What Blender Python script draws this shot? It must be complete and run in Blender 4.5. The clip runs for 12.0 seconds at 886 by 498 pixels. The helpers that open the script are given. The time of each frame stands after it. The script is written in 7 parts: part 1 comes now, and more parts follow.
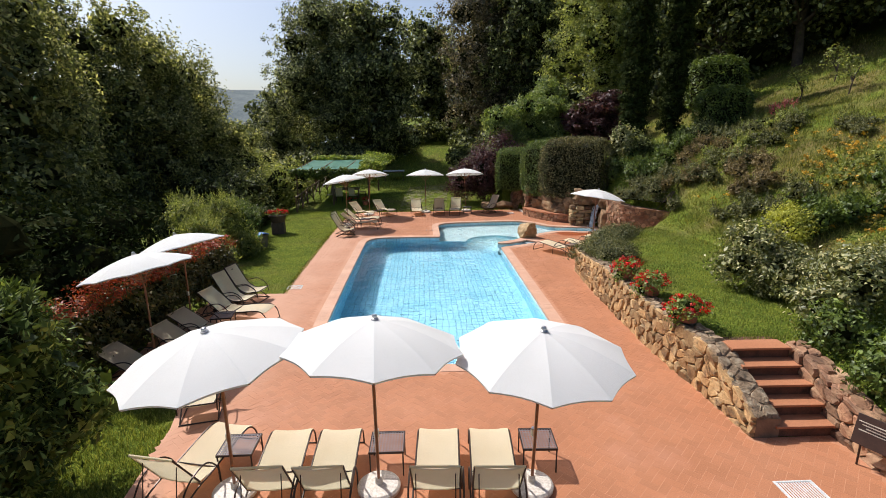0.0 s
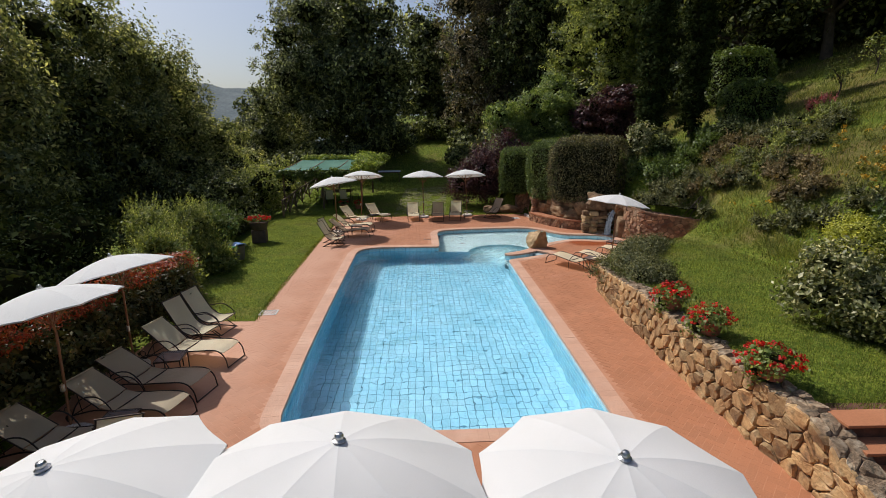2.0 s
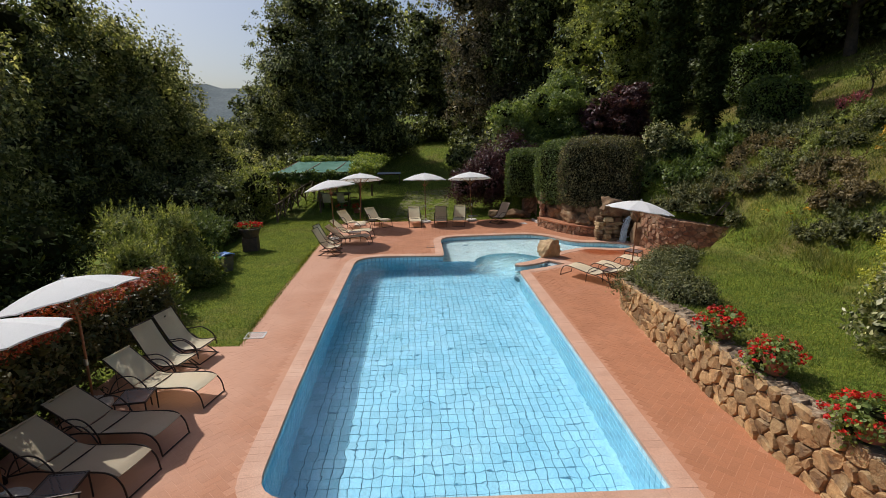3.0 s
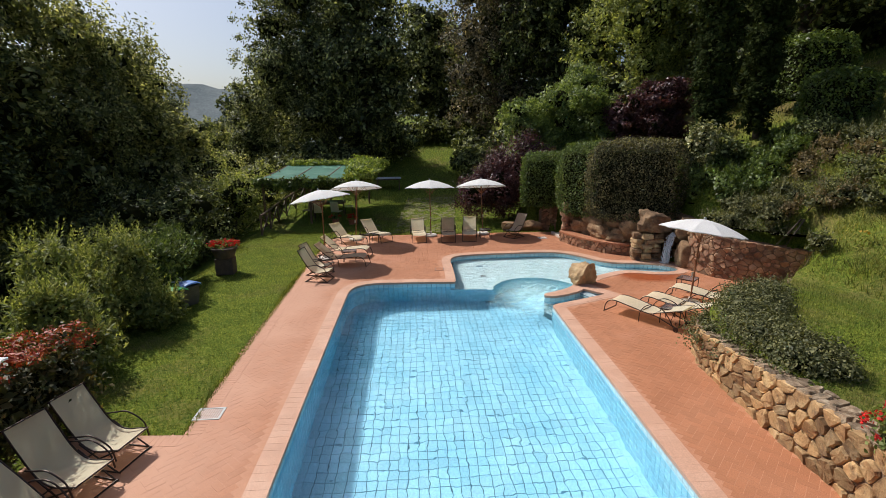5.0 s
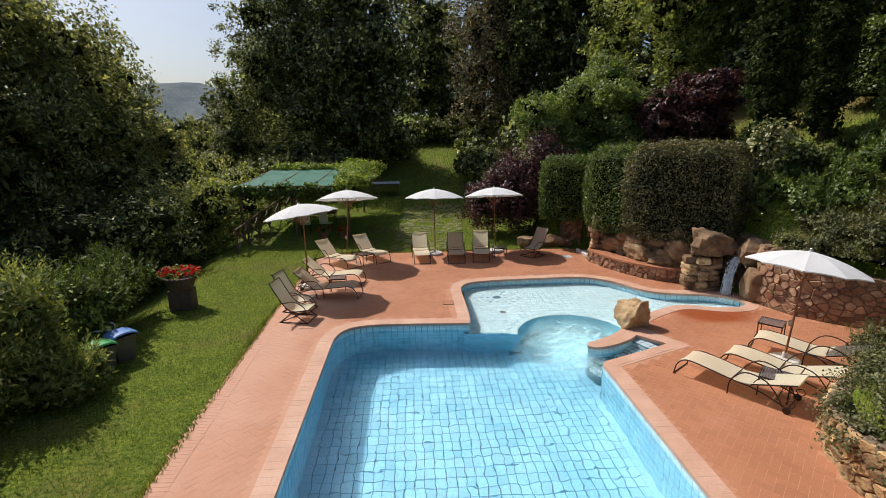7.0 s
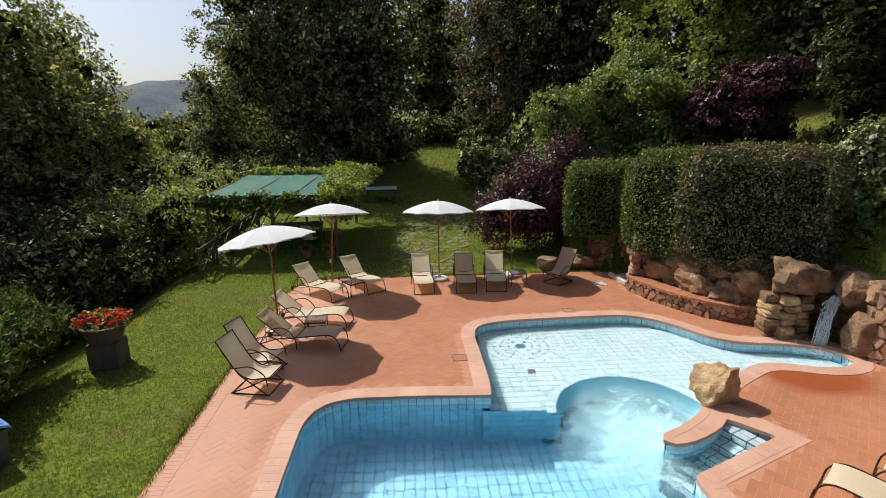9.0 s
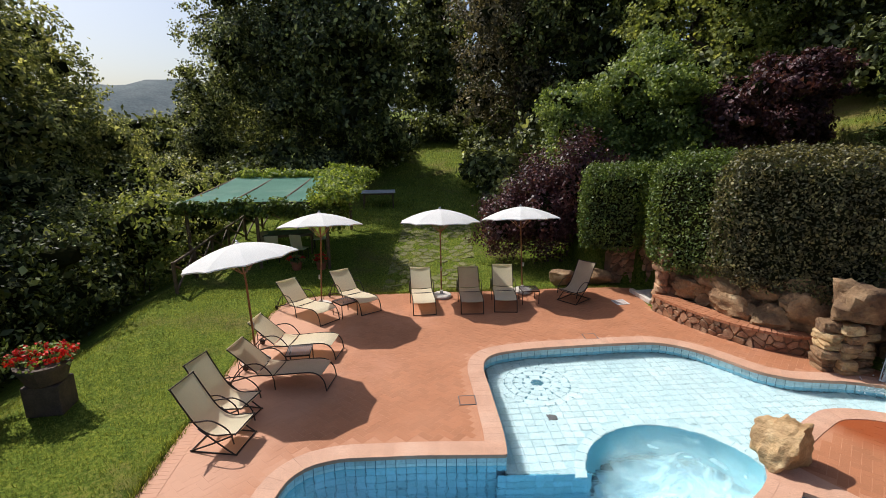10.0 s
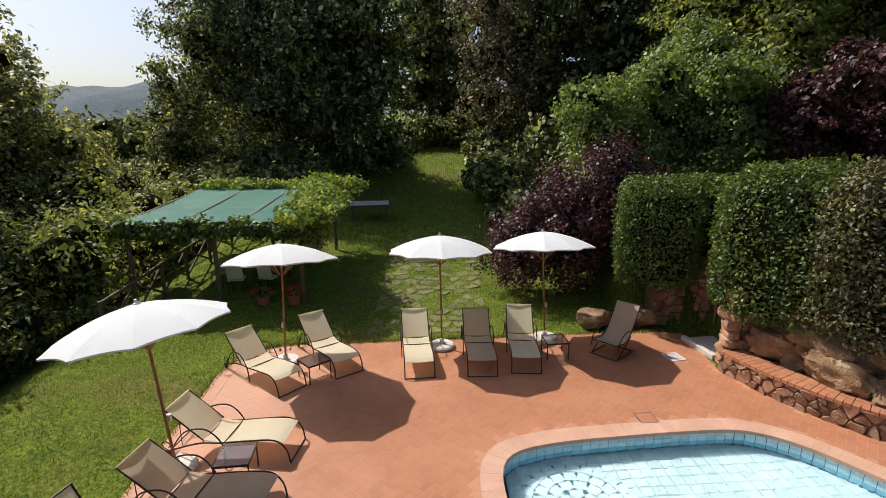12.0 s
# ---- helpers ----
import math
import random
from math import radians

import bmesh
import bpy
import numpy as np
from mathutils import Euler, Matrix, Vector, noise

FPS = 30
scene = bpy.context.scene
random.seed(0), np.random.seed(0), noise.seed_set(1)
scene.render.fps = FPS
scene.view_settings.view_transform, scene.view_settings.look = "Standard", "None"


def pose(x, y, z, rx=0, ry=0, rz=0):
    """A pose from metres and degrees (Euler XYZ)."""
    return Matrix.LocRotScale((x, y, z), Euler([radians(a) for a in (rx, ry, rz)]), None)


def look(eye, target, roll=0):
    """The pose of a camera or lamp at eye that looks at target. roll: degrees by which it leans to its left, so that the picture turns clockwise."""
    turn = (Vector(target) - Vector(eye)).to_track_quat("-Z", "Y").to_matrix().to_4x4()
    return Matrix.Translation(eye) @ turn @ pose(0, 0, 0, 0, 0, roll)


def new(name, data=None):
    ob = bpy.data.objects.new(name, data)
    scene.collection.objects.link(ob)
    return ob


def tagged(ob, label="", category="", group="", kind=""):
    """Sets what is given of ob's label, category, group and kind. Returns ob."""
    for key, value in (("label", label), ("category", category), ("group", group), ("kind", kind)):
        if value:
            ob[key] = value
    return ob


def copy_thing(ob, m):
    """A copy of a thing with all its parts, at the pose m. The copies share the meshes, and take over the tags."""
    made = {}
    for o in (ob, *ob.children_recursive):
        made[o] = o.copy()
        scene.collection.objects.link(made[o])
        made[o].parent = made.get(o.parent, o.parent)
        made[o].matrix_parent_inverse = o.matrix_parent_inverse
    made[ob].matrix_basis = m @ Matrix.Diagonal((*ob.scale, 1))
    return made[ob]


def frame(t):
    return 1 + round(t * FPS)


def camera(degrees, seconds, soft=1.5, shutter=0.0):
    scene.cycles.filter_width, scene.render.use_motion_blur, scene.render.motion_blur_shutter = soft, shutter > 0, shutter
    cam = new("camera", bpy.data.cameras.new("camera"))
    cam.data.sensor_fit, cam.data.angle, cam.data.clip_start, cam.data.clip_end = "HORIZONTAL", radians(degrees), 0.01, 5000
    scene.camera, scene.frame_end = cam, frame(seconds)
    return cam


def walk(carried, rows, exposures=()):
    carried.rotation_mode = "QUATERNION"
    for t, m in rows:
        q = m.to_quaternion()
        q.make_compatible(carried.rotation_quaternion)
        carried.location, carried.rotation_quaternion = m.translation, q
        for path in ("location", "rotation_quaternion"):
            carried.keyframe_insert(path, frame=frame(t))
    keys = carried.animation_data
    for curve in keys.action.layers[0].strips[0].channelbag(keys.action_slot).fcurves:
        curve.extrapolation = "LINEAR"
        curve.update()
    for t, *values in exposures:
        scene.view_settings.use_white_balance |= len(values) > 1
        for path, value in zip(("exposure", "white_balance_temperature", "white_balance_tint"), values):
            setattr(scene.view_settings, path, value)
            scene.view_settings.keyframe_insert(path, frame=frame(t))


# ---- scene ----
cam = camera(84.6, 12.0, soft=0.55)
PATH = [
    (0, pose(0.075, 0.062, 4.593, 76.52, 0, 0.37) @ pose(0, 0, 0, 0, 0, -0.78)),
    (0.5, pose(0.124, 0.571, 4.575, 76.43, 0, 0.28) @ pose(0, 0, 0, 0, 0, -0.76)),
    (1, pose(0.110, 1.140, 4.561, 76.39, 0, 0.20) @ pose(0, 0, 0, 0, 0, -0.75)),
    (1.5, pose(0.051, 1.761, 4.551, 76.37, 0, 0.12) @ pose(0, 0, 0, 0, 0, -0.73)),
    (2, pose(-0.038, 2.426, 4.544, 76.38, 0, 0.03) @ pose(0, 0, 0, 0, 0, -0.71)),
    (2.5, pose(-0.146, 3.128, 4.541, 76.40, 0, -0.05) @ pose(0, 0, 0, 0, 0, -0.69)),
    (4.5, pose(-0.609, 6.209, 4.552, 76.51, 0, -0.38) @ pose(0, 0, 0, 0, 0, -0.62)),
    (5, pose(-0.710, 7.025, 4.560, 76.52, 0, -0.46) @ pose(0, 0, 0, 0, 0, -0.60)),
    (5.5, pose(-0.800, 7.851, 4.570, 76.51, 0, -0.53) @ pose(0, 0, 0, 0, 0, -0.58)),
    (6, pose(-0.879, 8.686, 4.580, 76.50, 0, -0.60) @ pose(0, 0, 0, 0, 0, -0.57)),
    (6.5, pose(-0.949, 9.526, 4.592, 76.47, 0, -0.67) @ pose(0, 0, 0, 0, 0, -0.55)),
    (7, pose(-1.011, 10.368, 4.604, 76.42, 0, -0.73) @ pose(0, 0, 0, 0, 0, -0.53)),
    (9, pose(-1.193, 13.729, 4.654, 76.20, 0, -0.91) @ pose(0, 0, 0, 0, 0, -0.47)),
    (9.5, pose(-1.226, 14.556, 4.665, 76.15, 0, -0.95) @ pose(0, 0, 0, 0, 0, -0.45)),
    (10, pose(-1.252, 15.375, 4.675, 76.12, 0, -0.97) @ pose(0, 0, 0, 0, 0, -0.43)),
    (10.5, pose(-1.270, 16.183, 4.684, 76.12, 0, -1.00) @ pose(0, 0, 0, 0, 0, -0.42)),
    (11, pose(-1.274, 16.978, 4.691, 76.15, 0, -1.01) @ pose(0, 0, 0, 0, 0, -0.40)),
    (11.5, pose(-1.260, 17.758, 4.696, 76.23, 0, -1.02) @ pose(0, 0, 0, 0, 0, -0.39)),
    (12, pose(-1.220, 18.520, 4.699, 76.37, 0, -1.02) @ pose(0, 0, 0, 0, 0, -0.37)),
]
walk(cam, PATH, [(0.0, 0.16), (2.5, -0.36), (4.5, -0.16), (7.0, -0.08), (12.0, 0.12)])

# ---- world, sun, exposure ----
TO_SUN = Vector((-0.65, 0.576, 1.0)).normalized()
world = bpy.data.worlds.new("sky")
scene.world = world
world.use_nodes = True
wn = world.node_tree
sky = wn.nodes.new("ShaderNodeTexSky")
sky.sky_type = "NISHITA"
sky.sun_disc = False
sky.sun_elevation = math.asin(TO_SUN.z)
sky.sun_rotation = math.atan2(TO_SUN.x, TO_SUN.y)
sky.air_density, sky.dust_density, sky.ozone_density = 1.0, 3.0, 1.3
wn.nodes["Background"].inputs[1].default_value = 0.104
haze = wn.nodes.new("ShaderNodeMix")
haze.data_type, haze.blend_type = "RGBA", "MULTIPLY"
haze.inputs[0].default_value = 1.0
haze.inputs[7].default_value = (0.96, 1.0, 1.08, 1)
wn.links.new(sky.outputs[0], haze.inputs[6])
wn.links.new(haze.outputs[2], wn.nodes["Background"].inputs[0])
sun_data = bpy.data.lights.new("sun", "SUN")
sun_data.energy, sun_data.angle, sun_data.color = 4.6, radians(0.53), (1.0, 0.962, 0.91)
sun = new("sun", sun_data)
sun.matrix_world = look(TO_SUN * 60, (0, 0, 0))

# ---- materials ----
def mat(name):
    m = bpy.data.materials.new(name)
    m.use_nodes = True
    nt = m.node_tree
    return m, nt, nt.nodes["Principled BSDF"]


def coords(nt, scale=1.0):
    tc = nt.nodes.new("ShaderNodeNewGeometry")
    return tc.outputs["Position"]


def noise_tex(nt, vec, scale, detail=4.0, rough=0.55):
    n = nt.nodes.new("ShaderNodeTexNoise")
    n.inputs["Scale"].default_value, n.inputs["Detail"].default_value, n.inputs["Roughness"].default_value = scale, detail, rough
    nt.links.new(vec, n.inputs["Vector"])
    return n.outputs["Fac"]


def ramp(nt, fac, stops):
    r = nt.nodes.new("ShaderNodeValToRGB")
    while len(r.color_ramp.elements) < len(stops):
        r.color_ramp.elements.new(0.5)
    for e, (p, c) in zip(r.color_ramp.elements, stops):
        e.position, e.color = p, (*c, 1)
    nt.links.new(fac, r.inputs[0])
    return r.outputs[0]


def mixc(nt, fac, a, b, mode="MIX"):
    n = nt.nodes.new("ShaderNodeMix")
    n.data_type, n.blend_type = "RGBA", mode
    for sock, v in ((n.inputs[0], fac), (n.inputs[6], a), (n.inputs[7], b)):
        if isinstance(v, (int, float)):
            sock.default_value = v
        elif isinstance(v, tuple):
            sock.default_value = (*v, 1)
        else:
            nt.links.new(v, sock)
    return n.outputs[2]


def bump(nt, fac, strength, dist, bsdf):
    b = nt.nodes.new("ShaderNodeBump")
    b.inputs["Strength"].default_value, b.inputs["Distance"].default_value = strength, dist
    nt.links.new(fac, b.inputs["Height"])
    nt.links.new(b.outputs[0], bsdf.inputs["Normal"])


def rand_of(nt, island):
    if island:
        return nt.nodes.new("ShaderNodeNewGeometry").outputs["Random Per Island"]
    return nt.nodes.new("ShaderNodeObjectInfo").outputs["Random"]


def surface(name, stops, scale=6.0, rough=0.8, grain=40.0, bumpy=0.3, dist=0.01, metal=0.0, rnd=None, vary=0.35, stain=None, coat=0.0, spec=0.5):
    """Noise-coloured surface with grain; rnd 'island' or 'object' varies brightness piece by piece."""
    m, nt, b = mat(name)
    pos = coords(nt)
    big = noise_tex(nt, pos, scale, 5)
    fine = noise_tex(nt, pos, grain, 3)
    col = ramp(nt, big, stops)
    mul = ramp(nt, fine, [(0.3, (0.82, 0.82, 0.82)), (0.7, (1.12, 1.12, 1.12))])
    col = mixc(nt, 1.0, col, mul, "MULTIPLY")
    if rnd:
        r = rand_of(nt, rnd == "island")
        tone = ramp(nt, r, [(0.0, (1 - vary,) * 3), (0.5, (1.0, 1.0, 1.0)), (1.0, (1 + vary * 0.7, 1 + vary * 0.65, 1 + vary * 0.55))])
        col = mixc(nt, 1.0, col, tone, "MULTIPLY")
    if stain:
        s_scale, s_col, s_lo, s_hi = stain
        f = ramp(nt, noise_tex(nt, pos, s_scale, 6, 0.65), [(s_lo, (0, 0, 0)), (s_hi, (1, 1, 1))])
        col = mixc(nt, f, col, s_col)
    nt.links.new(col, b.inputs["Base Color"])
    b.inputs["Roughness"].default_value, b.inputs["Metallic"].default_value = rough, metal
    b.inputs["Coat Weight"].default_value = coat
    b.inputs["Specular IOR Level"].default_value = spec
    if bumpy:
        bump(nt, fine, bumpy, dist, b)
    return m


def leafy(name, dark, mid, light, trans=0.35, rough=0.45, scale=1.2, spec=0.42, soft=0.16):
    """Leaves that let light through, varied leaf by leaf and branch by branch."""
    m, nt, b = mat(name)
    r = rand_of(nt, True)
    dark, mid, light = (tuple(v + (max(c) * w - v) * soft for v, w in zip(c, (1.0, 1.0, 0.72))) for c in (dark, mid, light))
    col = ramp(nt, r, [(0.0, dark), (0.6, mid), (1.0, light)])
    patch = ramp(nt, noise_tex(nt, coords(nt), scale * 1.6, 4, 0.65), [(0.32, (0.55, 0.60, 0.58)), (0.68, (1.45, 1.38, 1.15))])
    col = mixc(nt, 1.0, col, patch, "MULTIPLY")
    nt.links.new(col, b.inputs["Base Color"])
    b.inputs["Roughness"].default_value = rough + 0.12
    b.inputs["Specular IOR Level"].default_value = spec
    t = nt.nodes.new("ShaderNodeBsdfTranslucent")
    nt.links.new(mixc(nt, 1.0, col, (1.2, 1.15, 0.62), "MULTIPLY"), t.inputs["Color"])
    mx = nt.nodes.new("ShaderNodeMixShader")
    mx.inputs[0].default_value = trans
    out = nt.nodes["Material Output"]
    nt.links.new(b.outputs[0], mx.inputs[1])
    nt.links.new(t.outputs[0], mx.inputs[2])
    nt.links.new(mx.outputs[0], out.inputs["Surface"])
    return m


def cloth(name, stops, grain, trans):
    """Woven cloth that glows a little against the light."""
    m = surface(name, stops, 2.0, 0.85, grain, 0.15, 0.001)
    nt = m.node_tree
    b, out = nt.nodes["Principled BSDF"], nt.nodes["Material Output"]
    t = nt.nodes.new("ShaderNodeBsdfTranslucent")
    nt.links.new(b.inputs["Base Color"].links[0].from_socket, t.inputs["Color"])
    mx = nt.nodes.new("ShaderNodeMixShader")
    mx.inputs[0].default_value = trans
    nt.links.new(b.outputs[0], mx.inputs[1])
    nt.links.new(t.outputs[0], mx.inputs[2])
    nt.links.new(mx.outputs[0], out.inputs["Surface"])
    return m


M_BRICK = surface("terracotta_paver", [(0.25, (0.37, 0.143, 0.064)), (0.5, (0.425, 0.170, 0.080)), (0.75, (0.465, 0.198, 0.100))], 0.9, 0.75, 70, 0.15, 0.004, rnd="island", vary=0.08, stain=(0.5, (0.48, 0.215, 0.125), 0.55, 0.75))
M_BRICK_OB = surface("terracotta_paver_single", [(0.25, (0.37, 0.143, 0.064)), (0.5, (0.425, 0.170, 0.080)), (0.75, (0.465, 0.198, 0.100))], 0.9, 0.75, 70, 0.15, 0.004, rnd="object", vary=0.08, stain=(0.5, (0.48, 0.215, 0.125), 0.55, 0.75))

def weather_deck(m):
    """Sun-bleached along the west side, soaked dark red round the waterfall."""
    nt = m.node_tree
    b = nt.nodes["Principled BSDF"]
    col = b.inputs["Base Color"].links[0].from_socket
    pos = coords(nt)
    sep = nt.nodes.new("ShaderNodeSeparateXYZ")
    nt.links.new(pos, sep.inputs[0])
    wob = noise_tex(nt, pos, 0.8, 4)
    add = nt.nodes.new("ShaderNodeMath")
    add.operation = "MULTIPLY_ADD"
    add.inputs[1].default_value = 2.5
    nt.links.new(wob, add.inputs[0])
    nt.links.new(sep.outputs[0], add.inputs[2])
    mr = nt.nodes.new("ShaderNodeMapRange")
    for k, v in ((1, -1.6), (2, -3.4), (3, 0.0), (4, 0.78)):
        mr.inputs[k].default_value = v
    nt.links.new(add.outputs[0], mr.inputs[0])
    col = mixc(nt, mr.outputs[0], col, (0.56, 0.305, 0.20))
    d = nt.nodes.new("ShaderNodeVectorMath")
    d.operation = "DISTANCE"
    d.inputs[1].default_value = (6.0, 22.55, 0)
    nt.links.new(pos, d.inputs[0])
    add = nt.nodes.new("ShaderNodeMath")
    add.operation = "MULTIPLY_ADD"
    add.inputs[1].default_value = 0.9
    nt.links.new(wob, add.inputs[0])
    nt.links.new(d.outputs["Value"], add.inputs[2])
    mr = nt.nodes.new("ShaderNodeMapRange")
    for k, v in ((1, 1.75), (2, 1.35), (3, 0.0), (4, 1.0)):
        mr.inputs[k].default_value = v
    nt.links.new(add.outputs[0], mr.inputs[0])
    col = mixc(nt, mr.outputs[0], col, (0.34, 0.085, 0.030))
    nt.links.new(col, b.inputs["Base Color"])
    rr = nt.nodes.new("ShaderNodeMapRange")
    rr.inputs[3].default_value, rr.inputs[4].default_value = 0.75, 0.28
    nt.links.new(mr.outputs[0], rr.inputs[0])
    nt.links.new(rr.outputs[0], b.inputs["Roughness"])


for m_deck in (M_BRICK, M_BRICK_OB):
    weather_deck(m_deck)
M_MORTAR = surface("sandy_mortar", [(0.3, (0.46, 0.20, 0.105)), (0.7, (0.53, 0.25, 0.14))], 2.0, 0.9, 90, 0.3, 0.004)
weather_deck(M_MORTAR)
M_COPING = surface("pale_coping_brick", [(0.25, (0.50, 0.275, 0.18)), (0.5, (0.57, 0.325, 0.22)), (0.75, (0.62, 0.38, 0.27))], 1.4, 0.7, 60, 0.2, 0.004, rnd="object", vary=0.05)
M_COPING_J = surface("pale_coping_brick_rest", [(0.25, (0.50, 0.275, 0.18)), (0.5, (0.57, 0.325, 0.22)), (0.75, (0.62, 0.38, 0.27))], 1.4, 0.7, 60, 0.2, 0.004, rnd="island", vary=0.05)
M_GROUT = surface("blue_grout", [(0.3, (0.025, 0.10, 0.145)), (0.7, (0.045, 0.14, 0.19))], 3.0, 0.8, 50, 0.1, 0.002)
M_GROUT_PALE = surface("pale_grey_grout", [(0.3, (0.34, 0.46, 0.50)), (0.7, (0.42, 0.54, 0.57))], 3.0, 0.8, 50, 0.1, 0.002)
M_TILE = surface("blue_pool_tile", [(0.25, (0.22, 0.48, 0.63)), (0.5, (0.27, 0.53, 0.67)), (0.75, (0.33, 0.58, 0.71))], 1.2, 0.25, 30, 0.05, 0.002, rnd="island", vary=0.10)
M_TILE_OB = surface("blue_pool_tile_single", [(0.25, (0.22, 0.48, 0.63)), (0.5, (0.27, 0.53, 0.67)), (0.75, (0.33, 0.58, 0.71))], 1.2, 0.25, 30, 0.05, 0.002, rnd="object", vary=0.10)
M_TILE_W = surface("pale_wading_tile", [(0.25, (0.430, 0.540, 0.570)), (0.5, (0.490, 0.594, 0.616)), (0.75, (0.542, 0.639, 0.653))], 1.2, 0.3, 30, 0.05, 0.002, rnd="object", vary=0.10)
M_TILE_WJ = surface("pale_wading_tile_rest", [(0.25, (0.430, 0.540, 0.570)), (0.5, (0.490, 0.594, 0.616)), (0.75, (0.542, 0.639, 0.653))], 1.2, 0.3, 30, 0.05, 0.002, rnd="island", vary=0.10)
M_TUB = surface("aqua_whirlpool_tile", [(0.3, (0.26, 0.60, 0.68)), (0.7, (0.36, 0.68, 0.74))], 1.5, 0.3, 30, 0.05, 0.002)
M_WALLTILE = surface("pale_blue_wall_tile", [(0.25, (0.44, 0.60, 0.65)), (0.5, (0.51, 0.66, 0.70)), (0.75, (0.57, 0.71, 0.74))], 1.2, 0.2, 30, 0.05, 0.002, rnd="island", vary=0.12)
# bluer than the waterline tiles: deep water's tint is put into the colour
M_DEEPTILE = surface("depth_tinted_wall_tile", [(0.25, (0.17, 0.45, 0.60)), (0.5, (0.21, 0.50, 0.64)), (0.75, (0.26, 0.55, 0.68))], 1.2, 0.2, 30, 0.05, 0.002, rnd="island", vary=0.12)
STONES = [(0.25, (0.20, 0.098, 0.042)), (0.42, (0.37, 0.215, 0.095)), (0.58, (0.48, 0.31, 0.145)), (0.75, (0.58, 0.43, 0.25))]
M_STONE = surface("ochre_fieldstone", STONES, 3.0, 0.85, 28, 0.7, 0.02, rnd="object", vary=0.45, stain=(5.0, (0.12, 0.075, 0.045), 0.52, 0.72))
REDS = [(0.2, (0.15, 0.072, 0.042)), (0.42, (0.30, 0.155, 0.09)), (0.6, (0.41, 0.25, 0.145)), (0.8, (0.50, 0.36, 0.24))]
M_REDSTONE = surface("reddish_fieldstone", REDS, 3.0, 0.85, 28, 0.7, 0.02, rnd="object", vary=0.42, stain=(5.0, (0.09, 0.055, 0.035), 0.56, 0.72))
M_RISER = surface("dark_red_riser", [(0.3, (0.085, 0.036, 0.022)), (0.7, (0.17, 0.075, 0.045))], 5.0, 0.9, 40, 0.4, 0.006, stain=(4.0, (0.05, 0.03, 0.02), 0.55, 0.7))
M_CAP = surface("lichened_cap_stone", [(0.3, (0.15, 0.10, 0.062)), (0.5, (0.29, 0.20, 0.125)), (0.7, (0.46, 0.37, 0.26))], 9.0, 0.95, 30, 1.0, 0.02, rnd="object", vary=0.3, stain=(7.0, (0.075, 0.06, 0.04), 0.52, 0.66))
M_JOINT = surface("earthy_joint", [(0.3, (0.15, 0.095, 0.06)), (0.7, (0.26, 0.165, 0.105))], 4.0, 0.95, 60, 0.5, 0.01)
M_BOULDER = surface("weathered_boulder", [(0.25, (0.10, 0.055, 0.030)), (0.42, (0.24, 0.14, 0.072)), (0.58, (0.36, 0.22, 0.115)), (0.78, (0.50, 0.37, 0.22))], 2.6, 0.9, 22, 0.9, 0.03, rnd="object", vary=0.25, stain=(3.0, (0.10, 0.06, 0.04), 0.56, 0.72))
M_WETROCK = surface("golden_poolside_rock", [(0.25, (0.25, 0.14, 0.06)), (0.5, (0.47, 0.30, 0.14)), (0.75, (0.58, 0.42, 0.23))], 3.0, 0.7, 26, 0.8, 0.02)
M_WHITE = cloth("white_canvas", [(0.3, (0.78, 0.785, 0.77)), (0.7, (0.83, 0.83, 0.82))], 300, 0.22)
M_CREAM = cloth("cream_sling_fabric", [(0.3, (0.80, 0.72, 0.50)), (0.7, (0.86, 0.79, 0.58))], 220, 0.42)
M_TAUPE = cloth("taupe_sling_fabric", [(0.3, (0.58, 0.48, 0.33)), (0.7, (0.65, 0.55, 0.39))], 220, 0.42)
M_IRON = surface("dark_brown_metal", [(0.3, (0.035, 0.022, 0.018)), (0.7, (0.06, 0.038, 0.03))], 8.0, 0.4, 90, 0.1, 0.001, metal=0.5)
M_GREYMETAL = surface("grey_painted_metal", [(0.3, (0.10, 0.09, 0.095)), (0.7, (0.15, 0.135, 0.14))], 8.0, 0.4, 90, 0.1, 0.001, metal=0.2)
M_TABLETOP = surface("worn_grey_tabletop_metal", [(0.3, (0.26, 0.235, 0.25)), (0.7, (0.36, 0.33, 0.345))], 8.0, 0.35, 90, 0.1, 0.001, metal=0.25)
M_STEEL = surface("brushed_steel", [(0.3, (0.45, 0.45, 0.45)), (0.7, (0.55, 0.55, 0.55))], 8.0, 0.3, 90, 0.05, 0.001, metal=1.0)
M_POLE = surface("varnished_wood_pole", [(0.3, (0.20, 0.075, 0.03)), (0.7, (0.32, 0.13, 0.055))], 12.0, 0.35, 60, 0.1, 0.001)
M_DARKWOOD = surface("dark_weathered_wood", [(0.3, (0.09, 0.055, 0.034)), (0.7, (0.19, 0.12, 0.075))], 8.0, 0.75, 60, 0.3, 0.004)
M_PATHSTONE = surface("mossy_path_stone", [(0.3, (0.12, 0.125, 0.036)), (0.7, (0.22, 0.205, 0.085))], 9.0, 0.9, 40, 0.5, 0.01, rnd="object", vary=0.2)
M_GRANITE = surface("speckled_granite", [(0.35, (0.50, 0.44, 0.38)), (0.65, (0.72, 0.66, 0.60))], 30.0, 0.6, 150, 0.2, 0.003)
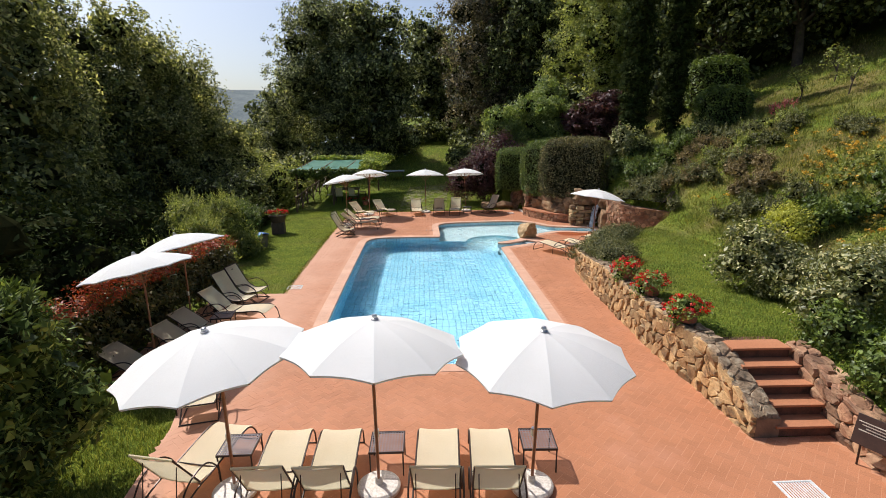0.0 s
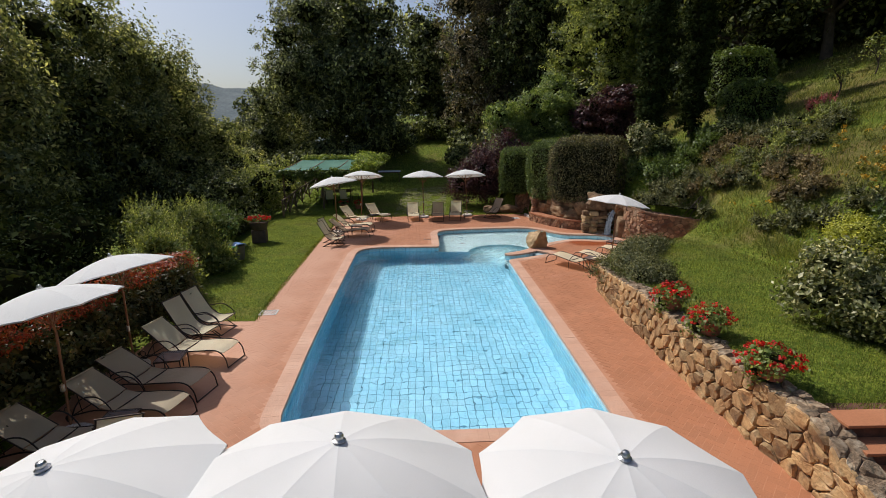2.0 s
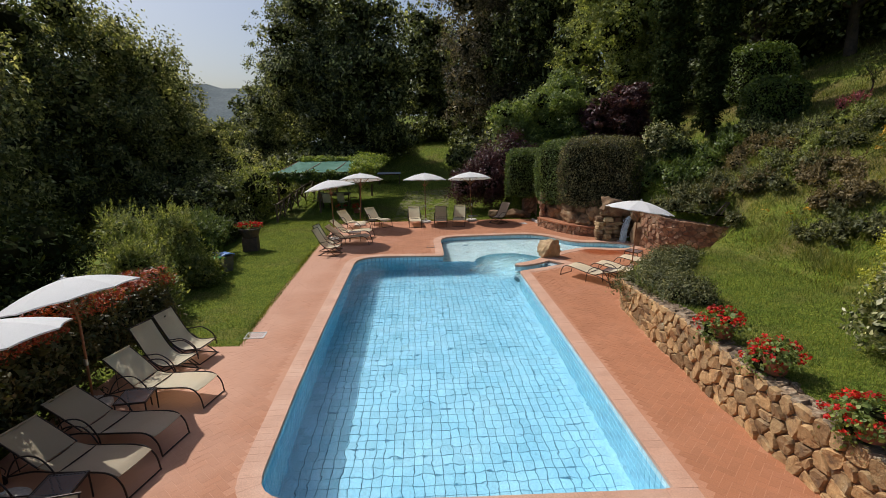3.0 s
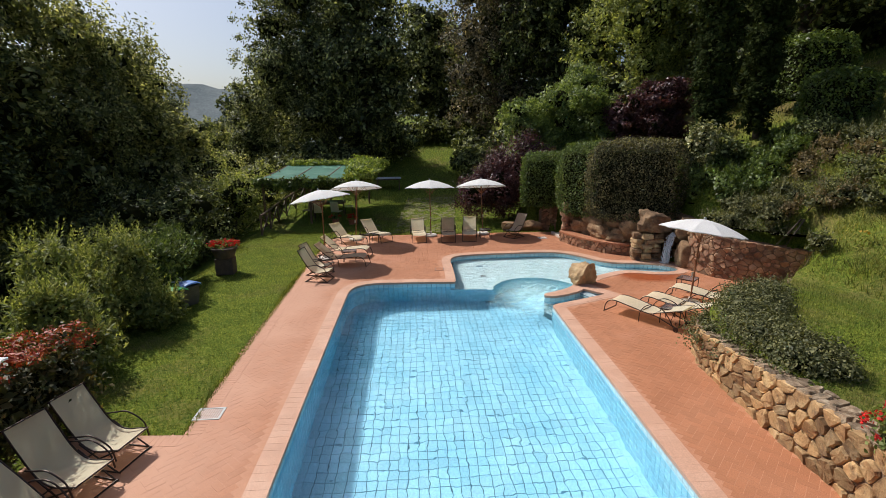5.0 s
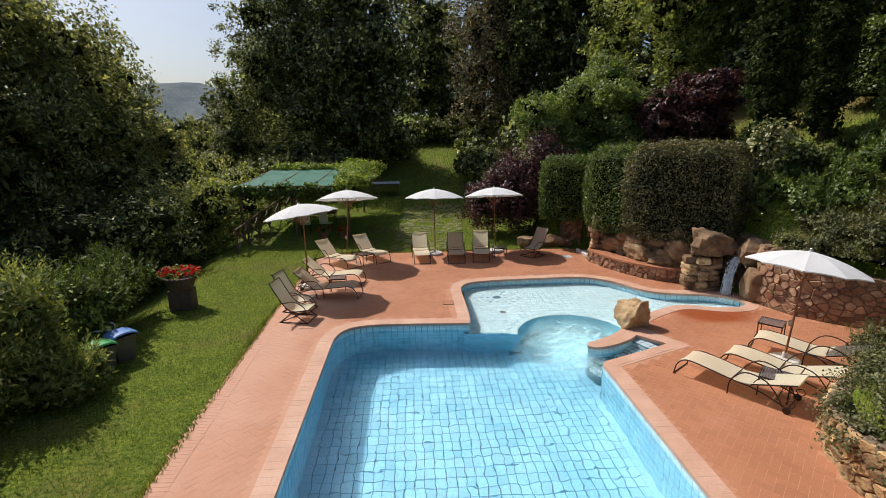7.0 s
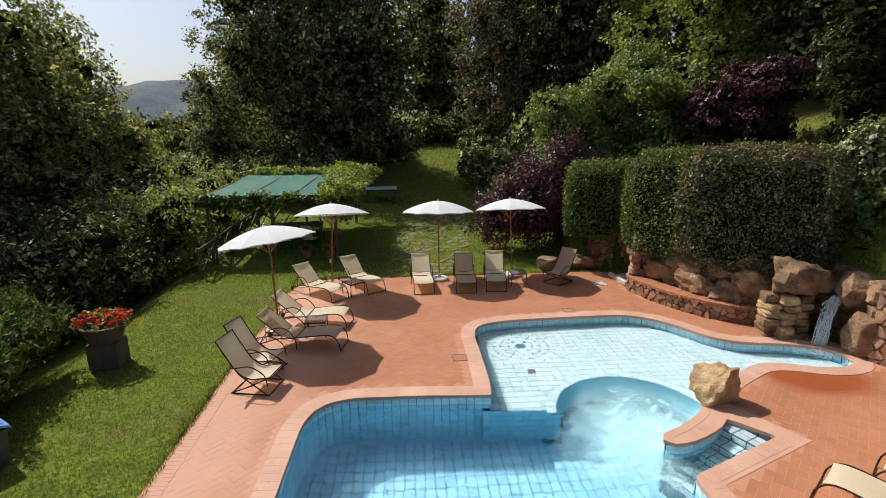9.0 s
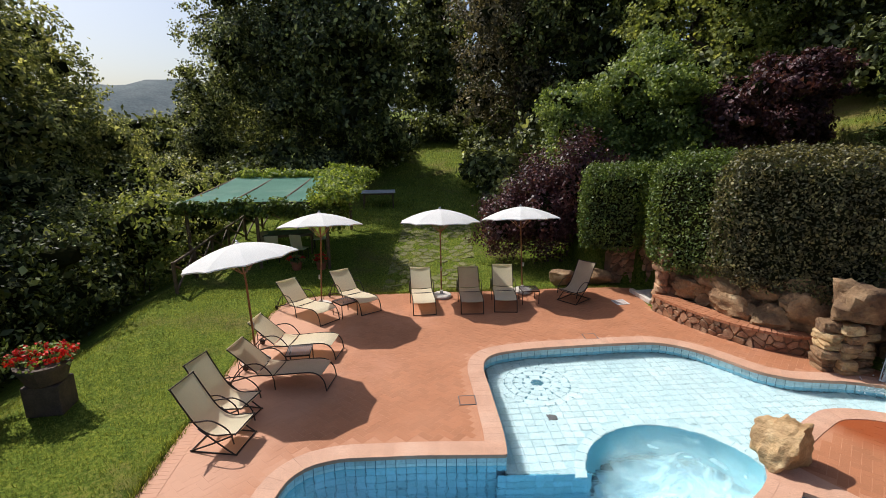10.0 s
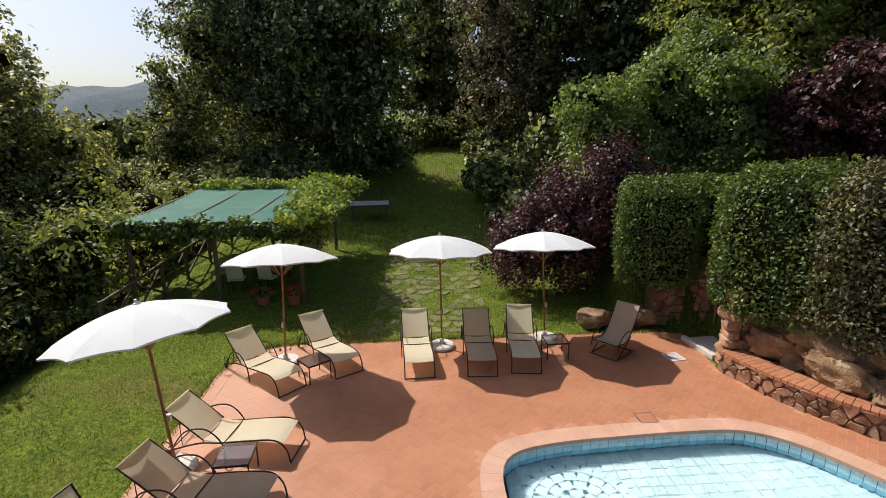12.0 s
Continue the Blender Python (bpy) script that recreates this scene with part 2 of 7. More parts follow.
def turf_material():
    """Short turf: dark soil between tufts, green tufts, straw and bare patches."""
    m, nt, b = mat("turf")
    pos = coords(nt)
    tuft = noise_tex(nt, pos, 16, 5, 0.7)
    mid = noise_tex(nt, pos, 2.6, 4, 0.6)
    wide = noise_tex(nt, pos, 0.42, 5, 0.6)
    col = ramp(nt, tuft, [(0.30, (0.034, 0.048, 0.009)), (0.46, (0.105, 0.150, 0.020)), (0.60, (0.20, 0.245, 0.038)), (0.76, (0.33, 0.33, 0.085))])
    tone = ramp(nt, mid, [(0.3, (0.66, 0.74, 0.7)), (0.7, (1.25, 1.15, 1.0))])
    col = mixc(nt, 1.0, col, tone, "MULTIPLY")
    sep = nt.nodes.new("ShaderNodeSeparateXYZ")
    nt.links.new(pos, sep.inputs[0])
    dry = nt.nodes.new("ShaderNodeMapRange")
    for k, v in ((1, 7.5), (2, 10.5), (3, 0.0), (4, 0.075)):
        dry.inputs[k].default_value = v
    nt.links.new(sep.outputs[0], dry.inputs[0])
    worn = nt.nodes.new("ShaderNodeMath")
    nt.links.new(mixc(nt, 0.35, wide, tuft), worn.inputs[0])
    nt.links.new(dry.outputs[0], worn.inputs[1])
    straw = ramp(nt, worn.outputs[0], [(0.52, (0, 0, 0)), (0.66, (0.85, 0.85, 0.85))])
    col = mixc(nt, straw, col, (0.19, 0.135, 0.058))
    nt.links.new(col, b.inputs["Base Color"])
    b.inputs["Roughness"].default_value, b.inputs["Specular IOR Level"].default_value = 0.95, 0.1
    bump(nt, tuft, 1.0, 0.05, b)
    return m


M_GRASSGROUND = turf_material()
M_GRASS = leafy("grass_blades", (0.080, 0.112, 0.014), (0.190, 0.235, 0.030), (0.40, 0.41, 0.10), 0.40, 0.6, 0.6)
M_WILD = leafy("hill_grass_blades", (0.080, 0.105, 0.014), (0.195, 0.215, 0.032), (0.42, 0.37, 0.10), 0.40, 0.6, 0.5)
M_TERRACOTTA = surface("terracotta_pot", [(0.3, (0.30, 0.10, 0.055)), (0.7, (0.42, 0.16, 0.09))], 5.0, 0.8, 40, 0.2, 0.003)
M_OLDPOT = surface("dark_stone_planter", [(0.3, (0.07, 0.05, 0.04)), (0.7, (0.15, 0.10, 0.075))], 5.0, 0.85, 40, 0.4, 0.006)
M_BARK = surface("bark", [(0.3, (0.05, 0.035, 0.025)), (0.7, (0.12, 0.085, 0.06))], 5.0, 0.9, 25, 0.8, 0.03)
M_RED = leafy("red_petals", (0.45, 0.012, 0.01), (0.62, 0.02, 0.015), (0.75, 0.05, 0.03), 0.25, 0.5, soft=0.0)
M_YELLOW = leafy("yellow_petals", (0.42, 0.24, 0.03), (0.58, 0.36, 0.05), (0.70, 0.48, 0.10), 0.25, 0.5, soft=0.0)
M_PINK = leafy("pink_petals", (0.45, 0.10, 0.14), (0.6, 0.16, 0.2), (0.7, 0.3, 0.32), 0.25, 0.5, soft=0.0)
M_L_DARK = leafy("dark_tree_leaves", (0.028, 0.039, 0.011), (0.080, 0.106, 0.028), (0.42, 0.46, 0.17), 0.24, 0.5, 0.5, 0.3)
M_L_OAK = leafy("oak_leaves", (0.034, 0.046, 0.015), (0.098, 0.122, 0.036), (0.58, 0.62, 0.28), 0.32, 0.4, 0.5)
M_L_BROWN = leafy("brownish_conifer_leaves", (0.048, 0.043, 0.027), (0.102, 0.085, 0.055), (0.42, 0.33, 0.23), 0.25, 0.5, 0.5)
M_L_ASH = leafy("ash_leaves", (0.066, 0.082, 0.028), (0.205, 0.235, 0.084), (0.72, 0.70, 0.38), 0.48, 0.45, 0.5)
M_L_LIME = leafy("lime_tree_leaves", (0.15, 0.20, 0.048), (0.30, 0.35, 0.085), (0.56, 0.58, 0.20), 0.45, 0.45, 0.7)
M_L_BRIGHT = leafy("viburnum_leaves", (0.085, 0.14, 0.03), (0.17, 0.25, 0.055), (0.36, 0.44, 0.12), 0.40, 0.4, 0.9)
M_L_PURPLE = leafy("purple_leaves", (0.043, 0.015, 0.022), (0.077, 0.027, 0.04), (0.186, 0.085, 0.101), 0.30, 0.35, 1.0, soft=0.0)
M_L_HEDGE = leafy("hedge_leaves", (0.049, 0.084, 0.01), (0.089, 0.145, 0.017), (0.208, 0.299, 0.043), 0.30, 0.35, 1.2)
M_L_HEDGE2 = leafy("olive_hedge_leaves", (0.055, 0.053, 0.024), (0.105, 0.098, 0.042), (0.36, 0.32, 0.15), 0.30, 0.4, 1.2)
M_SHOOTS = leafy("red_shoot_leaves", (0.22, 0.030, 0.014), (0.38, 0.055, 0.022), (0.48, 0.16, 0.05), 0.30, 0.4, 3.0, soft=0.0)
M_L_OLEANDER = leafy("oleander_leaves", (0.026, 0.046, 0.009), (0.085, 0.134, 0.022), (0.33, 0.42, 0.09), 0.15, 0.4, 1.2, 0.1)
# near-black colour that paints the shade inside crowns and hedges
M_CORE_SHADE = surface("painted_core_shade", [(0.3, (0.012, 0.014, 0.006)), (0.7, (0.028, 0.030, 0.012))], 3.0, 1.0, 30, 0.5, 0.02, spec=0.0)
M_L_CYPRESS = leafy("cypress_sprays", (0.014, 0.026, 0.007), (0.028, 0.044, 0.012), (0.055, 0.075, 0.018), 0.10, 0.8, 1.5, 0.05)
M_L_WILLOW = leafy("pale_shrub_leaves", (0.11, 0.15, 0.03), (0.23, 0.28, 0.062), (0.48, 0.50, 0.18), 0.45, 0.45, 1.0)
M_L_VARIEG = leafy("variegated_laurel_leaves", (0.08, 0.10, 0.025), (0.17, 0.19, 0.06), (0.72, 0.66, 0.40), 0.25, 0.35, 2.2, 0.5)
M_L_GOLD = leafy("yellow_green_leaves", (0.26, 0.29, 0.02), (0.42, 0.44, 0.035), (0.58, 0.56, 0.08), 0.40, 0.45, 2.0)
M_L_COTON = leafy("cotoneaster_leaves", (0.060, 0.070, 0.024), (0.122, 0.132, 0.046), (0.26, 0.25, 0.11), 0.25, 0.5, 2.0)
M_L_PHOTINIA = leafy("photinia_leaves", (0.045, 0.053, 0.014), (0.089, 0.094, 0.023), (0.169, 0.120, 0.041), 0.30, 0.4, 1.5)
M_L_HEATH = leafy("heather_sprigs", (0.12, 0.085, 0.038), (0.20, 0.145, 0.065), (0.34, 0.24, 0.13), 0.25, 0.6, 2.0)
M_L_VINE = leafy("vine_leaves", (0.12, 0.19, 0.022), (0.21, 0.30, 0.038), (0.42, 0.48, 0.10), 0.45, 0.45, 1.5)
M_ROOF = surface("green_awning", [(0.3, (0.10, 0.30, 0.22)), (0.7, (0.16, 0.38, 0.29))], 0.9, 0.7, 60, 0.1, 0.004, stain=(0.8, (0.30, 0.44, 0.36), 0.55, 0.8))
M_TABLEWHITE = surface("pale_tabletop", [(0.3, (0.45, 0.47, 0.50)), (0.7, (0.55, 0.57, 0.6))], 2.0, 0.5, 60, 0.05, 0.002)
M_BLUE_LID = surface("blue_plastic", [(0.3, (0.10, 0.22, 0.52)), (0.7, (0.16, 0.31, 0.62))], 2.0, 0.45, 60, 0.05, 0.002)
M_GREEN_LID = surface("green_plastic", [(0.3, (0.03, 0.24, 0.05)), (0.7, (0.06, 0.34, 0.08))], 2.0, 0.45, 60, 0.05, 0.002)
M_PLASTIC = surface("white_plastic", [(0.3, (0.66, 0.67, 0.66)), (0.7, (0.76, 0.77, 0.76))], 2.0, 0.45, 60, 0.05, 0.002)
M_SIGN = surface("brown_sign_board", [(0.3, (0.035, 0.018, 0.014)), (0.7, (0.06, 0.03, 0.022))], 6.0, 0.5, 60, 0.1, 0.002)
M_SIGNBAR = surface("pale_sign_lettering", [(0.3, (0.5, 0.45, 0.38)), (0.7, (0.6, 0.55, 0.48))], 6.0, 0.7, 60, 0.05, 0.001)
M_GRATE = surface("white_plastic_grate", [(0.3, (0.55, 0.56, 0.55)), (0.7, (0.65, 0.66, 0.65))], 6.0, 0.6, 60, 0.1, 0.002)
# distance haze is mixed into the hills' base colour
M_HILL = surface("haze_tinted_hill", [(0.3, (0.17, 0.20, 0.205)), (0.7, (0.24, 0.265, 0.26))], 0.02, 1.0, 0.2, 0.0, spec=0.0)


def water_material(name, wave, strength, choppy=False):
    m, nt, b = mat(name)
    b.inputs["Base Color"].default_value = (0.83, 0.97, 1.0, 1)
    b.inputs["Transmission Weight"].default_value = 1.0
    b.inputs["Roughness"].default_value = 0.0
    b.inputs["IOR"].default_value = 1.33
    pos = coords(nt)
    a = noise_tex(nt, pos, wave, 1, 0.4)
    c = noise_tex(nt, pos, wave * 2.6, 1, 0.4)
    h = mixc(nt, 0.3, a, c)
    if choppy:
        # short chop near the whirlpool and the fall
        sep = nt.nodes.new("ShaderNodeSeparateXYZ")
        nt.links.new(pos, sep.inputs[0])
        far = nt.nodes.new("ShaderNodeMapRange")
        for k, v in ((1, 17.5), (2, 22.5), (3, 0.0), (4, 0.62)):
            far.inputs[k].default_value = v
        nt.links.new(sep.outputs[1], far.inputs[0])
        h = mixc(nt, far.outputs[0], h, noise_tex(nt, pos, wave * 3.6, 3, 0.55))
    bump(nt, h, strength, 0.05, b)
    return m


M_WATER = water_material("pool_water", 2.1, 0.58, True)
M_FALLWATER = water_material("falling_clear_water", 18.0, 0.6)
M_FOAMWATER = surface("falling_white_water", [(0.35, (0.62, 0.68, 0.72)), (0.65, (0.85, 0.88, 0.9))], 14.0, 0.15, 60, 0.6, 0.02)

# ---- building helpers ----
def mesh_from(name, verts, faces, material=None, smooth=False):
    me = bpy.data.meshes.new(name)
    me.from_pydata([tuple(v) for v in verts], [], faces)
    if material:
        me.materials.append(material)
    if smooth:
        me.polygons.foreach_set("use_smooth", [True] * len(me.polygons))
    me.update()
    return me


def quads_mesh(name, verts, nq, material, smooth=False):
    """A mesh of nq separate quads from an array of 4 * nq vertices."""
    me = bpy.data.meshes.new(name)
    me.vertices.add(nq * 4)
    me.vertices.foreach_set("co", np.asarray(verts, np.float32).ravel())
    me.loops.add(nq * 4)
    me.loops.foreach_set("vertex_index", np.arange(nq * 4, dtype=np.int32))
    me.polygons.add(nq)
    me.polygons.foreach_set("loop_start", np.arange(0, nq * 4, 4, dtype=np.int32))
    me.materials.append(material)
    me.update(calc_edges=True)
    return me


def boxes_mesh(name, centres, us, vs, ns, hu, hv, hn, material, inset=0.0):
    """Joined boxes without undersides: centres of the undersides, axes u, v, n and half sizes (hn is the full height)."""
    c, u, v, n = (np.asarray(a, float) for a in (centres, us, vs, ns))
    N = len(c)
    hu, hv, hn = (np.broadcast_to(np.asarray(a, float), (N,))[:, None] for a in (hu, hv, hn))
    corners = []
    for top in (0, 1):
        k = inset * top
        for su, sv in ((-1, -1), (1, -1), (1, 1), (-1, 1)):
            corners.append(c + u * su * (hu - k) + v * sv * (hv - k) + n * hn * top)
    verts = np.stack(corners, 1).reshape(-1, 3)
    base = np.array([[4, 5, 6, 7], [0, 1, 5, 4], [1, 2, 6, 5], [2, 3, 7, 6], [3, 0, 4, 7]])
    idx = (base[None] + 8 * np.arange(N)[:, None, None]).reshape(-1)
    me = bpy.data.meshes.new(name)
    me.vertices.add(N * 8)
    me.vertices.foreach_set("co", verts.astype(np.float32).ravel())
    me.loops.add(N * 20)
    me.loops.foreach_set("vertex_index", idx.astype(np.int32))
    me.polygons.add(N * 5)
    me.polygons.foreach_set("loop_start", np.arange(0, N * 20, 4, dtype=np.int32))
    me.polygons.foreach_set("use_smooth", [False] * (N * 5))
    me.materials.append(material)
    me.update(calc_edges=True)
    return me


def thing(name, m=None, label="", category="", group="", kind=""):
    ob = new(name)
    ob.empty_display_size = 0.1
    if m is not None:
        ob.matrix_world = m
    return tagged(ob, label, category, group, kind)


def child(name, me, parent, label="", m=None):
    ob = new(name, me)
    ob.parent = parent
    if m is not None:
        ob.matrix_basis = m
    if label:
        ob["label"] = label
    return ob


def part(name, bm, material, parent, label="", smooth=False, m=None):
    me = bpy.data.meshes.new(name)
    bm.to_mesh(me)
    bm.free()
    me.materials.append(material)
    if smooth:
        me.polygons.foreach_set("use_smooth", [True] * len(me.polygons))
        me.set_sharp_from_angle(angle=radians(42))
    return child(name, me, parent, label, m)


def box_into(bm, m, sx, sy, sz, bevel=0.0):
    r = bmesh.ops.create_cube(bm, size=1, matrix=m @ Matrix.Diagonal((sx, sy, sz, 1)))
    if bevel:
        edges = list({e for v in r["verts"] for e in v.link_edges})
        bmesh.ops.bevel(bm, geom=edges, offset=bevel, segments=2, affect="EDGES", profile=0.6)
    return bm


def boxbm(m, sx, sy, sz, bevel=0.0):
    return box_into(bmesh.new(), m, sx, sy, sz, bevel)


def tube_into(bm, pts, r, sides=7, closed=False, taper=None):
    pts = [Vector(p) for p in pts]
    rings = []
    for i, p in enumerate(pts):
        a, c = pts[max(i - 1, 0)], pts[min(i + 1, len(pts) - 1)]
        d = (c - a).normalized()
        ref = Vector((0, 0, 1)) if abs(d.z) < 0.9 else Vector((1, 0, 0))
        x = d.cross(ref).normalized()
        y = d.cross(x)
        rr = r if taper is None else r + (taper - r) * i / (len(pts) - 1)
        rings.append([bm.verts.new(p + (x * math.cos(k) + y * math.sin(k)) * rr) for k in (2 * math.pi * j / sides for j in range(sides))])
    for a, b in zip(rings, rings[1:]):
        for j in range(sides):
            bm.faces.new((a[j], a[(j + 1) % sides], b[(j + 1) % sides], b[j]))
    bm.faces.new(rings[0][::-1])
    bm.faces.new(rings[-1])
    return bm


def tube(pts, r, sides=7, taper=None):
    return tube_into(bmesh.new(), pts, r, sides, taper=taper)


def arc(points, n=5):
    """Catmull-Rom curve through points."""
    p = [Vector(q) for q in points]
    p = [2 * p[0] - p[1]] + p + [2 * p[-1] - p[-2]]
    out = []
    for i in range(1, len(p) - 2):
        for k in range(n):
            t = k / n
            a, b, c, d = p[i - 1], p[i], p[i + 1], p[i + 2]
            out.append(0.5 * (2 * b + (c - a) * t + (2 * a - 5 * b + 4 * c - d) * t * t + (3 * b - a - 3 * c + d) * t ** 3))
    return out + [p[-2]]


def ribbon(profile, width, thick, sag=0.0):
    """A cloth strip: profile of (y, z), spanning width in x, with a turned-down hem of the given depth."""
    prof = [Vector((0, y, z)) for y, z in profile]
    bm = bmesh.new()
    cols = 5
    top, bot = [], []
    for i, p in enumerate(prof):
        a, c = prof[max(i - 1, 0)], prof[min(i + 1, len(prof) - 1)]
        d = (c - a).normalized()
        n = Vector((0, -d.z, d.y))
        if n.z < 0:
            n = -n
        rowt, rowb = [], []
        for j in range(cols):
            f = j / (cols - 1) * 2 - 1
            q = p + Vector((f * width / 2, 0, 0)) - n * sag * (1 - f * f)
            rowt.append(bm.verts.new(q))
            if j in (0, cols - 1) or i in (0, len(prof) - 1):
                rowb.append(bm.verts.new(q - n * thick))
            else:
                rowb.append(None)
        top.append(rowt)
        bot.append(rowb)
    for i in range(len(prof) - 1):
        for j in range(cols - 1):
            bm.faces.new((top[i][j], top[i][j + 1], top[i + 1][j + 1], top[i + 1][j]))
        bm.faces.new((top[i][0], top[i + 1][0], bot[i + 1][0], bot[i][0]))
        bm.faces.new((top[i][-1], bot[i][-1], bot[i + 1][-1], top[i + 1][-1]))
    for r, s in ((top[0], bot[0]), (top[-1], bot[-1])):
        for j in range(cols - 1):
            bm.faces.new((r[j], s[j], s[j + 1], r[j + 1]))
    bmesh.ops.recalc_face_normals(bm, faces=bm.faces)
    return bm


def lathe(profile, sides=20):
    """Turned shape from (radius, z) pairs."""
    bm = bmesh.new()
    rings = [[bm.verts.new((r * math.cos(a), r * math.sin(a), z)) for a in (2 * math.pi * k / sides for k in range(sides))] for r, z in profile]
    for a, b in zip(rings, rings[1:]):
        for k in range(sides):
            bm.faces.new((a[k], a[(k + 1) % sides], b[(k + 1) % sides], b[k]))
    bm.faces.new(rings[0][::-1])
    bm.faces.new(rings[-1])
    return bm


def inside(poly, x, y):
    """Which of the points x, y lie in a polygon."""
    x, y = np.asarray(x, float), np.asarray(y, float)
    hit = np.zeros(x.shape, bool)
    n = len(poly)
    for i in range(n):
        (x1, y1), (x2, y2) = poly[i], poly[(i + 1) % n]
        if y1 == y2:
            continue
        c = ((y1 > y) != (y2 > y)) & (x < (x2 - x1) * (y - y1) / (y2 - y1) + x1)
        hit ^= c
    return hit


class Line:
    """A polyline in plan with arc length."""
    def __init__(self, pts, closed=False):
        p = [np.array(q, float) for q in pts]
        if closed:
            p.append(p[0])
        self.p = np.array(p)
        self.s = np.r_[0, np.cumsum(np.linalg.norm(np.diff(self.p, axis=0), axis=1))]
        self.length = self.s[-1]

    def at(self, s):
        i = int(np.clip(np.searchsorted(self.s, s) - 1, 0, len(self.p) - 2))
        a, b = self.p[i], self.p[i + 1]
        d = (b - a) / (self.s[i + 1] - self.s[i])
        return a + d * (s - self.s[i]), d


def smooth_plan(pts, n=4):
    return [(v.x, v.y) for v in arc([(x, y, 0) for x, y in pts], n)]


def offset_plan(pts, d, closed=True):
    """Polygon moved sideways, to the right of its direction for d > 0."""
    p = np.array(pts, float)
    if closed:
        a, b = np.roll(p, 1, 0), np.roll(p, -1, 0)
    else:
        a, b = np.vstack([p[:1], p[:-1]]), np.vstack([p[1:], p[-1:]])
    t1, t2 = p - a, b - p
    if not closed:
        t1[0], t2[-1] = t2[0], t1[-1]
    n1 = np.stack([t1[:, 1], -t1[:, 0]], 1) / np.linalg.norm(t1, axis=1)[:, None]
    n2 = np.stack([t2[:, 1], -t2[:, 0]], 1) / np.linalg.norm(t2, axis=1)[:, None]
    n = n1 + n2
    n /= np.linalg.norm(n, axis=1)[:, None]
    k = np.maximum((n * n1).sum(1), 0.6)
    return [tuple(q) for q in p + n * (d / k)[:, None]]


def clip_cell(poly, mid, d):
    """Half of a polygon on the near side of the line through mid with outward normal d."""
    out = []
    for i in range(len(poly)):
        p, q = poly[i], poly[(i + 1) % len(poly)]
        fp, fq = (p - mid) @ d, (q - mid) @ d
        if fp <= 0:
            out.append(p)
        if (fp < 0 < fq) or (fq < 0 < fp):
            out.append(p + (q - p) * (fp / (fp - fq)))
    return out


def rubble_cells(U, V, size, seed, aspect=1.3, jitter=0.42):
    """Uneven stones: cells of a jittered lattice over U x V."""
    rng = np.random.default_rng(seed)
    du, dv = size * aspect, size
    nu, nv = max(1, round(U / du)), max(1, round(V / dv))
    sites = []
    for j in range(nv):
        for i in range(nu):
            sites.append(((i + 0.5 + (0.25 if j % 2 else -0.25) + rng.uniform(-jitter, jitter)) * U / nu, (j + 0.5 + rng.uniform(-jitter, jitter)) * V / nv))
    sites = np.array(sites)
    cells = []
    for k, s in enumerate(sites):
        poly = [np.array(q, float) for q in ((0, 0), (U, 0), (U, V), (0, V))]
        d2 = ((sites - s) ** 2).sum(1)
        for o in np.argsort(d2)[1:14]:
            poly = clip_cell(poly, (s + sites[o]) / 2, sites[o] - s)
            if len(poly) < 3:
                break
        if len(poly) >= 3:
            cells.append(np.array(poly))
    return cells


def stone_mesh(cell, put, joint, depth, rng, material):
    """One dressed stone: the cell shrunk by the joint, bulging outwards; put(u, v, w) lays it on the wall."""
    c = cell.mean(0)
    off = cell - c
    far = np.maximum(np.linalg.norm(off, axis=1), 1e-3)[:, None]
    ring = c + off * np.maximum(0.35, 1 - joint / far)
    # round the corners
    nxt = np.roll(ring, -1, 0)
    ring = np.concatenate([np.stack([ring * 0.8 + nxt * 0.2, ring * 0.2 + nxt * 0.8], 1)], 0).reshape(-1, 2)
    n = len(ring)
    d = depth * rng.uniform(0.65, 1.25)
    tilt = rng.uniform(-0.25, 0.25, 2)
    verts = [put(u, v, -0.03) for u, v in ring]
    verts += [put(u, v, d * 0.55) for u, v in c + (ring - c) * 0.98]
    inner = c + (ring - c) * rng.uniform(0.76, 0.9)
    verts += [put(u, v, d * rng.uniform(0.85, 1.2) + (np.array([u, v]) - c) @ tilt) for u, v in inner]
    verts.append(put(c[0], c[1], d * 1.08))
    faces = []
    for a in (0, n):
        faces += [(a + i, a + (i + 1) % n, a + n + (i + 1) % n, a + n + i) for i in range(n)]
    faces += [(2 * n + i, 2 * n + (i + 1) % n, 3 * n) for i in range(n)]
    return mesh_from("stone", verts, faces, material)


def rock_mesh(name, sx, sy, sz, seed, material, rough=0.28, sub=4):
    """A boulder: a broken, faceted lump."""
    bm = bmesh.new()
    bmesh.ops.create_icosphere(bm, subdivisions=sub, radius=1)
    rng = np.random.default_rng(seed)
    planes = [(Vector(rng.normal(size=3)).normalized(), rng.uniform(0.55, 0.85)) for _ in range(15)]
    o = Vector(rng.uniform(-50, 50, 3))
    for v in bm.verts:
        p = v.co.copy()
        for n, d in planes:
            k = p.dot(n) - d
            if k > 0:
                p -= n * k * 0.97
        p *= 1.12 + rough * 0.4 * noise.noise(p * 1.6 + o) + rough * 0.3 * noise.noise(p * 4.5 + o) + rough * 0.15 * noise.noise(p * 10 + o)
        v.co = Vector((p.x * sx, p.y * sy, p.z * sz))
    me = bpy.data.meshes.new(name)
    bm.to_mesh(me)
    bm.free()
    me.materials.append(material)
    me.polygons.foreach_set("use_smooth", [True] * len(me.polygons))
    return me


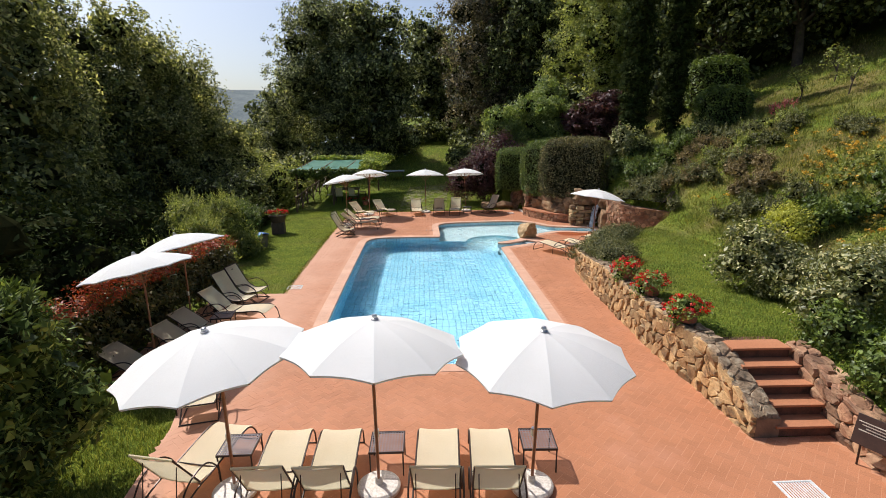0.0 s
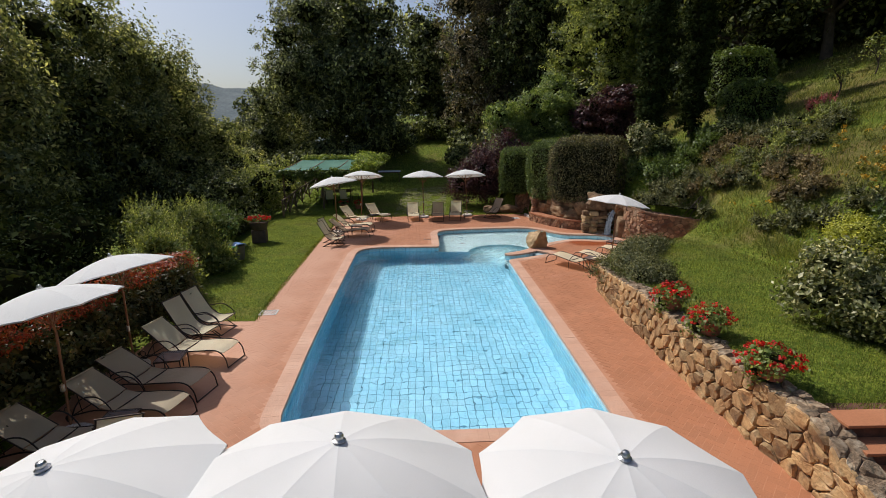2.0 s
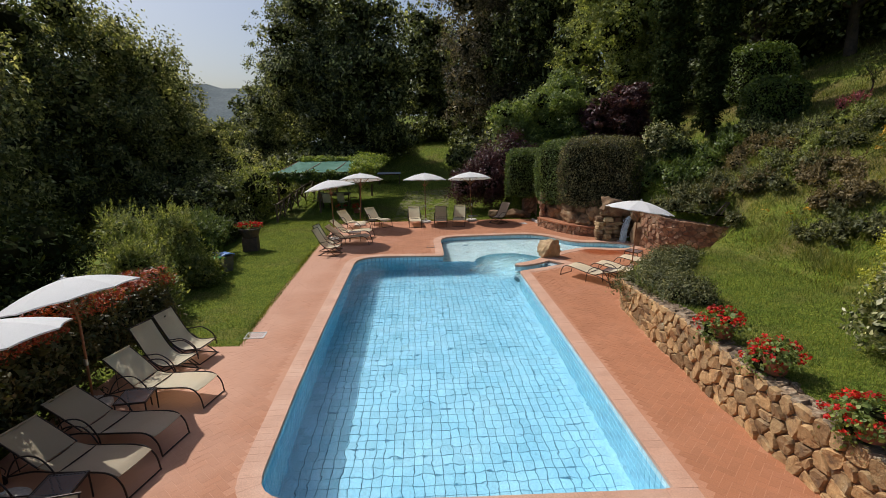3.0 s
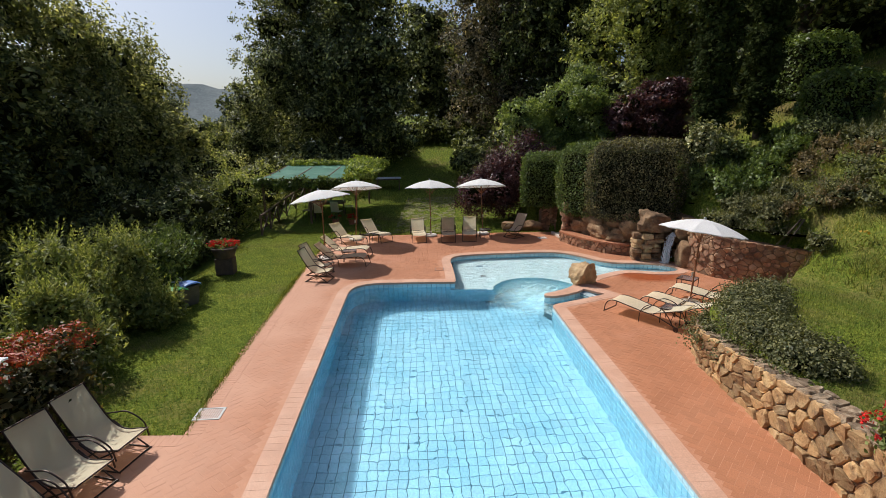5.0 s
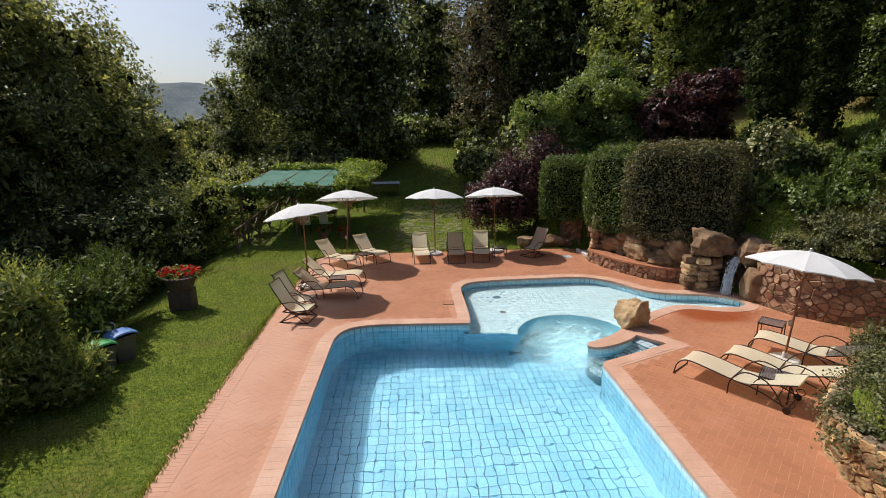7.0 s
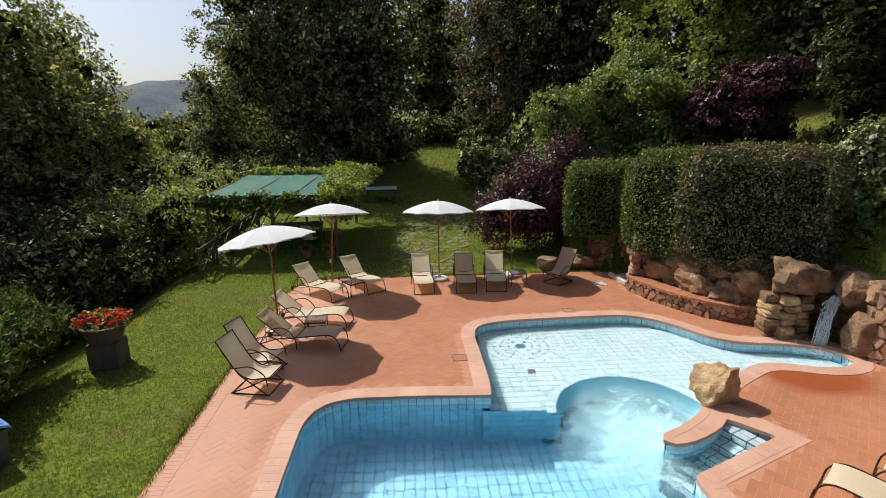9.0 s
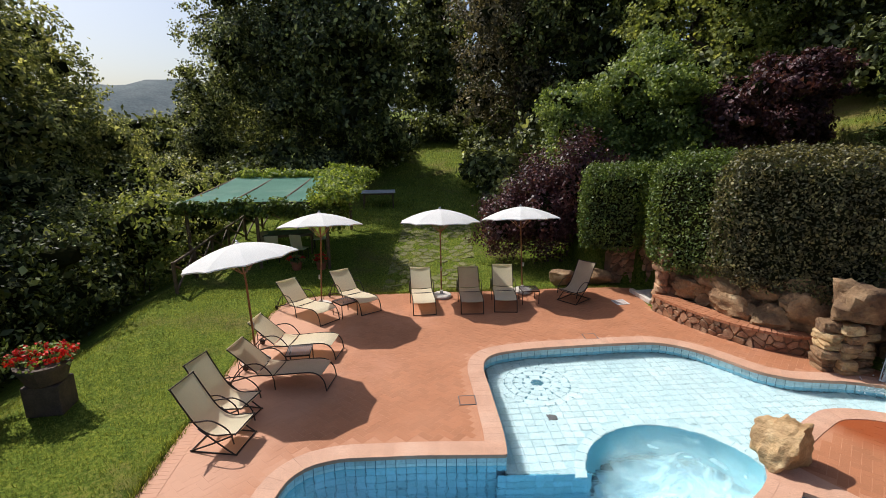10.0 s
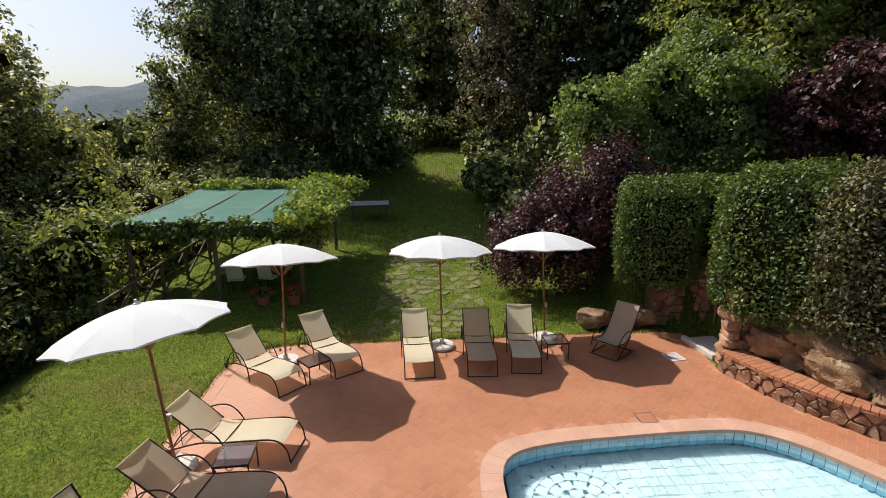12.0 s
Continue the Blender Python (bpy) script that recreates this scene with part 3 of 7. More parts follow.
def block_mesh(name, sx, sy, sz, seed, material, rough=0.12, cuts=3, smooth=False, power=6):
    """A roughly squared stone with chipped edges."""
    bm = bmesh.new()
    bmesh.ops.create_cube(bm, size=1)
    bmesh.ops.subdivide_edges(bm, edges=bm.edges[:], cuts=cuts, use_grid_fill=True)
    rng = np.random.default_rng(seed)
    o = Vector(rng.uniform(-50, 50, 3))
    planes = [(Vector(rng.normal(size=3)).normalized(), rng.uniform(0.72, 0.95)) for _ in range(7)] if smooth else []
    for v in bm.verts:
        p = v.co * 2
        r = (abs(p.x) ** power + abs(p.y) ** power + abs(p.z) ** power) ** (1 / power)
        p = p / r
        for n, d in planes:
            k = p.dot(n) - d
            if k > 0:
                p -= n * k * 0.85
        q = p.copy()
        p = p * (1 + rough * noise.noise(q * 1.3 + o) + rough * 0.7 * noise.noise(q * 3.1 + o))
        if smooth:
            p = p * (1 + rough * 0.35 * noise.noise(q * 6.5 + o) + rough * 0.22 * noise.noise(q * 13 + o))
        v.co = Vector((p.x * sx, p.y * sy, p.z * sz))
    me = bpy.data.meshes.new(name)
    bm.to_mesh(me)
    bm.free()
    me.materials.append(material)
    if smooth:
        me.polygons.foreach_set("use_smooth", [True] * len(me.polygons))
        me.set_sharp_from_angle(angle=radians(38))
    return me


def leaf_quads(p, nrm, size, aspect, rng, fold=0.25):
    """Pointed leaves at points p facing roughly along nrm."""
    n = len(p)
    nrm = nrm / np.maximum(np.linalg.norm(nrm, axis=1), 1e-6)[:, None]
    t = rng.normal(size=(n, 3))
    t -= nrm * (t * nrm).sum(1)[:, None]
    t /= np.maximum(np.linalg.norm(t, axis=1), 1e-6)[:, None]
    b = np.cross(nrm, t)
    s = size * rng.uniform(0.6, 1.3, n)[:, None]
    L, W = s * 0.5, s * 0.5 * aspect
    q = np.stack([p - t * L, p + b * W + nrm * W * fold - t * L * 0.1, p + t * L, p - b * W + nrm * W * fold - t * L * 0.1], 1)
    return q.reshape(-1, 3)


def lobe_points(lobes, n, rng, clumps=26, spread=0.13, lo=0.72, hi=1.05):
    """Points in clumps round the shells of ellipsoid lobes, with the way out."""
    L = np.array(lobes, float)
    area = (L[:, 3] * L[:, 4] + L[:, 4] * L[:, 5] + L[:, 3] * L[:, 5])
    which = rng.choice(len(L), n, p=area / area.sum())
    dirs = rng.normal(size=(len(L), clumps, 3))
    dirs /= np.linalg.norm(dirs, axis=2)[:, :, None]
    rad = rng.uniform(lo, hi, (len(L), clumps))
    k = rng.integers(0, clumps, n)
    d = dirs[which, k] * rad[which, k][:, None] + rng.normal(size=(n, 3)) * spread
    p = L[which, :3] + d * L[which, 3:6]
    return p, d


def crown_mesh(name, lobes, n, size, material, seed, aspect=0.6, clumps=60, spread=0.13, lo=0.72, hi=1.05, up=0.35, wild=0.8, core=0.6, floor=None):
    rng = np.random.default_rng(seed)
    p, d = lobe_points(lobes, n, rng, clumps, spread, lo, hi)
    nrm = d / np.maximum(np.linalg.norm(d, axis=1), 1e-6)[:, None] + rng.normal(size=d.shape) * wild + np.array([0, 0, up])
    if floor is not None:
        keep = p[:, 2] > floor
        p, nrm = p[keep], nrm[keep]
    verts = leaf_quads(p, nrm, size, aspect, rng)
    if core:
        # larger leaves deeper in the crown, and a near-black core painted as inner shade
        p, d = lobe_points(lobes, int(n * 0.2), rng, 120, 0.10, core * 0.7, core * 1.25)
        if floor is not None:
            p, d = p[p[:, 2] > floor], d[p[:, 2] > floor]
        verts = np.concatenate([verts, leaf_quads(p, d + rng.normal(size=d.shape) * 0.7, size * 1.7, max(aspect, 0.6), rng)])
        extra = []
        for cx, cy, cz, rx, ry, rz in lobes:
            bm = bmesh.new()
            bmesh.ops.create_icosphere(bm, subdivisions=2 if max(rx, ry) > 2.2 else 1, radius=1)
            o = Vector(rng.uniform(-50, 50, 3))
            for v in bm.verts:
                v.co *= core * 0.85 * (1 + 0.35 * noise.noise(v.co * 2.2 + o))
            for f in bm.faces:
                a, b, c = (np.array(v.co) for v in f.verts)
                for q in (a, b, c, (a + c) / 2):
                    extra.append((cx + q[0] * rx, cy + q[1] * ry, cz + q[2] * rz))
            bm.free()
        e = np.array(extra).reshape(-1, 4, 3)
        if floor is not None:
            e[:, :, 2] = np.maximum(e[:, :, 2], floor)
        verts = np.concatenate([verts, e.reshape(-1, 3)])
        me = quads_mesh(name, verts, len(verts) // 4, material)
        me.materials.append(M_CORE_SHADE)
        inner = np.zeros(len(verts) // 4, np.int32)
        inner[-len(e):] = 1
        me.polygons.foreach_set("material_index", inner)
        return me
    return quads_mesh(name, verts, len(verts) // 4, material)


def random_lobes(rng, cx, cy, z0, z1, r, count=11, squash=0.8):
    """Lobes of an uneven crown between two heights."""
    out = [(cx, cy, (z0 + z1) / 2, r * 0.75, r * 0.75, (z1 - z0) * 0.42)]
    for i in range(count):
        f = (i + 0.5) / count
        z = z0 + (z1 - z0) * (0.12 + 0.80 * f)
        wide = r * (0.55 + 0.45 * math.sin(math.pi * min(1, 0.2 + 0.75 * f))) * (1.0 if f < 0.7 else 0.75)
        a = i * 2.4 + rng.uniform(-0.5, 0.5)
        k = rng.uniform(0.45, 0.72) * wide
        lr = r * rng.uniform(0.32, 0.5)
        out.append((cx + math.cos(a) * k, cy + math.sin(a) * k, z, lr, lr, lr * squash))
    return out


def tree(name, x, y, z, z0, z1, r, n, size, material, seed, label, category="tree", aspect=0.6, trunk_r=0.22, count=11, group="", core=0.46, spread=0.085, clumps=55):
    """Trunk with limbs and a crown of leaves, from the ground at z, crown between z0 and z1."""
    rng = np.random.default_rng(seed)
    t = thing(name, pose(x, y, z), label, category, group)
    lobes = random_lobes(rng, 0, 0, z0 - z, z1 - z, r, count)
    top = (z0 + z1) / 2 - z
    mid = [(0, 0, -0.4), (rng.uniform(-0.2, 0.2), rng.uniform(-0.2, 0.2), top * 0.45), (rng.uniform(-0.3, 0.3), rng.uniform(-0.3, 0.3), top)]
    part("trunk", tube(arc(mid, 4), trunk_r, 9, taper=trunk_r * 0.45), M_BARK, t, smooth=True)
    for lobe in lobes[1:6]:
        s = Vector(mid[1]) * 0.9
        e = Vector(lobe[:3])
        part("limb", tube(arc([s, s.lerp(e, 0.5) + Vector((0, 0, 0.3)), e], 3), trunk_r * 0.4, 6, taper=trunk_r * 0.12), M_BARK, t, smooth=True)
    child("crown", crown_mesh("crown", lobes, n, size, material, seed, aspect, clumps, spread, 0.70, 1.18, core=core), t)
    return t


def bush(name, x, y, z, lobes, n, size, material, seed, label, category="shrub", aspect=0.6, core=0.62, group="", **kw):
    """A shrub: stems and a crown of leaves; lobes are relative to its foot."""
    if x == 0 and y == 0:
        x, y = (sum(q[k] for q in lobes) / len(lobes) for k in (0, 1))
        z = ground_at(x, y)
        lobes = [(q[0] - x, q[1] - y, q[2] - z, *q[3:]) for q in lobes]
    t = thing(name, pose(x, y, z), label, category, group)
    for lobe in lobes[:4]:
        far = math.hypot(lobe[0], lobe[1]) > 1.0
        k0, k1 = (0.96, 0.98) if far else (0.3, 0.7)
        foot = lobe[2] - 0.6 if far else -0.15
        part("stem", tube([(lobe[0] * k0, lobe[1] * k0, foot), (lobe[0] * k1, lobe[1] * k1, foot * 0.4 + lobe[2] * 0.6), lobe[:3]], 0.03, 5, taper=0.012), M_BARK, t)
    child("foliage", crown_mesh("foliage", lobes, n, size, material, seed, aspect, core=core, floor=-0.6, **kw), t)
    return t

def shoots(parent, lobes, k, length, leaf, material, seed, aspect=0.28):
    """Upright leafy shoots standing out of a shrub's top; lobes are relative to the parent."""
    rng = np.random.default_rng(seed)
    L = np.array(lobes, float)
    w = rng.integers(0, len(L), k)
    d = rng.normal(size=(k, 3)) * np.array([0.8, 0.8, 0.3]) + np.array([0, 0, 0.8])
    d /= np.linalg.norm(d, axis=1)[:, None]
    base = L[w, :3] + d * L[w, 3:6] * 0.8
    way = d * 0.5 + np.array([0, 0, 0.9]) + rng.normal(size=(k, 3)) * 0.12
    way /= np.linalg.norm(way, axis=1)[:, None]
    long = length * rng.uniform(0.5, 1.2, k)
    quads = []
    for f in np.linspace(0.1, 1.0, 9):
        for s_ in (-1, 1):
            side = np.cross(way, rng.normal(size=(k, 3)))
            side /= np.maximum(np.linalg.norm(side, axis=1), 1e-6)[:, None]
            ax = way * 0.75 + side * (1.05 - 0.6 * f)
            ax /= np.linalg.norm(ax, axis=1)[:, None]
            b = np.cross(ax, way + rng.normal(size=(k, 3)) * 0.3)
            b /= np.maximum(np.linalg.norm(b, axis=1), 1e-6)[:, None]
            p = base + way * (long * f)[:, None]
            sz = (leaf * rng.uniform(0.7, 1.2, k) * (1.1 - 0.4 * f))[:, None]
            quads.append(np.stack([p, p + ax * sz * 0.45 + b * sz * aspect * 0.5, p + ax * sz, p + ax * sz * 0.45 - b * sz * aspect * 0.5], 1))
    q = np.concatenate(quads).reshape(-1, 3)
    tagged(child("young_growth", quads_mesh("young_growth", q, len(q) // 4, material), parent), kind="stuff")


# ---- plan ----
SKEW = radians(2.7)          # the pool's axis against the world's
POOL = ([(-2.80, 9.75), (-2.98, 12.0), (-3.14, 14.8), (-3.28, 17.6), (-3.42, 20.55)]
        + smooth_plan([(-3.42, 20.75), (-3.33, 21.15), (-3.08, 21.45), (-2.65, 21.60)], 3)
        + [(-1.5, 21.64), (-0.23, 21.62)]
        + smooth_plan([(-0.22, 22.2), (-0.29, 23.5), (-0.33, 24.27), (-0.20, 24.75), (0.22, 25.02), (1.15, 25.20), (3.2, 25.38), (3.87, 25.29), (4.38, 24.94), (4.77, 24.44), (5.10, 23.97), (5.54, 23.70), (6.07, 23.60), (6.6, 23.52), (7.1, 23.32), (7.38, 22.98), (7.30, 22.62), (6.92, 22.42), (6.38, 22.43), (5.85, 22.60), (5.3, 22.60), (4.85, 22.36), (4.35, 22.03), (3.85, 21.62), (3.45, 21.30)], 3)
        + smooth_plan([(3.33, 21.05), (3.05, 20.78), (2.66, 20.52), (2.34, 20.36), (2.30, 20.22), (2.42, 20.14), (2.78, 20.22), (3.30, 20.52), (3.56, 20.78)], 3)
        + [(4.10, 20.25), (2.34, 19.40), (2.46, 16.5), (2.60, 13.0), (2.74, 9.24), (0.2, 9.14), (-1.9, 9.10)]
        + smooth_plan([(-2.2, 9.12), (-2.55, 9.22), (-2.76, 9.48)], 3))
POOL_ROUND = [q for q in POOL if not (2.2 < q[0] < 3.56 and 20.1 < q[1] < 21.06)]     # without the thin wall beside the entry steps
DECK = ([(-3.9, 1.0), (-4.15, 5.3), (-4.41, 7.0), (-4.79, 8.24), (-6.55, 8.45), (-6.75, 11.0), (-6.6, 13.8), (-4.74, 13.78), (-4.86, 15.2), (-5.0, 17.3), (-5.18, 20.0), (-5.38, 23.2), (-5.5, 26.0)]
        + smooth_plan([(-5.57, 27.4), (-5.40, 28.25), (-4.75, 28.75), (-3.9, 28.88)], 3)
        + [(-2.3, 28.95), (0, 29.07), (2.2, 29.22), (4.05, 29.30), (4.60, 29.1), (4.55, 28.3), (4.45, 27.35)]
        + smooth_plan([(4.45, 27.3), (4.80, 26.35), (5.33, 25.45), (5.95, 24.85), (6.75, 24.55)], 3)
        + [(7.3, 24.2), (7.75, 23.3), (7.60, 22.7), (7.95, 21.8), (8.35, 21.4), (9.6, 20.4), (9.7, 19.9), (8.3, 19.2), (6.6, 18.2), (5.35, 17.35)]
        + smooth_plan([(4.95, 17.0), (4.62, 16.5), (4.45, 15.8), (4.40, 14.9)], 3)
        + [(4.40, 13.6), (4.40, 11.5), (4.44, 10.0), (4.55, 8.6), (4.63, 7.7), (4.72, 6.62), (5.96, 6.68), (5.96, 5.6), (6.3, 1.0)])
TERRACE = [(4.80, 8.15), (4.75, 9.0), (4.65, 11), (4.60, 15), (4.7, 16), (5.0, 16.65), (5.45, 17.1), (6.8, 17.95), (8.5, 18.95), (10.0, 19.75), (9.95, 20.5), (8.6, 21.65), (8.2, 22.1), (7.95, 22.8), (8.25, 23.5), (8.1, 24.9),
           (7.2, 25.45), (6.6, 25.85), (6.2, 26.45), (5.8, 27.2), (5.55, 27.9), (5.6, 28.4), (5.2, 29.5), (4.4, 30.2), (3.7, 30.6), (3.9, 34), (3.3, 40), (3.0, 60), (3000, 60), (3000, -3000), (8.6, -3000), (7.4, 4), (6.35, 5.0), (6.3, 6.8), (6.2, 8.1)]
WATER_Z = -0.13


def sstep(a, b, v):
    t = np.clip((v - a) / (b - a), 0, 1)
    return t * t * (3 - 2 * t)


def ground_height(x, y):
    """Lie of the land in metres."""
    x, y = np.asarray(x, float), np.asarray(y, float)
    back = 0.085 * np.clip(y - 30, 0, 10) + 0.19 * np.clip(y - 40, 0, 14) + 0.10 * np.clip(y - 54, 0, 40)
    lawn = -0.03 + back
    edge = -8.6 - 0.6 * sstep(24, 29, y)
    left = np.clip(edge - x, 0, None)
    fall = -0.42 * np.clip(left, 0, 9) - 0.12 * np.clip(left - 9, 0, 60) - 0.03 * np.clip(left - 69, 0, 400)
    lawn = lawn * (1 - sstep(0, 8, left)) + fall
    d = x - 9.0 + 0.2 * (y - 15)
    base = 0.93 + 0.8 * sstep(22.5, 25, y) * (1 - sstep(9, 11, x))
    hill = base + 0.60 * np.clip(d, 0, 4) + 0.45 * np.clip(d - 4, 0, 34)
    hill = hill * (1 - sstep(29, 34, y)) + np.maximum(np.maximum(hill, 0), lawn + 0.6 * np.clip(x - 3.6, 0, 5) + 0.42 * np.clip(x - 8.6, 0, 30)) * sstep(29, 34, y)
    z = np.where(inside(TERRACE, x, y), hill, lawn)
    ripple = 0.03 * np.sin(x * 1.3 + 0.7 * y) + 0.03 * np.sin(1.1 * y - 0.6 * x)
    return z + ripple * np.where(inside(DECK, x, y), 0, 1) * sstep(0.0, 1.0, np.abs(x))


def ground_at(x, y):
    return float(ground_height(np.array([x]), np.array([y]))[0])


# ---- ground ----
def build_ground():
    xs = np.r_[-2500, -1200, -600, -300, -160, -90, -60, np.arange(-44, -16, 1.0), np.arange(-16, 4.2, 0.32), np.arange(4.2, 5.2, 0.08), np.arange(5.2, 22, 0.32), np.arange(22, 46, 1.0), 60, 90, 160, 300, 600, 1200, 2500]
    ys = np.r_[-2500, -1000, -400, -150, -60, np.arange(-20, 0, 2.0), np.arange(0, 44, 0.32), np.arange(44, 70, 1.0), 80, 100, 140, 220, 400, 900, 2500]
    X, Y = np.meshgrid(xs, ys)
    Z = ground_height(X, Y)
    under = inside(offset_plan(DECK, 0.35), X, Y) | inside(offset_plan(POOL_ROUND, -0.28), X, Y)
    Z = np.where(under, -2.6, Z)
    V = np.stack([X, Y, Z], -1).reshape(-1, 3)
    nx, ny = len(xs), len(ys)
    i = np.arange(nx * ny).reshape(ny, nx)
    F = np.stack([i[:-1, :-1], i[:-1, 1:], i[1:, 1:], i[1:, :-1]], -1).reshape(-1, 4)
    me = bpy.data.meshes.new("ground")
    me.vertices.add(len(V))
    me.vertices.foreach_set("co", V.astype(np.float32).ravel())
    me.loops.add(F.size)
    me.loops.foreach_set("vertex_index", F.astype(np.int32).ravel())
    me.polygons.add(len(F))
    me.polygons.foreach_set("loop_start", np.arange(0, F.size, 4, dtype=np.int32))
    me.polygons.foreach_set("use_smooth", [True] * len(F))
    me.materials.append(M_GRASSGROUND)
    me.update(calc_edges=True)
    return tagged(new("ground", me), "mown green lawn and sloping garden ground", "ground", kind="structure")


build_ground()


def grass_patch(name, n, box, material, height, seed, label, keep):
    """Blades of grass over a stretch of ground."""
    rng = np.random.default_rng(seed)
    x, y = rng.uniform(box[0], box[2], n), rng.uniform(box[1], box[3], n)
    ok = keep(x, y)
    x, y = x[ok], y[ok]
    p = np.stack([x, y, ground_height(x, y)], 1)
    m = len(p)
    a = rng.uniform(0, 2 * np.pi, m)
    h = height * rng.uniform(0.5, 1.4, m)
    w = 0.22 * h
    side = np.stack([np.cos(a), np.sin(a), 0 * a], 1) * w[:, None]
    lean = np.stack([rng.normal(0, 0.4, m), rng.normal(0, 0.4, m), np.ones(m)], 1) * h[:, None]
    q = np.stack([p - side * 0.5, p + side * 0.5, p + lean + side * 0.15, p + lean - side * 0.15], 1)
    q[:, :2, 2] -= 0.02
    ob = new(name, quads_mesh(name, q.reshape(-1, 3), m, material))
    return tagged(ob, label, "grass", kind="stuff")


def free_ground(x, y):
    return ~inside(DECK, x, y)


def lawn_fringe(x, y):
    return inside(offset_plan(DECK, -0.05), x, y) & ~inside(offset_plan(DECK, 0.06), x, y)


# ---- pool ----
def strip_mesh(name, loop, z0, z1, material, closed=True):
    n = len(loop)
    verts = [(x, y, z0) for x, y in loop] + [(x, y, z1) for x, y in loop]
    faces = [(i, (i + 1) % n, n + (i + 1) % n, n + i) for i in range(n if closed else n - 1)]
    return mesh_from(name, verts, faces, material)


def fill_mesh(name, loops, z, material):
    """Flat sheet between an outer loop and holes."""
    bm = bmesh.new()
    edges = []
    for loop in loops:
        vs = [bm.verts.new((x, y, z)) for x, y in loop]
        edges += [bm.edges.new((vs[i], vs[(i + 1) % len(vs)])) for i in range(len(vs))]
    bmesh.ops.triangle_fill(bm, use_beauty=True, edges=edges)
    bmesh.ops.recalc_face_normals(bm, faces=bm.faces)
    if sum(f.normal.z for f in bm.faces) < 0:
        bmesh.ops.reverse_faces(bm, faces=bm.faces)
    me = bpy.data.meshes.new(name)
    bm.to_mesh(me)
    bm.free()
    me.materials.append(material)
    return me


FLOOR_Z, WADE_Z, TUB_Z = -1.5, -0.42, -1.46
TUB = (2.3, 21.32, 1.36)      # whirlpool: centre and radius
RIGHT_OF_POOL = -1.0          # the polygon runs clockwise: its outside lies to the left


def froth_material(radius):
    """Loose drifts of air bubbles: swirled, thinning out towards the rim."""
    m, nt, b = mat("bubble_drift")
    b.inputs["Base Color"].default_value = (0.55, 0.78, 0.82, 1)
    b.inputs["Roughness"].default_value = 0.9
    tc = nt.nodes.new("ShaderNodeTexCoord")
    n = nt.nodes.new("ShaderNodeTexNoise")
    n.inputs["Scale"].default_value, n.inputs["Detail"].default_value, n.inputs["Distortion"].default_value = 1.7, 6.0, 2.4
    nt.links.new(tc.outputs["Object"], n.inputs["Vector"])
    veil = ramp(nt, n.outputs["Fac"], [(0.30, (0.14, 0.14, 0.14)), (0.52, (0.32, 0.32, 0.32)), (0.76, (0.72, 0.72, 0.72))])
    d = nt.nodes.new("ShaderNodeVectorMath")
    d.operation = "LENGTH"
    nt.links.new(tc.outputs["Object"], d.inputs[0])
    s = nt.nodes.new("ShaderNodeMath")
    s.operation = "DIVIDE"
    s.inputs[1].default_value = radius
    nt.links.new(d.outputs["Value"], s.inputs[0])
    rim = ramp(nt, s.outputs[0], [(0.45, (1, 1, 1)), (0.95, (0, 0, 0))])
    a = mixc(nt, 1.0, veil, rim, "MULTIPLY")
    nt.links.new(a, b.inputs["Alpha"])
    return m


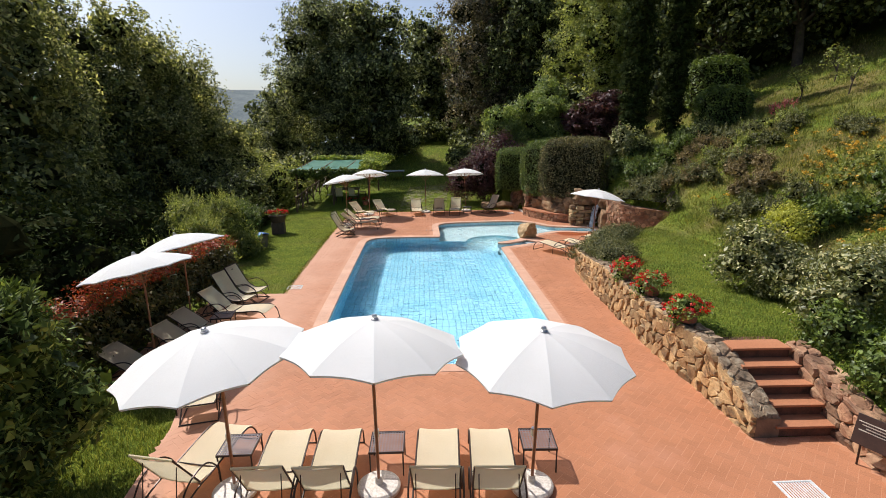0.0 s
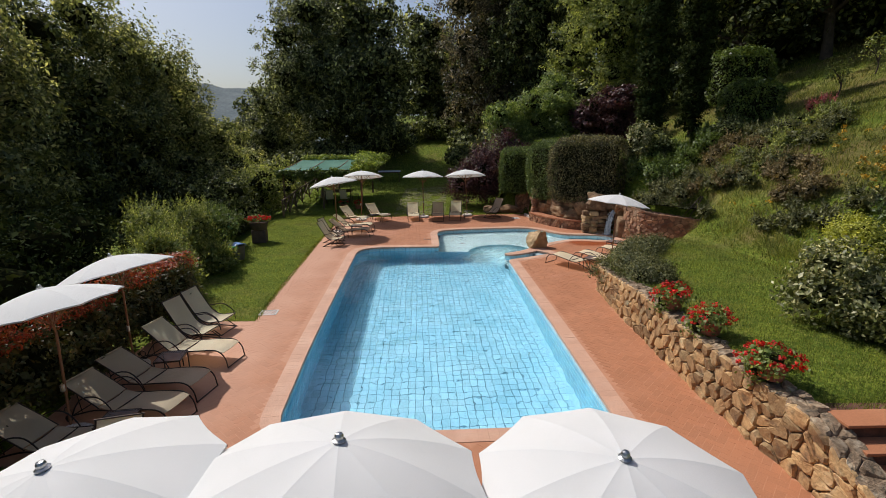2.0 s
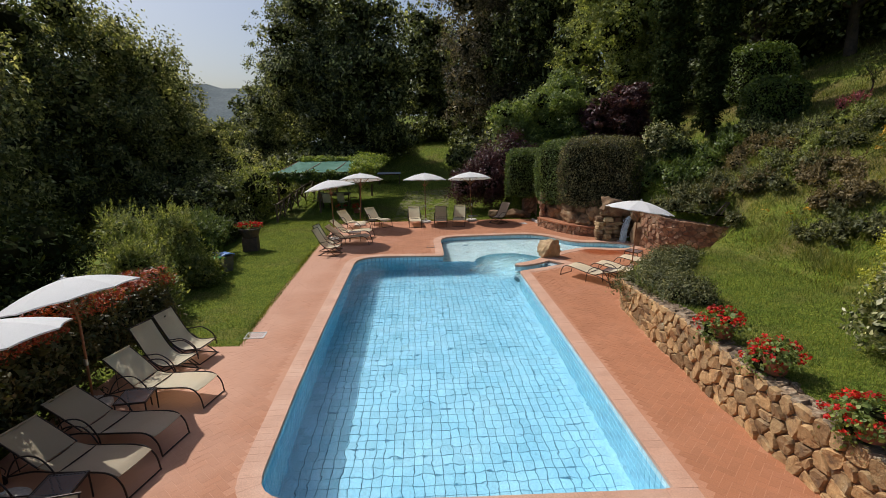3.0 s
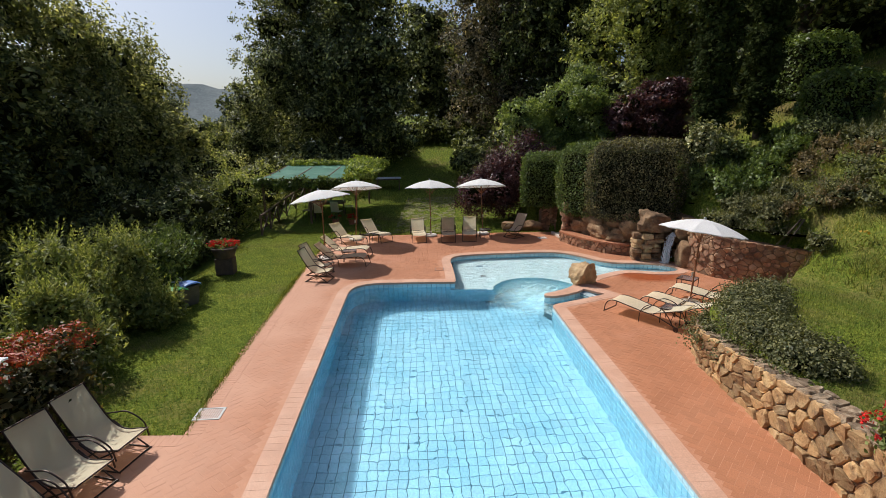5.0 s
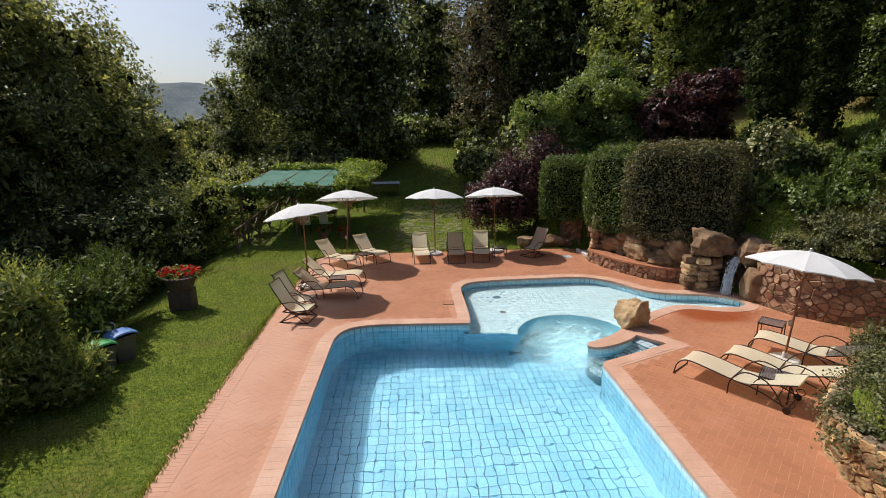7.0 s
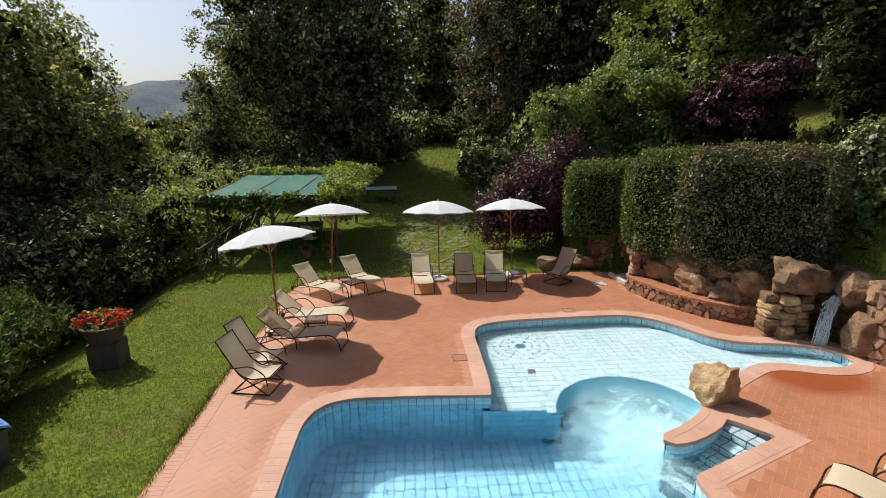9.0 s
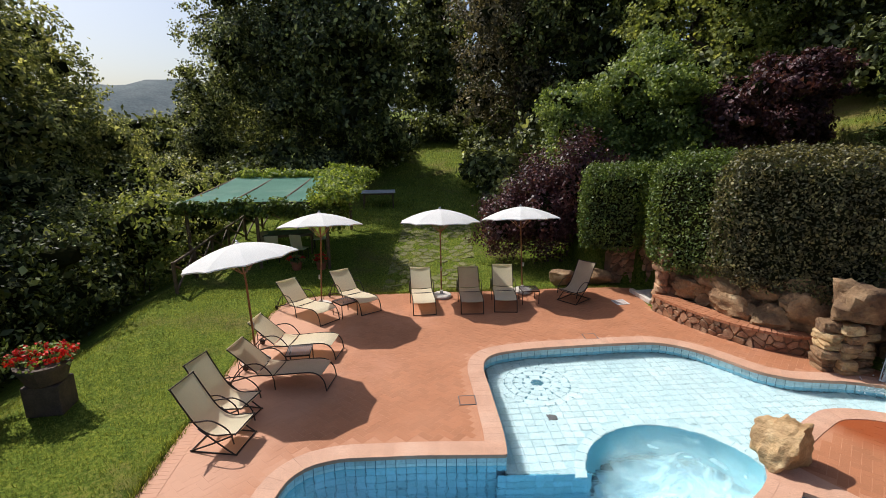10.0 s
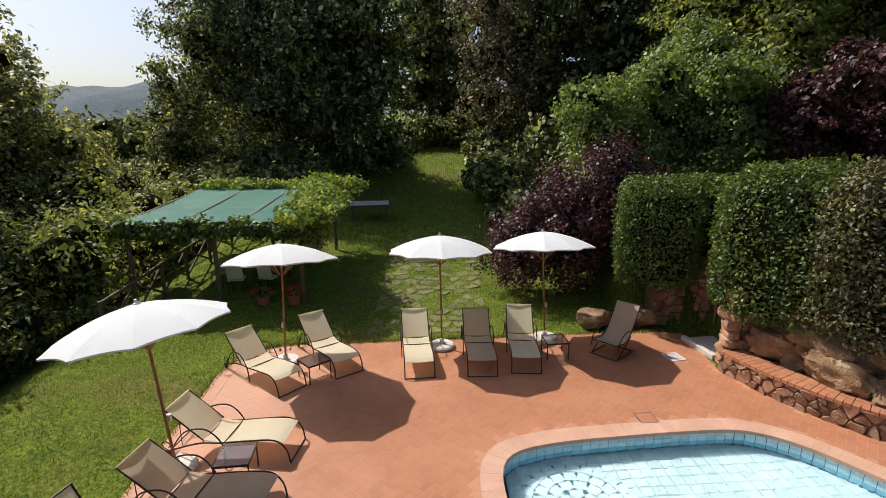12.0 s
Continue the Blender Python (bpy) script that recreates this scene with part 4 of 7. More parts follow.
def build_pool():
    basin = thing("pool_basin", None, "tiled blue swimming pool basin with a wading end", "pool", kind="structure")
    child("wall_core", strip_mesh("wall_core", offset_plan(POOL, RIGHT_OF_POOL * 0.012), FLOOR_Z - 0.1, -0.05, M_GROUT), basin)
    child("floor_core", fill_mesh("floor_core", [offset_plan(POOL, RIGHT_OF_POOL * 0.01)], FLOOR_Z - 0.012, M_GROUT), basin)
    # wading end: slab with the round whirlpool cut out
    arc_pts = [(TUB[0] + TUB[2] * math.cos(a), TUB[1] + TUB[2] * math.sin(a)) for a in np.linspace(radians(-8), radians(172), 28)]
    far = [q for q in POOL if q[1] > 21.3 and q[0] > -0.25]
    slab = [(-0.23, 21.56)] + [q for q in far if q[1] > 21.6] + [(3.62, 21.35)] + arc_pts[1:] + [(0.90, 21.54)]
    child("wading_core", fill_mesh("wading_core", [slab], WADE_Z - 0.012, M_GROUT_PALE), basin)
    child("wading_front", strip_mesh("wading_front", [(1.04, 21.56), (-0.23, 21.56)], FLOOR_Z, WADE_Z - 0.012, M_GROUT, False), basin)
    child("whirlpool_wall", strip_mesh("whirlpool_wall", arc_pts, TUB_Z, WADE_Z - 0.012, M_TUB, False), basin)
    # entry steps in the notch
    for k in range(5):
        z = -0.10 - 0.20 * k
        x0, y0 = 3.68 - 0.267 * k, 20.44 - 0.137 * k
        at = pose(x0, y0, 0, 0, 0, 27)
        part("entry_step", boxbm(at @ pose(0, 0, (z + FLOOR_Z) / 2), 0.29, 0.70, z - FLOOR_Z, 0.004), M_GROUT, basin)
        for j in range(3):
            for i in range(2):
                part("step_tile", boxbm(at @ pose(0.068 - 0.137 * i, -0.233 + 0.233 * j, z + 0.004), 0.122, 0.215, 0.014, 0.003), M_TILE_W, basin)
            part("step_tile", boxbm(at @ pose(-0.147, -0.233 + 0.233 * j, z - 0.10), 0.012, 0.215, 0.165, 0.003), M_TILE_W, basin)
    child("floor_border", fill_mesh("floor_border", [offset_plan(POOL, 0.0), offset_plan(POOL, 0.15)], FLOOR_Z - 0.005, M_TILE), basin)
    # floor tiles
    c, s = math.cos(SKEW), math.sin(SKEW)
    iu, iv = np.meshgrid(np.arange(-34, 34), np.arange(-10, 72))
    u, v = iu.ravel() * 0.168 + 0.05, iv.ravel() * 0.225
    x, y = u * c - v * s, 9.3 + u * s + v * c
    ok = inside(offset_plan(POOL, 0.02), x, y) & ((y < 21.5) | (np.hypot(x - TUB[0], y - TUB[1]) < TUB[2] - 0.06))
    x, y = x[ok], y[ok]
    N = len(x)
    near = (np.hypot(x - 0.2, (y - 10.6)) < 1.88)
    pick = np.flatnonzero(near)[:300]
    rest = np.setdiff1d(np.arange(N), pick)
    ax, ay, az = np.array([c, s, 0]), np.array([-s, c, 0]), np.array([0, 0, 1.0])
    P = np.stack([x, y, np.full(N, FLOOR_Z - 0.012)], 1)
    rng = np.random.default_rng(5)
    one = boxes_mesh("tile", [(0, 0, 0)], [ax], [ay], [az], 0.0797, 0.1092, 0.012, M_TILE_OB, 0.004)
    me = boxes_mesh("tiles", P[rest], np.tile(ax, (len(rest), 1)), np.tile(ay, (len(rest), 1)), np.tile(az, (len(rest), 1)), 0.0797, 0.1092, 0.012 + rng.uniform(0, 0.002, len(rest)), M_TILE, 0.004)
    tagged(child("tiles", me, basin), kind="stuff")
    for i in pick:
        child("tile", one, basin, m=pose(*P[i]))
    # wading floor tiles
    iu, iv = np.meshgrid(np.arange(-4, 44), np.arange(0, 26))
    pw = 0.185
    u, v = iu.ravel() * pw, iv.ravel() * pw
    x, y = -0.15 + u * c - v * s, 21.68 + u * s + v * c
    rosette = np.hypot(x - 0.75, y - 24.15)
    ok = inside(offset_plan(slab, 0.07), x, y) & (np.hypot(x - TUB[0], y - TUB[1]) > TUB[2] + 0.22) & (rosette > 0.80)
    x, y = x[ok], y[ok]
    P = np.stack([x, y, np.full(len(x), WADE_Z - 0.012)], 1)
    order = np.argsort(np.hypot(x - 1.2, y - 23.6))
    pick, rest = order[:260], order[260:]
    one = boxes_mesh("wading_tile", [(0, 0, 0)], [ax], [ay], [az], 0.0885, 0.0885, 0.012, M_TILE_W, 0.003)
    for i in pick:
        child("wading_tile", one, basin, m=pose(*P[i]))
    me = boxes_mesh("wading_tiles", P[rest], np.tile(ax, (len(rest), 1)), np.tile(ay, (len(rest), 1)), np.tile(az, (len(rest), 1)), 0.0885, 0.0885, 0.012, M_TILE_WJ, 0.003)
    tagged(child("wading_tiles", me, basin), kind="stuff")
    child("rosette_bed", fill_mesh("rosette_bed", [[(0.75 + 0.83 * math.cos(a), 24.15 + 0.83 * math.sin(a)) for a in np.linspace(0, 2 * math.pi, 41)[:-1]]], WADE_Z - 0.0105, M_GROUT), basin)
    # rosette of ring stones in the wading floor, and the ring round the whirlpool
    for cx, cy, rings, a0, a1 in ((0.75, 24.15, (0.20, 0.38, 0.56, 0.74), 0, 2 * math.pi), (TUB[0], TUB[1], (TUB[2] + 0.09,), radians(-5), radians(175))):
        for r in rings:
            k = max(6, int((a1 - a0) * r / 0.19))
            for j in range(k):
                a = a0 + (a1 - a0) * (j + 0.5) / k
                px, py = cx + r * math.cos(a), cy + r * math.sin(a)
                if not inside(offset_plan(slab, 0.05), np.array([px]), np.array([py]))[0] and cx == 0.75:
                    continue
                w = (a1 - a0) * r / k / 2 - 0.0045
                me = boxes_mesh("ring_tile", [(px, py, WADE_Z - 0.0095)], [(-math.sin(a), math.cos(a), 0)], [(math.cos(a), math.sin(a), 0)], [(0, 0, 1)], w, 0.0855, 0.013, M_TILE_W, 0.003)
                child("ring_tile", me, basin)
    # wall tiles
    line = Line(POOL, True)
    n = int(line.length / 0.15)
    C, T, Nn, H, D = [], [], [], [], []
    for k in range(n):
        p, d = line.at((k + 0.5) * line.length / n)
        inw = np.array([d[1], -d[0]])
        deep = (p[1] < 21.45 or (p[0] < -0.3 and p[1] < 21.75)) and not (p[0] > 2.36 and p[1] > 19.45)
        rows = [(-0.105, 0.045), (-0.205, 0.048)] + ([(-0.36 - 0.21 * j, 0.1) for j in range(6)] if deep else [(-0.33, 0.07)])
        for z, h in rows:
            C.append((p[0] - inw[0] * 0.012, p[1] - inw[1] * 0.012, z))
            T.append((d[0], d[1], 0))
            Nn.append((inw[0], inw[1], 0))
            H.append(h)
    for k in range(-1, 9):
        for j in range(6):
            C.append((-0.16 + 0.141 * k, 21.55, -0.53 - 0.19 * j))
            T.append((1, 0, 0)), Nn.append((0, -1, 0)), H.append(0.09)
    C, T, Nn, H = (np.array(q, float) for q in (C, T, Nn, H))
    deep = C[:, 2] < -0.3
    for name, pick, m_ in (("waterline_tiles", ~deep, M_WALLTILE), ("wall_tiles", deep, M_DEEPTILE)):
        me = boxes_mesh(name, C[pick], T[pick], np.tile([0, 0, 1.0], (int(pick.sum()), 1)), Nn[pick], line.length / n / 2 - 0.004, H[pick], 0.014, m_, 0.002)
        tagged(child(name, me, basin), kind="stuff")
    # drains
    for x, y, z, w in ((0.15, 10.0, FLOOR_Z + 0.004, 0.2), (0.78, 22.95, WADE_Z + 0.004, 0.16)):
        part("drain_cover", boxbm(pose(x, y, z + 0.008, 0, 0, 3), w, w, 0.02, 0.004), M_GREYMETAL, basin)
    # water
    me = fill_mesh("pool_water", [offset_plan(POOL, RIGHT_OF_POOL * 0.008)], WATER_Z, M_WATER)
    w = tagged(new("pool_water", me), "clear rippling pool water", "water", kind="structure")
    w.visible_shadow = False
    froth = thing("whirlpool_froth", None, "pale swirling froth of the bubbling whirlpool", "froth")
    for k, (x, y, r, z) in enumerate(((2.3, 21.3, 1.25, -0.155), (2.15, 20.95, 1.3, -0.25), (1.9, 20.4, 1.4, -0.4))):
        bm = bmesh.new()
        mid = bm.verts.new((0, 0, 0.03))
        loops = []
        for f in (0.35, 0.7, 1.0):
            loops.append([bm.verts.new((r * f * (1 + 0.12 * math.sin(3 * a + k)) * math.cos(a), r * f * (1 + 0.1 * math.cos(2 * a + k)) * math.sin(a), 0.02 * math.sin(5 * a + 3 * f))) for a in np.linspace(0, 2 * math.pi, 37)[:-1]])
        for j in range(36):
            bm.faces.new((mid, loops[0][j], loops[0][(j + 1) % 36]))
            for a, b in zip(loops, loops[1:]):
                bm.faces.new((a[j], b[j], b[(j + 1) % 36], a[(j + 1) % 36]))
        part("bubble_layer", bm, froth_material(r), froth, smooth=True, m=pose(x, y, z)).visible_shadow = False
    return basin


build_pool()


def build_coping():
    cop = thing("pool_coping", None, "pale pinkish brick coping round the pool", "coping", kind="structure")
    child("bed", fill_mesh("bed", [offset_plan(POOL_ROUND, -0.285), offset_plan(POOL, 0.005)], 0.0022, M_COPING_J), cop)
    line = Line(POOL, True)
    n = int(line.length / 0.165)
    step = line.length / n

    def edge(s, width, along):
        """Inner and outer rim of the coping at a place along the pool's edge."""
        p, _ = line.at(s % line.length)
        a, _ = line.at((s - 0.07) % line.length)
        b, _ = line.at((s + 0.07) % line.length)
        d = np.array(b) - np.array(a)
        if np.linalg.norm(d) < 0.128:     # at a sharp corner keep square to the brick
            d = np.array(along, float)[:2]
        d /= np.linalg.norm(d)
        out = np.array([-d[1], d[0]])
        return np.array(p) - out * 0.025, np.array(p) + out * (width - 0.025)

    pieces = []
    for k in range(n):
        p, along = line.at((k + 0.5) * step)
        width = 0.325
        if p[1] > 19.3 and p[0] > 2.2 and p[1] < 21.1:
            width = 0.145 if abs((p[0] - 2.3) * -0.504 + (p[1] - 20.25) * 0.864) < 0.28 and p[0] < 3.6 else 0.24
        (i0, o0), (i1, o1) = edge(k * step + 0.0006, width, along), edge((k + 1) * step - 0.0006, width, along)
        pieces.append((p, [i0, i1, o1, o0]))
    near = sorted(range(n), key=lambda k: min(np.hypot(pieces[k][0][0] - 0.2, pieces[k][0][1] - 9.3) * 0.8, np.hypot(pieces[k][0][0] + 0.2, pieces[k][0][1] - 23.5)))[:220]
    chosen = set(near)
    base = [(4, 5, 6, 7), (0, 1, 5, 4), (1, 2, 6, 5), (2, 3, 7, 6), (3, 0, 4, 7)]
    verts, faces = [], []
    for k, (p, q) in enumerate(pieces):
        mid = sum(q) / 4
        ring = [(v[0], v[1], -0.055) for v in q] + [(*(v + (mid - v) * 0.004), 0.005 + 0.0003 * (k % 7)) for v in q]
        if k in chosen:
            me = mesh_from("coping_brick", [(x - mid[0], y - mid[1], z) for x, y, z in ring], base, M_COPING)
            child("coping_brick", me, cop, m=pose(mid[0], mid[1], 0))
        else:
            o = len(verts)
            verts += ring
            faces += [tuple(o + v for v in f) for f in base]
    tagged(child("coping_bricks", mesh_from("coping_bricks", verts, faces, M_COPING_J), cop), kind="stuff")


build_coping()


# ---- deck ----
def build_deck():
    deck = thing("pool_deck", None, "terracotta herringbone brick deck round the pool", "deck", kind="structure")
    child("bed", fill_mesh("bed", [DECK, offset_plan(POOL_ROUND, -0.28)], -0.0036, M_MORTAR), deck)
    edge_verts = strip_mesh("edge", DECK, -0.4, -0.009, M_MORTAR)
    child("edge", edge_verts, deck)
    W = 0.12
    rot = radians(45) + SKEW
    c, s = math.cos(rot), math.sin(rot)
    a, b = np.meshgrid(np.arange(-280, 280), np.arange(-140, 140))
    a, b = a.ravel(), b.ravel()
    Hx, Hy = (a + 2 * b) * W, (a - 2 * b) * W
    cx = np.r_[Hx + W, Hx + 3.5 * W]
    cy = np.r_[Hy + 0.5 * W, Hy + W]
    vert = np.r_[np.zeros(len(Hx), bool), np.ones(len(Hx), bool)]
    x, y = cx * c - cy * s, 16 + cx * s + cy * c
    ok = (x > -8) & (x < 11) & (y > 0) & (y < 30)
    x, y, vert = x[ok], y[ok], vert[ok]
    ok = inside(offset_plan(DECK, 0.04), x, y) & ~inside(offset_plan(POOL_ROUND, -0.37), x, y)
    x, y, vert = x[ok], y[ok], vert[ok]
    N = len(x)
    ang = rot + np.where(vert, math.pi / 2, 0)
    A = np.stack([np.cos(ang), np.sin(ang), 0 * ang], 1)
    B = np.stack([-np.sin(ang), np.cos(ang), 0 * ang], 1)
    rng = np.random.default_rng(8)
    P = np.stack([x, y, np.full(N, -0.035)], 1)
    hgt = 0.033 + rng.uniform(-0.0008, 0.0008, N)
    order = np.argsort(np.hypot(x - 3.0, y - 6.3))
    pick, rest = order[:300], order[300:]
    me = boxes_mesh("pavers", P[rest], A[rest], B[rest], np.tile([0, 0, 1.0], (len(rest), 1)), W - 0.0032, W / 2 - 0.0032, hgt[rest], M_BRICK, 0.001)
    tagged(child("pavers", me, deck), kind="stuff")
    one = boxes_mesh("paver", [(0, 0, 0)], [(1, 0, 0)], [(0, 1, 0)], [(0, 0, 1)], W - 0.0032, W / 2 - 0.0032, 0.033, M_BRICK_OB, 0.001)
    for i in pick:
        child("paver", one, deck, m=pose(*P[i], 0, 0, math.degrees(ang[i])))
    # brick edging along the lawn
    line = Line([q for q in DECK if q[0] < -3.5 and 13.7 < q[1] < 29] )
    n = int(line.length / 0.085)
    C, A, B = [], [], []
    for k in range(n):
        p, d = line.at((k + 0.5) * line.length / n)
        inw = np.array([d[1], -d[0]])
        q = p + inw * 0.14
        C.append((q[0], q[1], -0.05)), A.append((d[0], d[1], 0)), B.append((inw[0], inw[1], 0))
    me = boxes_mesh("edging_bricks", C, A, B, np.tile([0, 0, 1.0], (n, 1)), line.length / n / 2 - 0.0007, 0.14, 0.052, M_BRICK, 0.001)
    tagged(child("edging_bricks", me, deck), kind="stuff")
    for x, y, w, d, r in ((-4.60, 14.37, 0.44, 0.36, 4), (3.83, 27.94, 0.36, 0.36, 10), (4.66, 5.45, 0.52, 0.46, 2)):
        g = thing("drain_grate", pose(x, y, 0.0, 0, 0, r), "white slotted drain grate let into the deck", "grate")
        bm = bmesh.new()
        for sx in (-1, 1):
            box_into(bm, pose(sx * (w / 2 - 0.012), 0, 0.002), 0.024, d, 0.016)
            box_into(bm, pose(0, sx * (d / 2 - 0.012), 0.0025), w, 0.024, 0.016)
        part("rim", bm, M_GRATE, g)
        k = int(w / 0.035)
        for i in range(1, k):
            part("bar", boxbm(pose(-w / 2 + i * w / k, 0, 0.001), 0.014, d - 0.03, 0.012), M_GRATE, g)
    for x, y in ((-0.71, 23.1), (2.3, 25.72)):
        hd = thing("hatch_cover", pose(x, y, 0.001, 0, 0, 3), "square terracotta hatch cover in the deck", "hatch")
        part("lid", boxbm(pose(0, 0, 0), 0.27, 0.27, 0.012, 0.003), M_BRICK_OB, hd)
        bm = bmesh.new()
        for sx in (-1, 1):
            box_into(bm, pose(sx * 0.145, 0, 0), 0.016, 0.306, 0.013)
            box_into(bm, pose(0, sx * 0.145, 0), 0.27, 0.016, 0.013)
        part("rim", bm, M_GREYMETAL, hd)


build_deck()


# ---- stone walls ----
def rubble_wall(name, pts, heights, thick, size, material, seed, label, z0=-0.05, top_stones=True, side=1, aspect=1.35, depth=0.05, outer_only=True):
    """A fieldstone wall along a line; the visible face lies to the right of its direction for side = 1. heights: (share of length, height)."""
    line = Line(pts)
    hs, hv = zip(*heights)
    wall = thing(name, None, label, "wall", kind="structure")

    def height(s):
        return float(np.interp(s / line.length, hs, hv))

    n = max(8, int(line.length / 0.3))
    verts, faces = [], []
    for k in range(n + 1):
        s = line.length * k / n
        p, d = line.at(min(s, line.length - 1e-4))
        nr = np.array([d[1], -d[0]]) * side
        h = height(s)
        for off, z in ((0, z0 - 0.3), (0, h - 0.03), (-thick, h - 0.03), (-thick, z0 - 0.3)):
            verts.append((p[0] + nr[0] * off, p[1] + nr[1] * off, z))
    for k in range(n):
        a, b = 4 * k, 4 * k + 4
        for j in range(4):
            faces.append((a + j, a + (j + 1) % 4, b + (j + 1) % 4, b + j))
    faces += [(0, 1, 2, 3), (4 * n, 4 * n + 1, 4 * n + 2, 4 * n + 3)]
    child("core", mesh_from("core", verts, faces, M_JOINT), wall)
    rng = np.random.default_rng(seed)
    top = max(hv)

    def face(u, v, w):
        p, d = line.at(min(max(u, 0), line.length - 1e-4))
        nr = np.array([d[1], -d[0]]) * side
        k = height(u) / top
        return (p[0] + nr[0] * w, p[1] + nr[1] * w, z0 + v * ((height(u) - z0) / (top - z0)))

    for cell in rubble_cells(line.length, top - z0, size, seed, aspect):
        child("stone", stone_mesh(cell, face, 0.012, depth, rng, material), wall)

    def cap(u, v, w):
        p, d = line.at(min(max(u, 0), line.length - 1e-4))
        nr = np.array([d[1], -d[0]]) * side
        return (p[0] + nr[0] * (0.03 - v), p[1] + nr[1] * (0.03 - v), height(u) - 0.035 + w)

    if top_stones:
        for cell in rubble_cells(line.length, thick + 0.04, size * 0.85, seed + 1, 1.3):
            child("cap_stone", stone_mesh(cell, cap, 0.008, depth * 0.8, rng, M_CAP if material is M_STONE else material), wall)
    return wall


WALL_LINE = [(4.98, 17.02), (4.64, 16.5), (4.46, 15.8), (4.41, 14.9), (4.40, 13.6), (4.40, 11.5), (4.45, 10.0), (4.56, 8.6), (4.66, 7.6), (4.74, 6.62)]
rubble_wall("wall_east", WALL_LINE[::-1], [(0, 0.34), (0.125, 0.95), (0.16, 0.97), (0.6, 0.97), (0.8, 0.80), (1, 0.55)], 0.38, 0.21, M_STONE, 21, "ochre dry-stone retaining wall along the pool deck", side=-1)
rubble_wall("wall_stairs_east", [(5.98, 7.95), (5.98, 6.7), (6.0, 5.7), (6.15, 4.6)], [(0, 1.0), (0.25, 0.90), (0.6, 0.52), (1, 0.36)], 0.30, 0.22, M_REDSTONE, 31, "stepped fieldstone wall beside the garden stairs", side=1)
rubble_wall("wall_planter", [(4.98, 17.02), (5.35, 17.38), (6.6, 18.22), (8.3, 19.22), (9.7, 19.92)], [(0, 0.55), (1, 0.7)], 0.35, 0.22, M_STONE, 41, "fieldstone planter wall under the trailing shrubs", side=-1)
rubble_wall("wall_back", [(7.62, 22.75), (7.95, 21.85), (8.35, 21.42), (9.65, 20.42), (11.5, 19.4)], [(0, 1.5), (0.25, 1.3), (0.7, 1.15), (1, 0.9)], 0.4, 0.15, M_REDSTONE, 51, "reddish rubble retaining wall behind the sun beds", side=1, aspect=1.9, depth=0.026)


def build_steps():
    st = thing("garden_stairs", None, "five terracotta-topped steps up to the lawn", "stairs", kind="structure")
    for k in range(5):
        y0 = 6.64 + 0.28 * k
        z1 = 0.19 * (k + 1)
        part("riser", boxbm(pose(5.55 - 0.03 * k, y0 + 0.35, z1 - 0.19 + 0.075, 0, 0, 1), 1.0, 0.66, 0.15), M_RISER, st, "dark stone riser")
        part("tread", boxbm(pose(5.55 - 0.03 * k, y0 + 0.16, z1 - 0.02, 0, 0, 1), 1.0, 0.36, 0.04, 0.01), M_BRICK_OB, st, "terracotta tread")
    return st


build_steps()


def build_bench():
    front = smooth_plan([(4.45, 27.35), (4.80, 26.35), (5.33, 25.45), (5.95, 24.85), (6.70, 24.52)], 4)
    b = rubble_wall("bench_wall", front, [(0, 0.40), (1, 0.40)], 0.85, 0.17, M_REDSTONE, 61, "curved stone bench with a brick seat by the pool", top_stones=False, side=1, depth=0.035)
    line = Line(front)
    n = int(line.length / 0.11)
    C, A, B = [], [], []
    for k in range(n):
        p, d = line.at((k + 0.5) * line.length / n)
        out = np.array([d[1], -d[0]])
        for w, hw in ((-0.07, 0.115), (-0.32, 0.13)):
            q = p + out * w
            C.append((q[0], q[1], 0.37)), A.append((d[0], d[1], 0)), B.append((out[0], out[1], 0, hw))
    B = np.array(B)
    one = {}
    for c_, a_, b_ in zip(C, A, B):
        key = round(float(b_[3]), 3)
        if key not in one:
            one[key] = boxes_mesh("seat_brick", [(0, 0, 0)], [(1, 0, 0)], [(0, 1, 0)], [(0, 0, 1)], line.length / n / 2 - 0.003, key, 0.06, M_BRICK_OB, 0.003)
        child("seat_brick", one[key], b, m=pose(*c_, 0, 0, math.degrees(math.atan2(a_[1], a_[0]))))


build_bench()

rubble_wall("wall_boulders", [(5.12, 27.75), (5.35, 27.0), (5.75, 26.1), (6.25, 25.5), (6.95, 25.1), (7.75, 24.85)], [(0, 1.5), (0.5, 1.55), (1, 1.6)], 0.6, 0.42, M_BOULDER, 121, "bank of rough brown boulders behind the bench", side=1, depth=0.14)
rubble_wall("wall_cascade", [(7.72, 24.85), (8.15, 24.3), (8.1, 23.4), (7.66, 22.8)], [(0, 1.55), (0.5, 1.5), (1, 1.5)], 0.5, 0.34, M_BOULDER, 122, "rough stone bank behind the little waterfall", side=1, depth=0.1)

# ---- parasols ----
R_CAN = 1.05
RIBS = 10


def canopy_profile(r, drop):
    return -0.02 - drop * (0.30 * r + 0.70 * r * r)


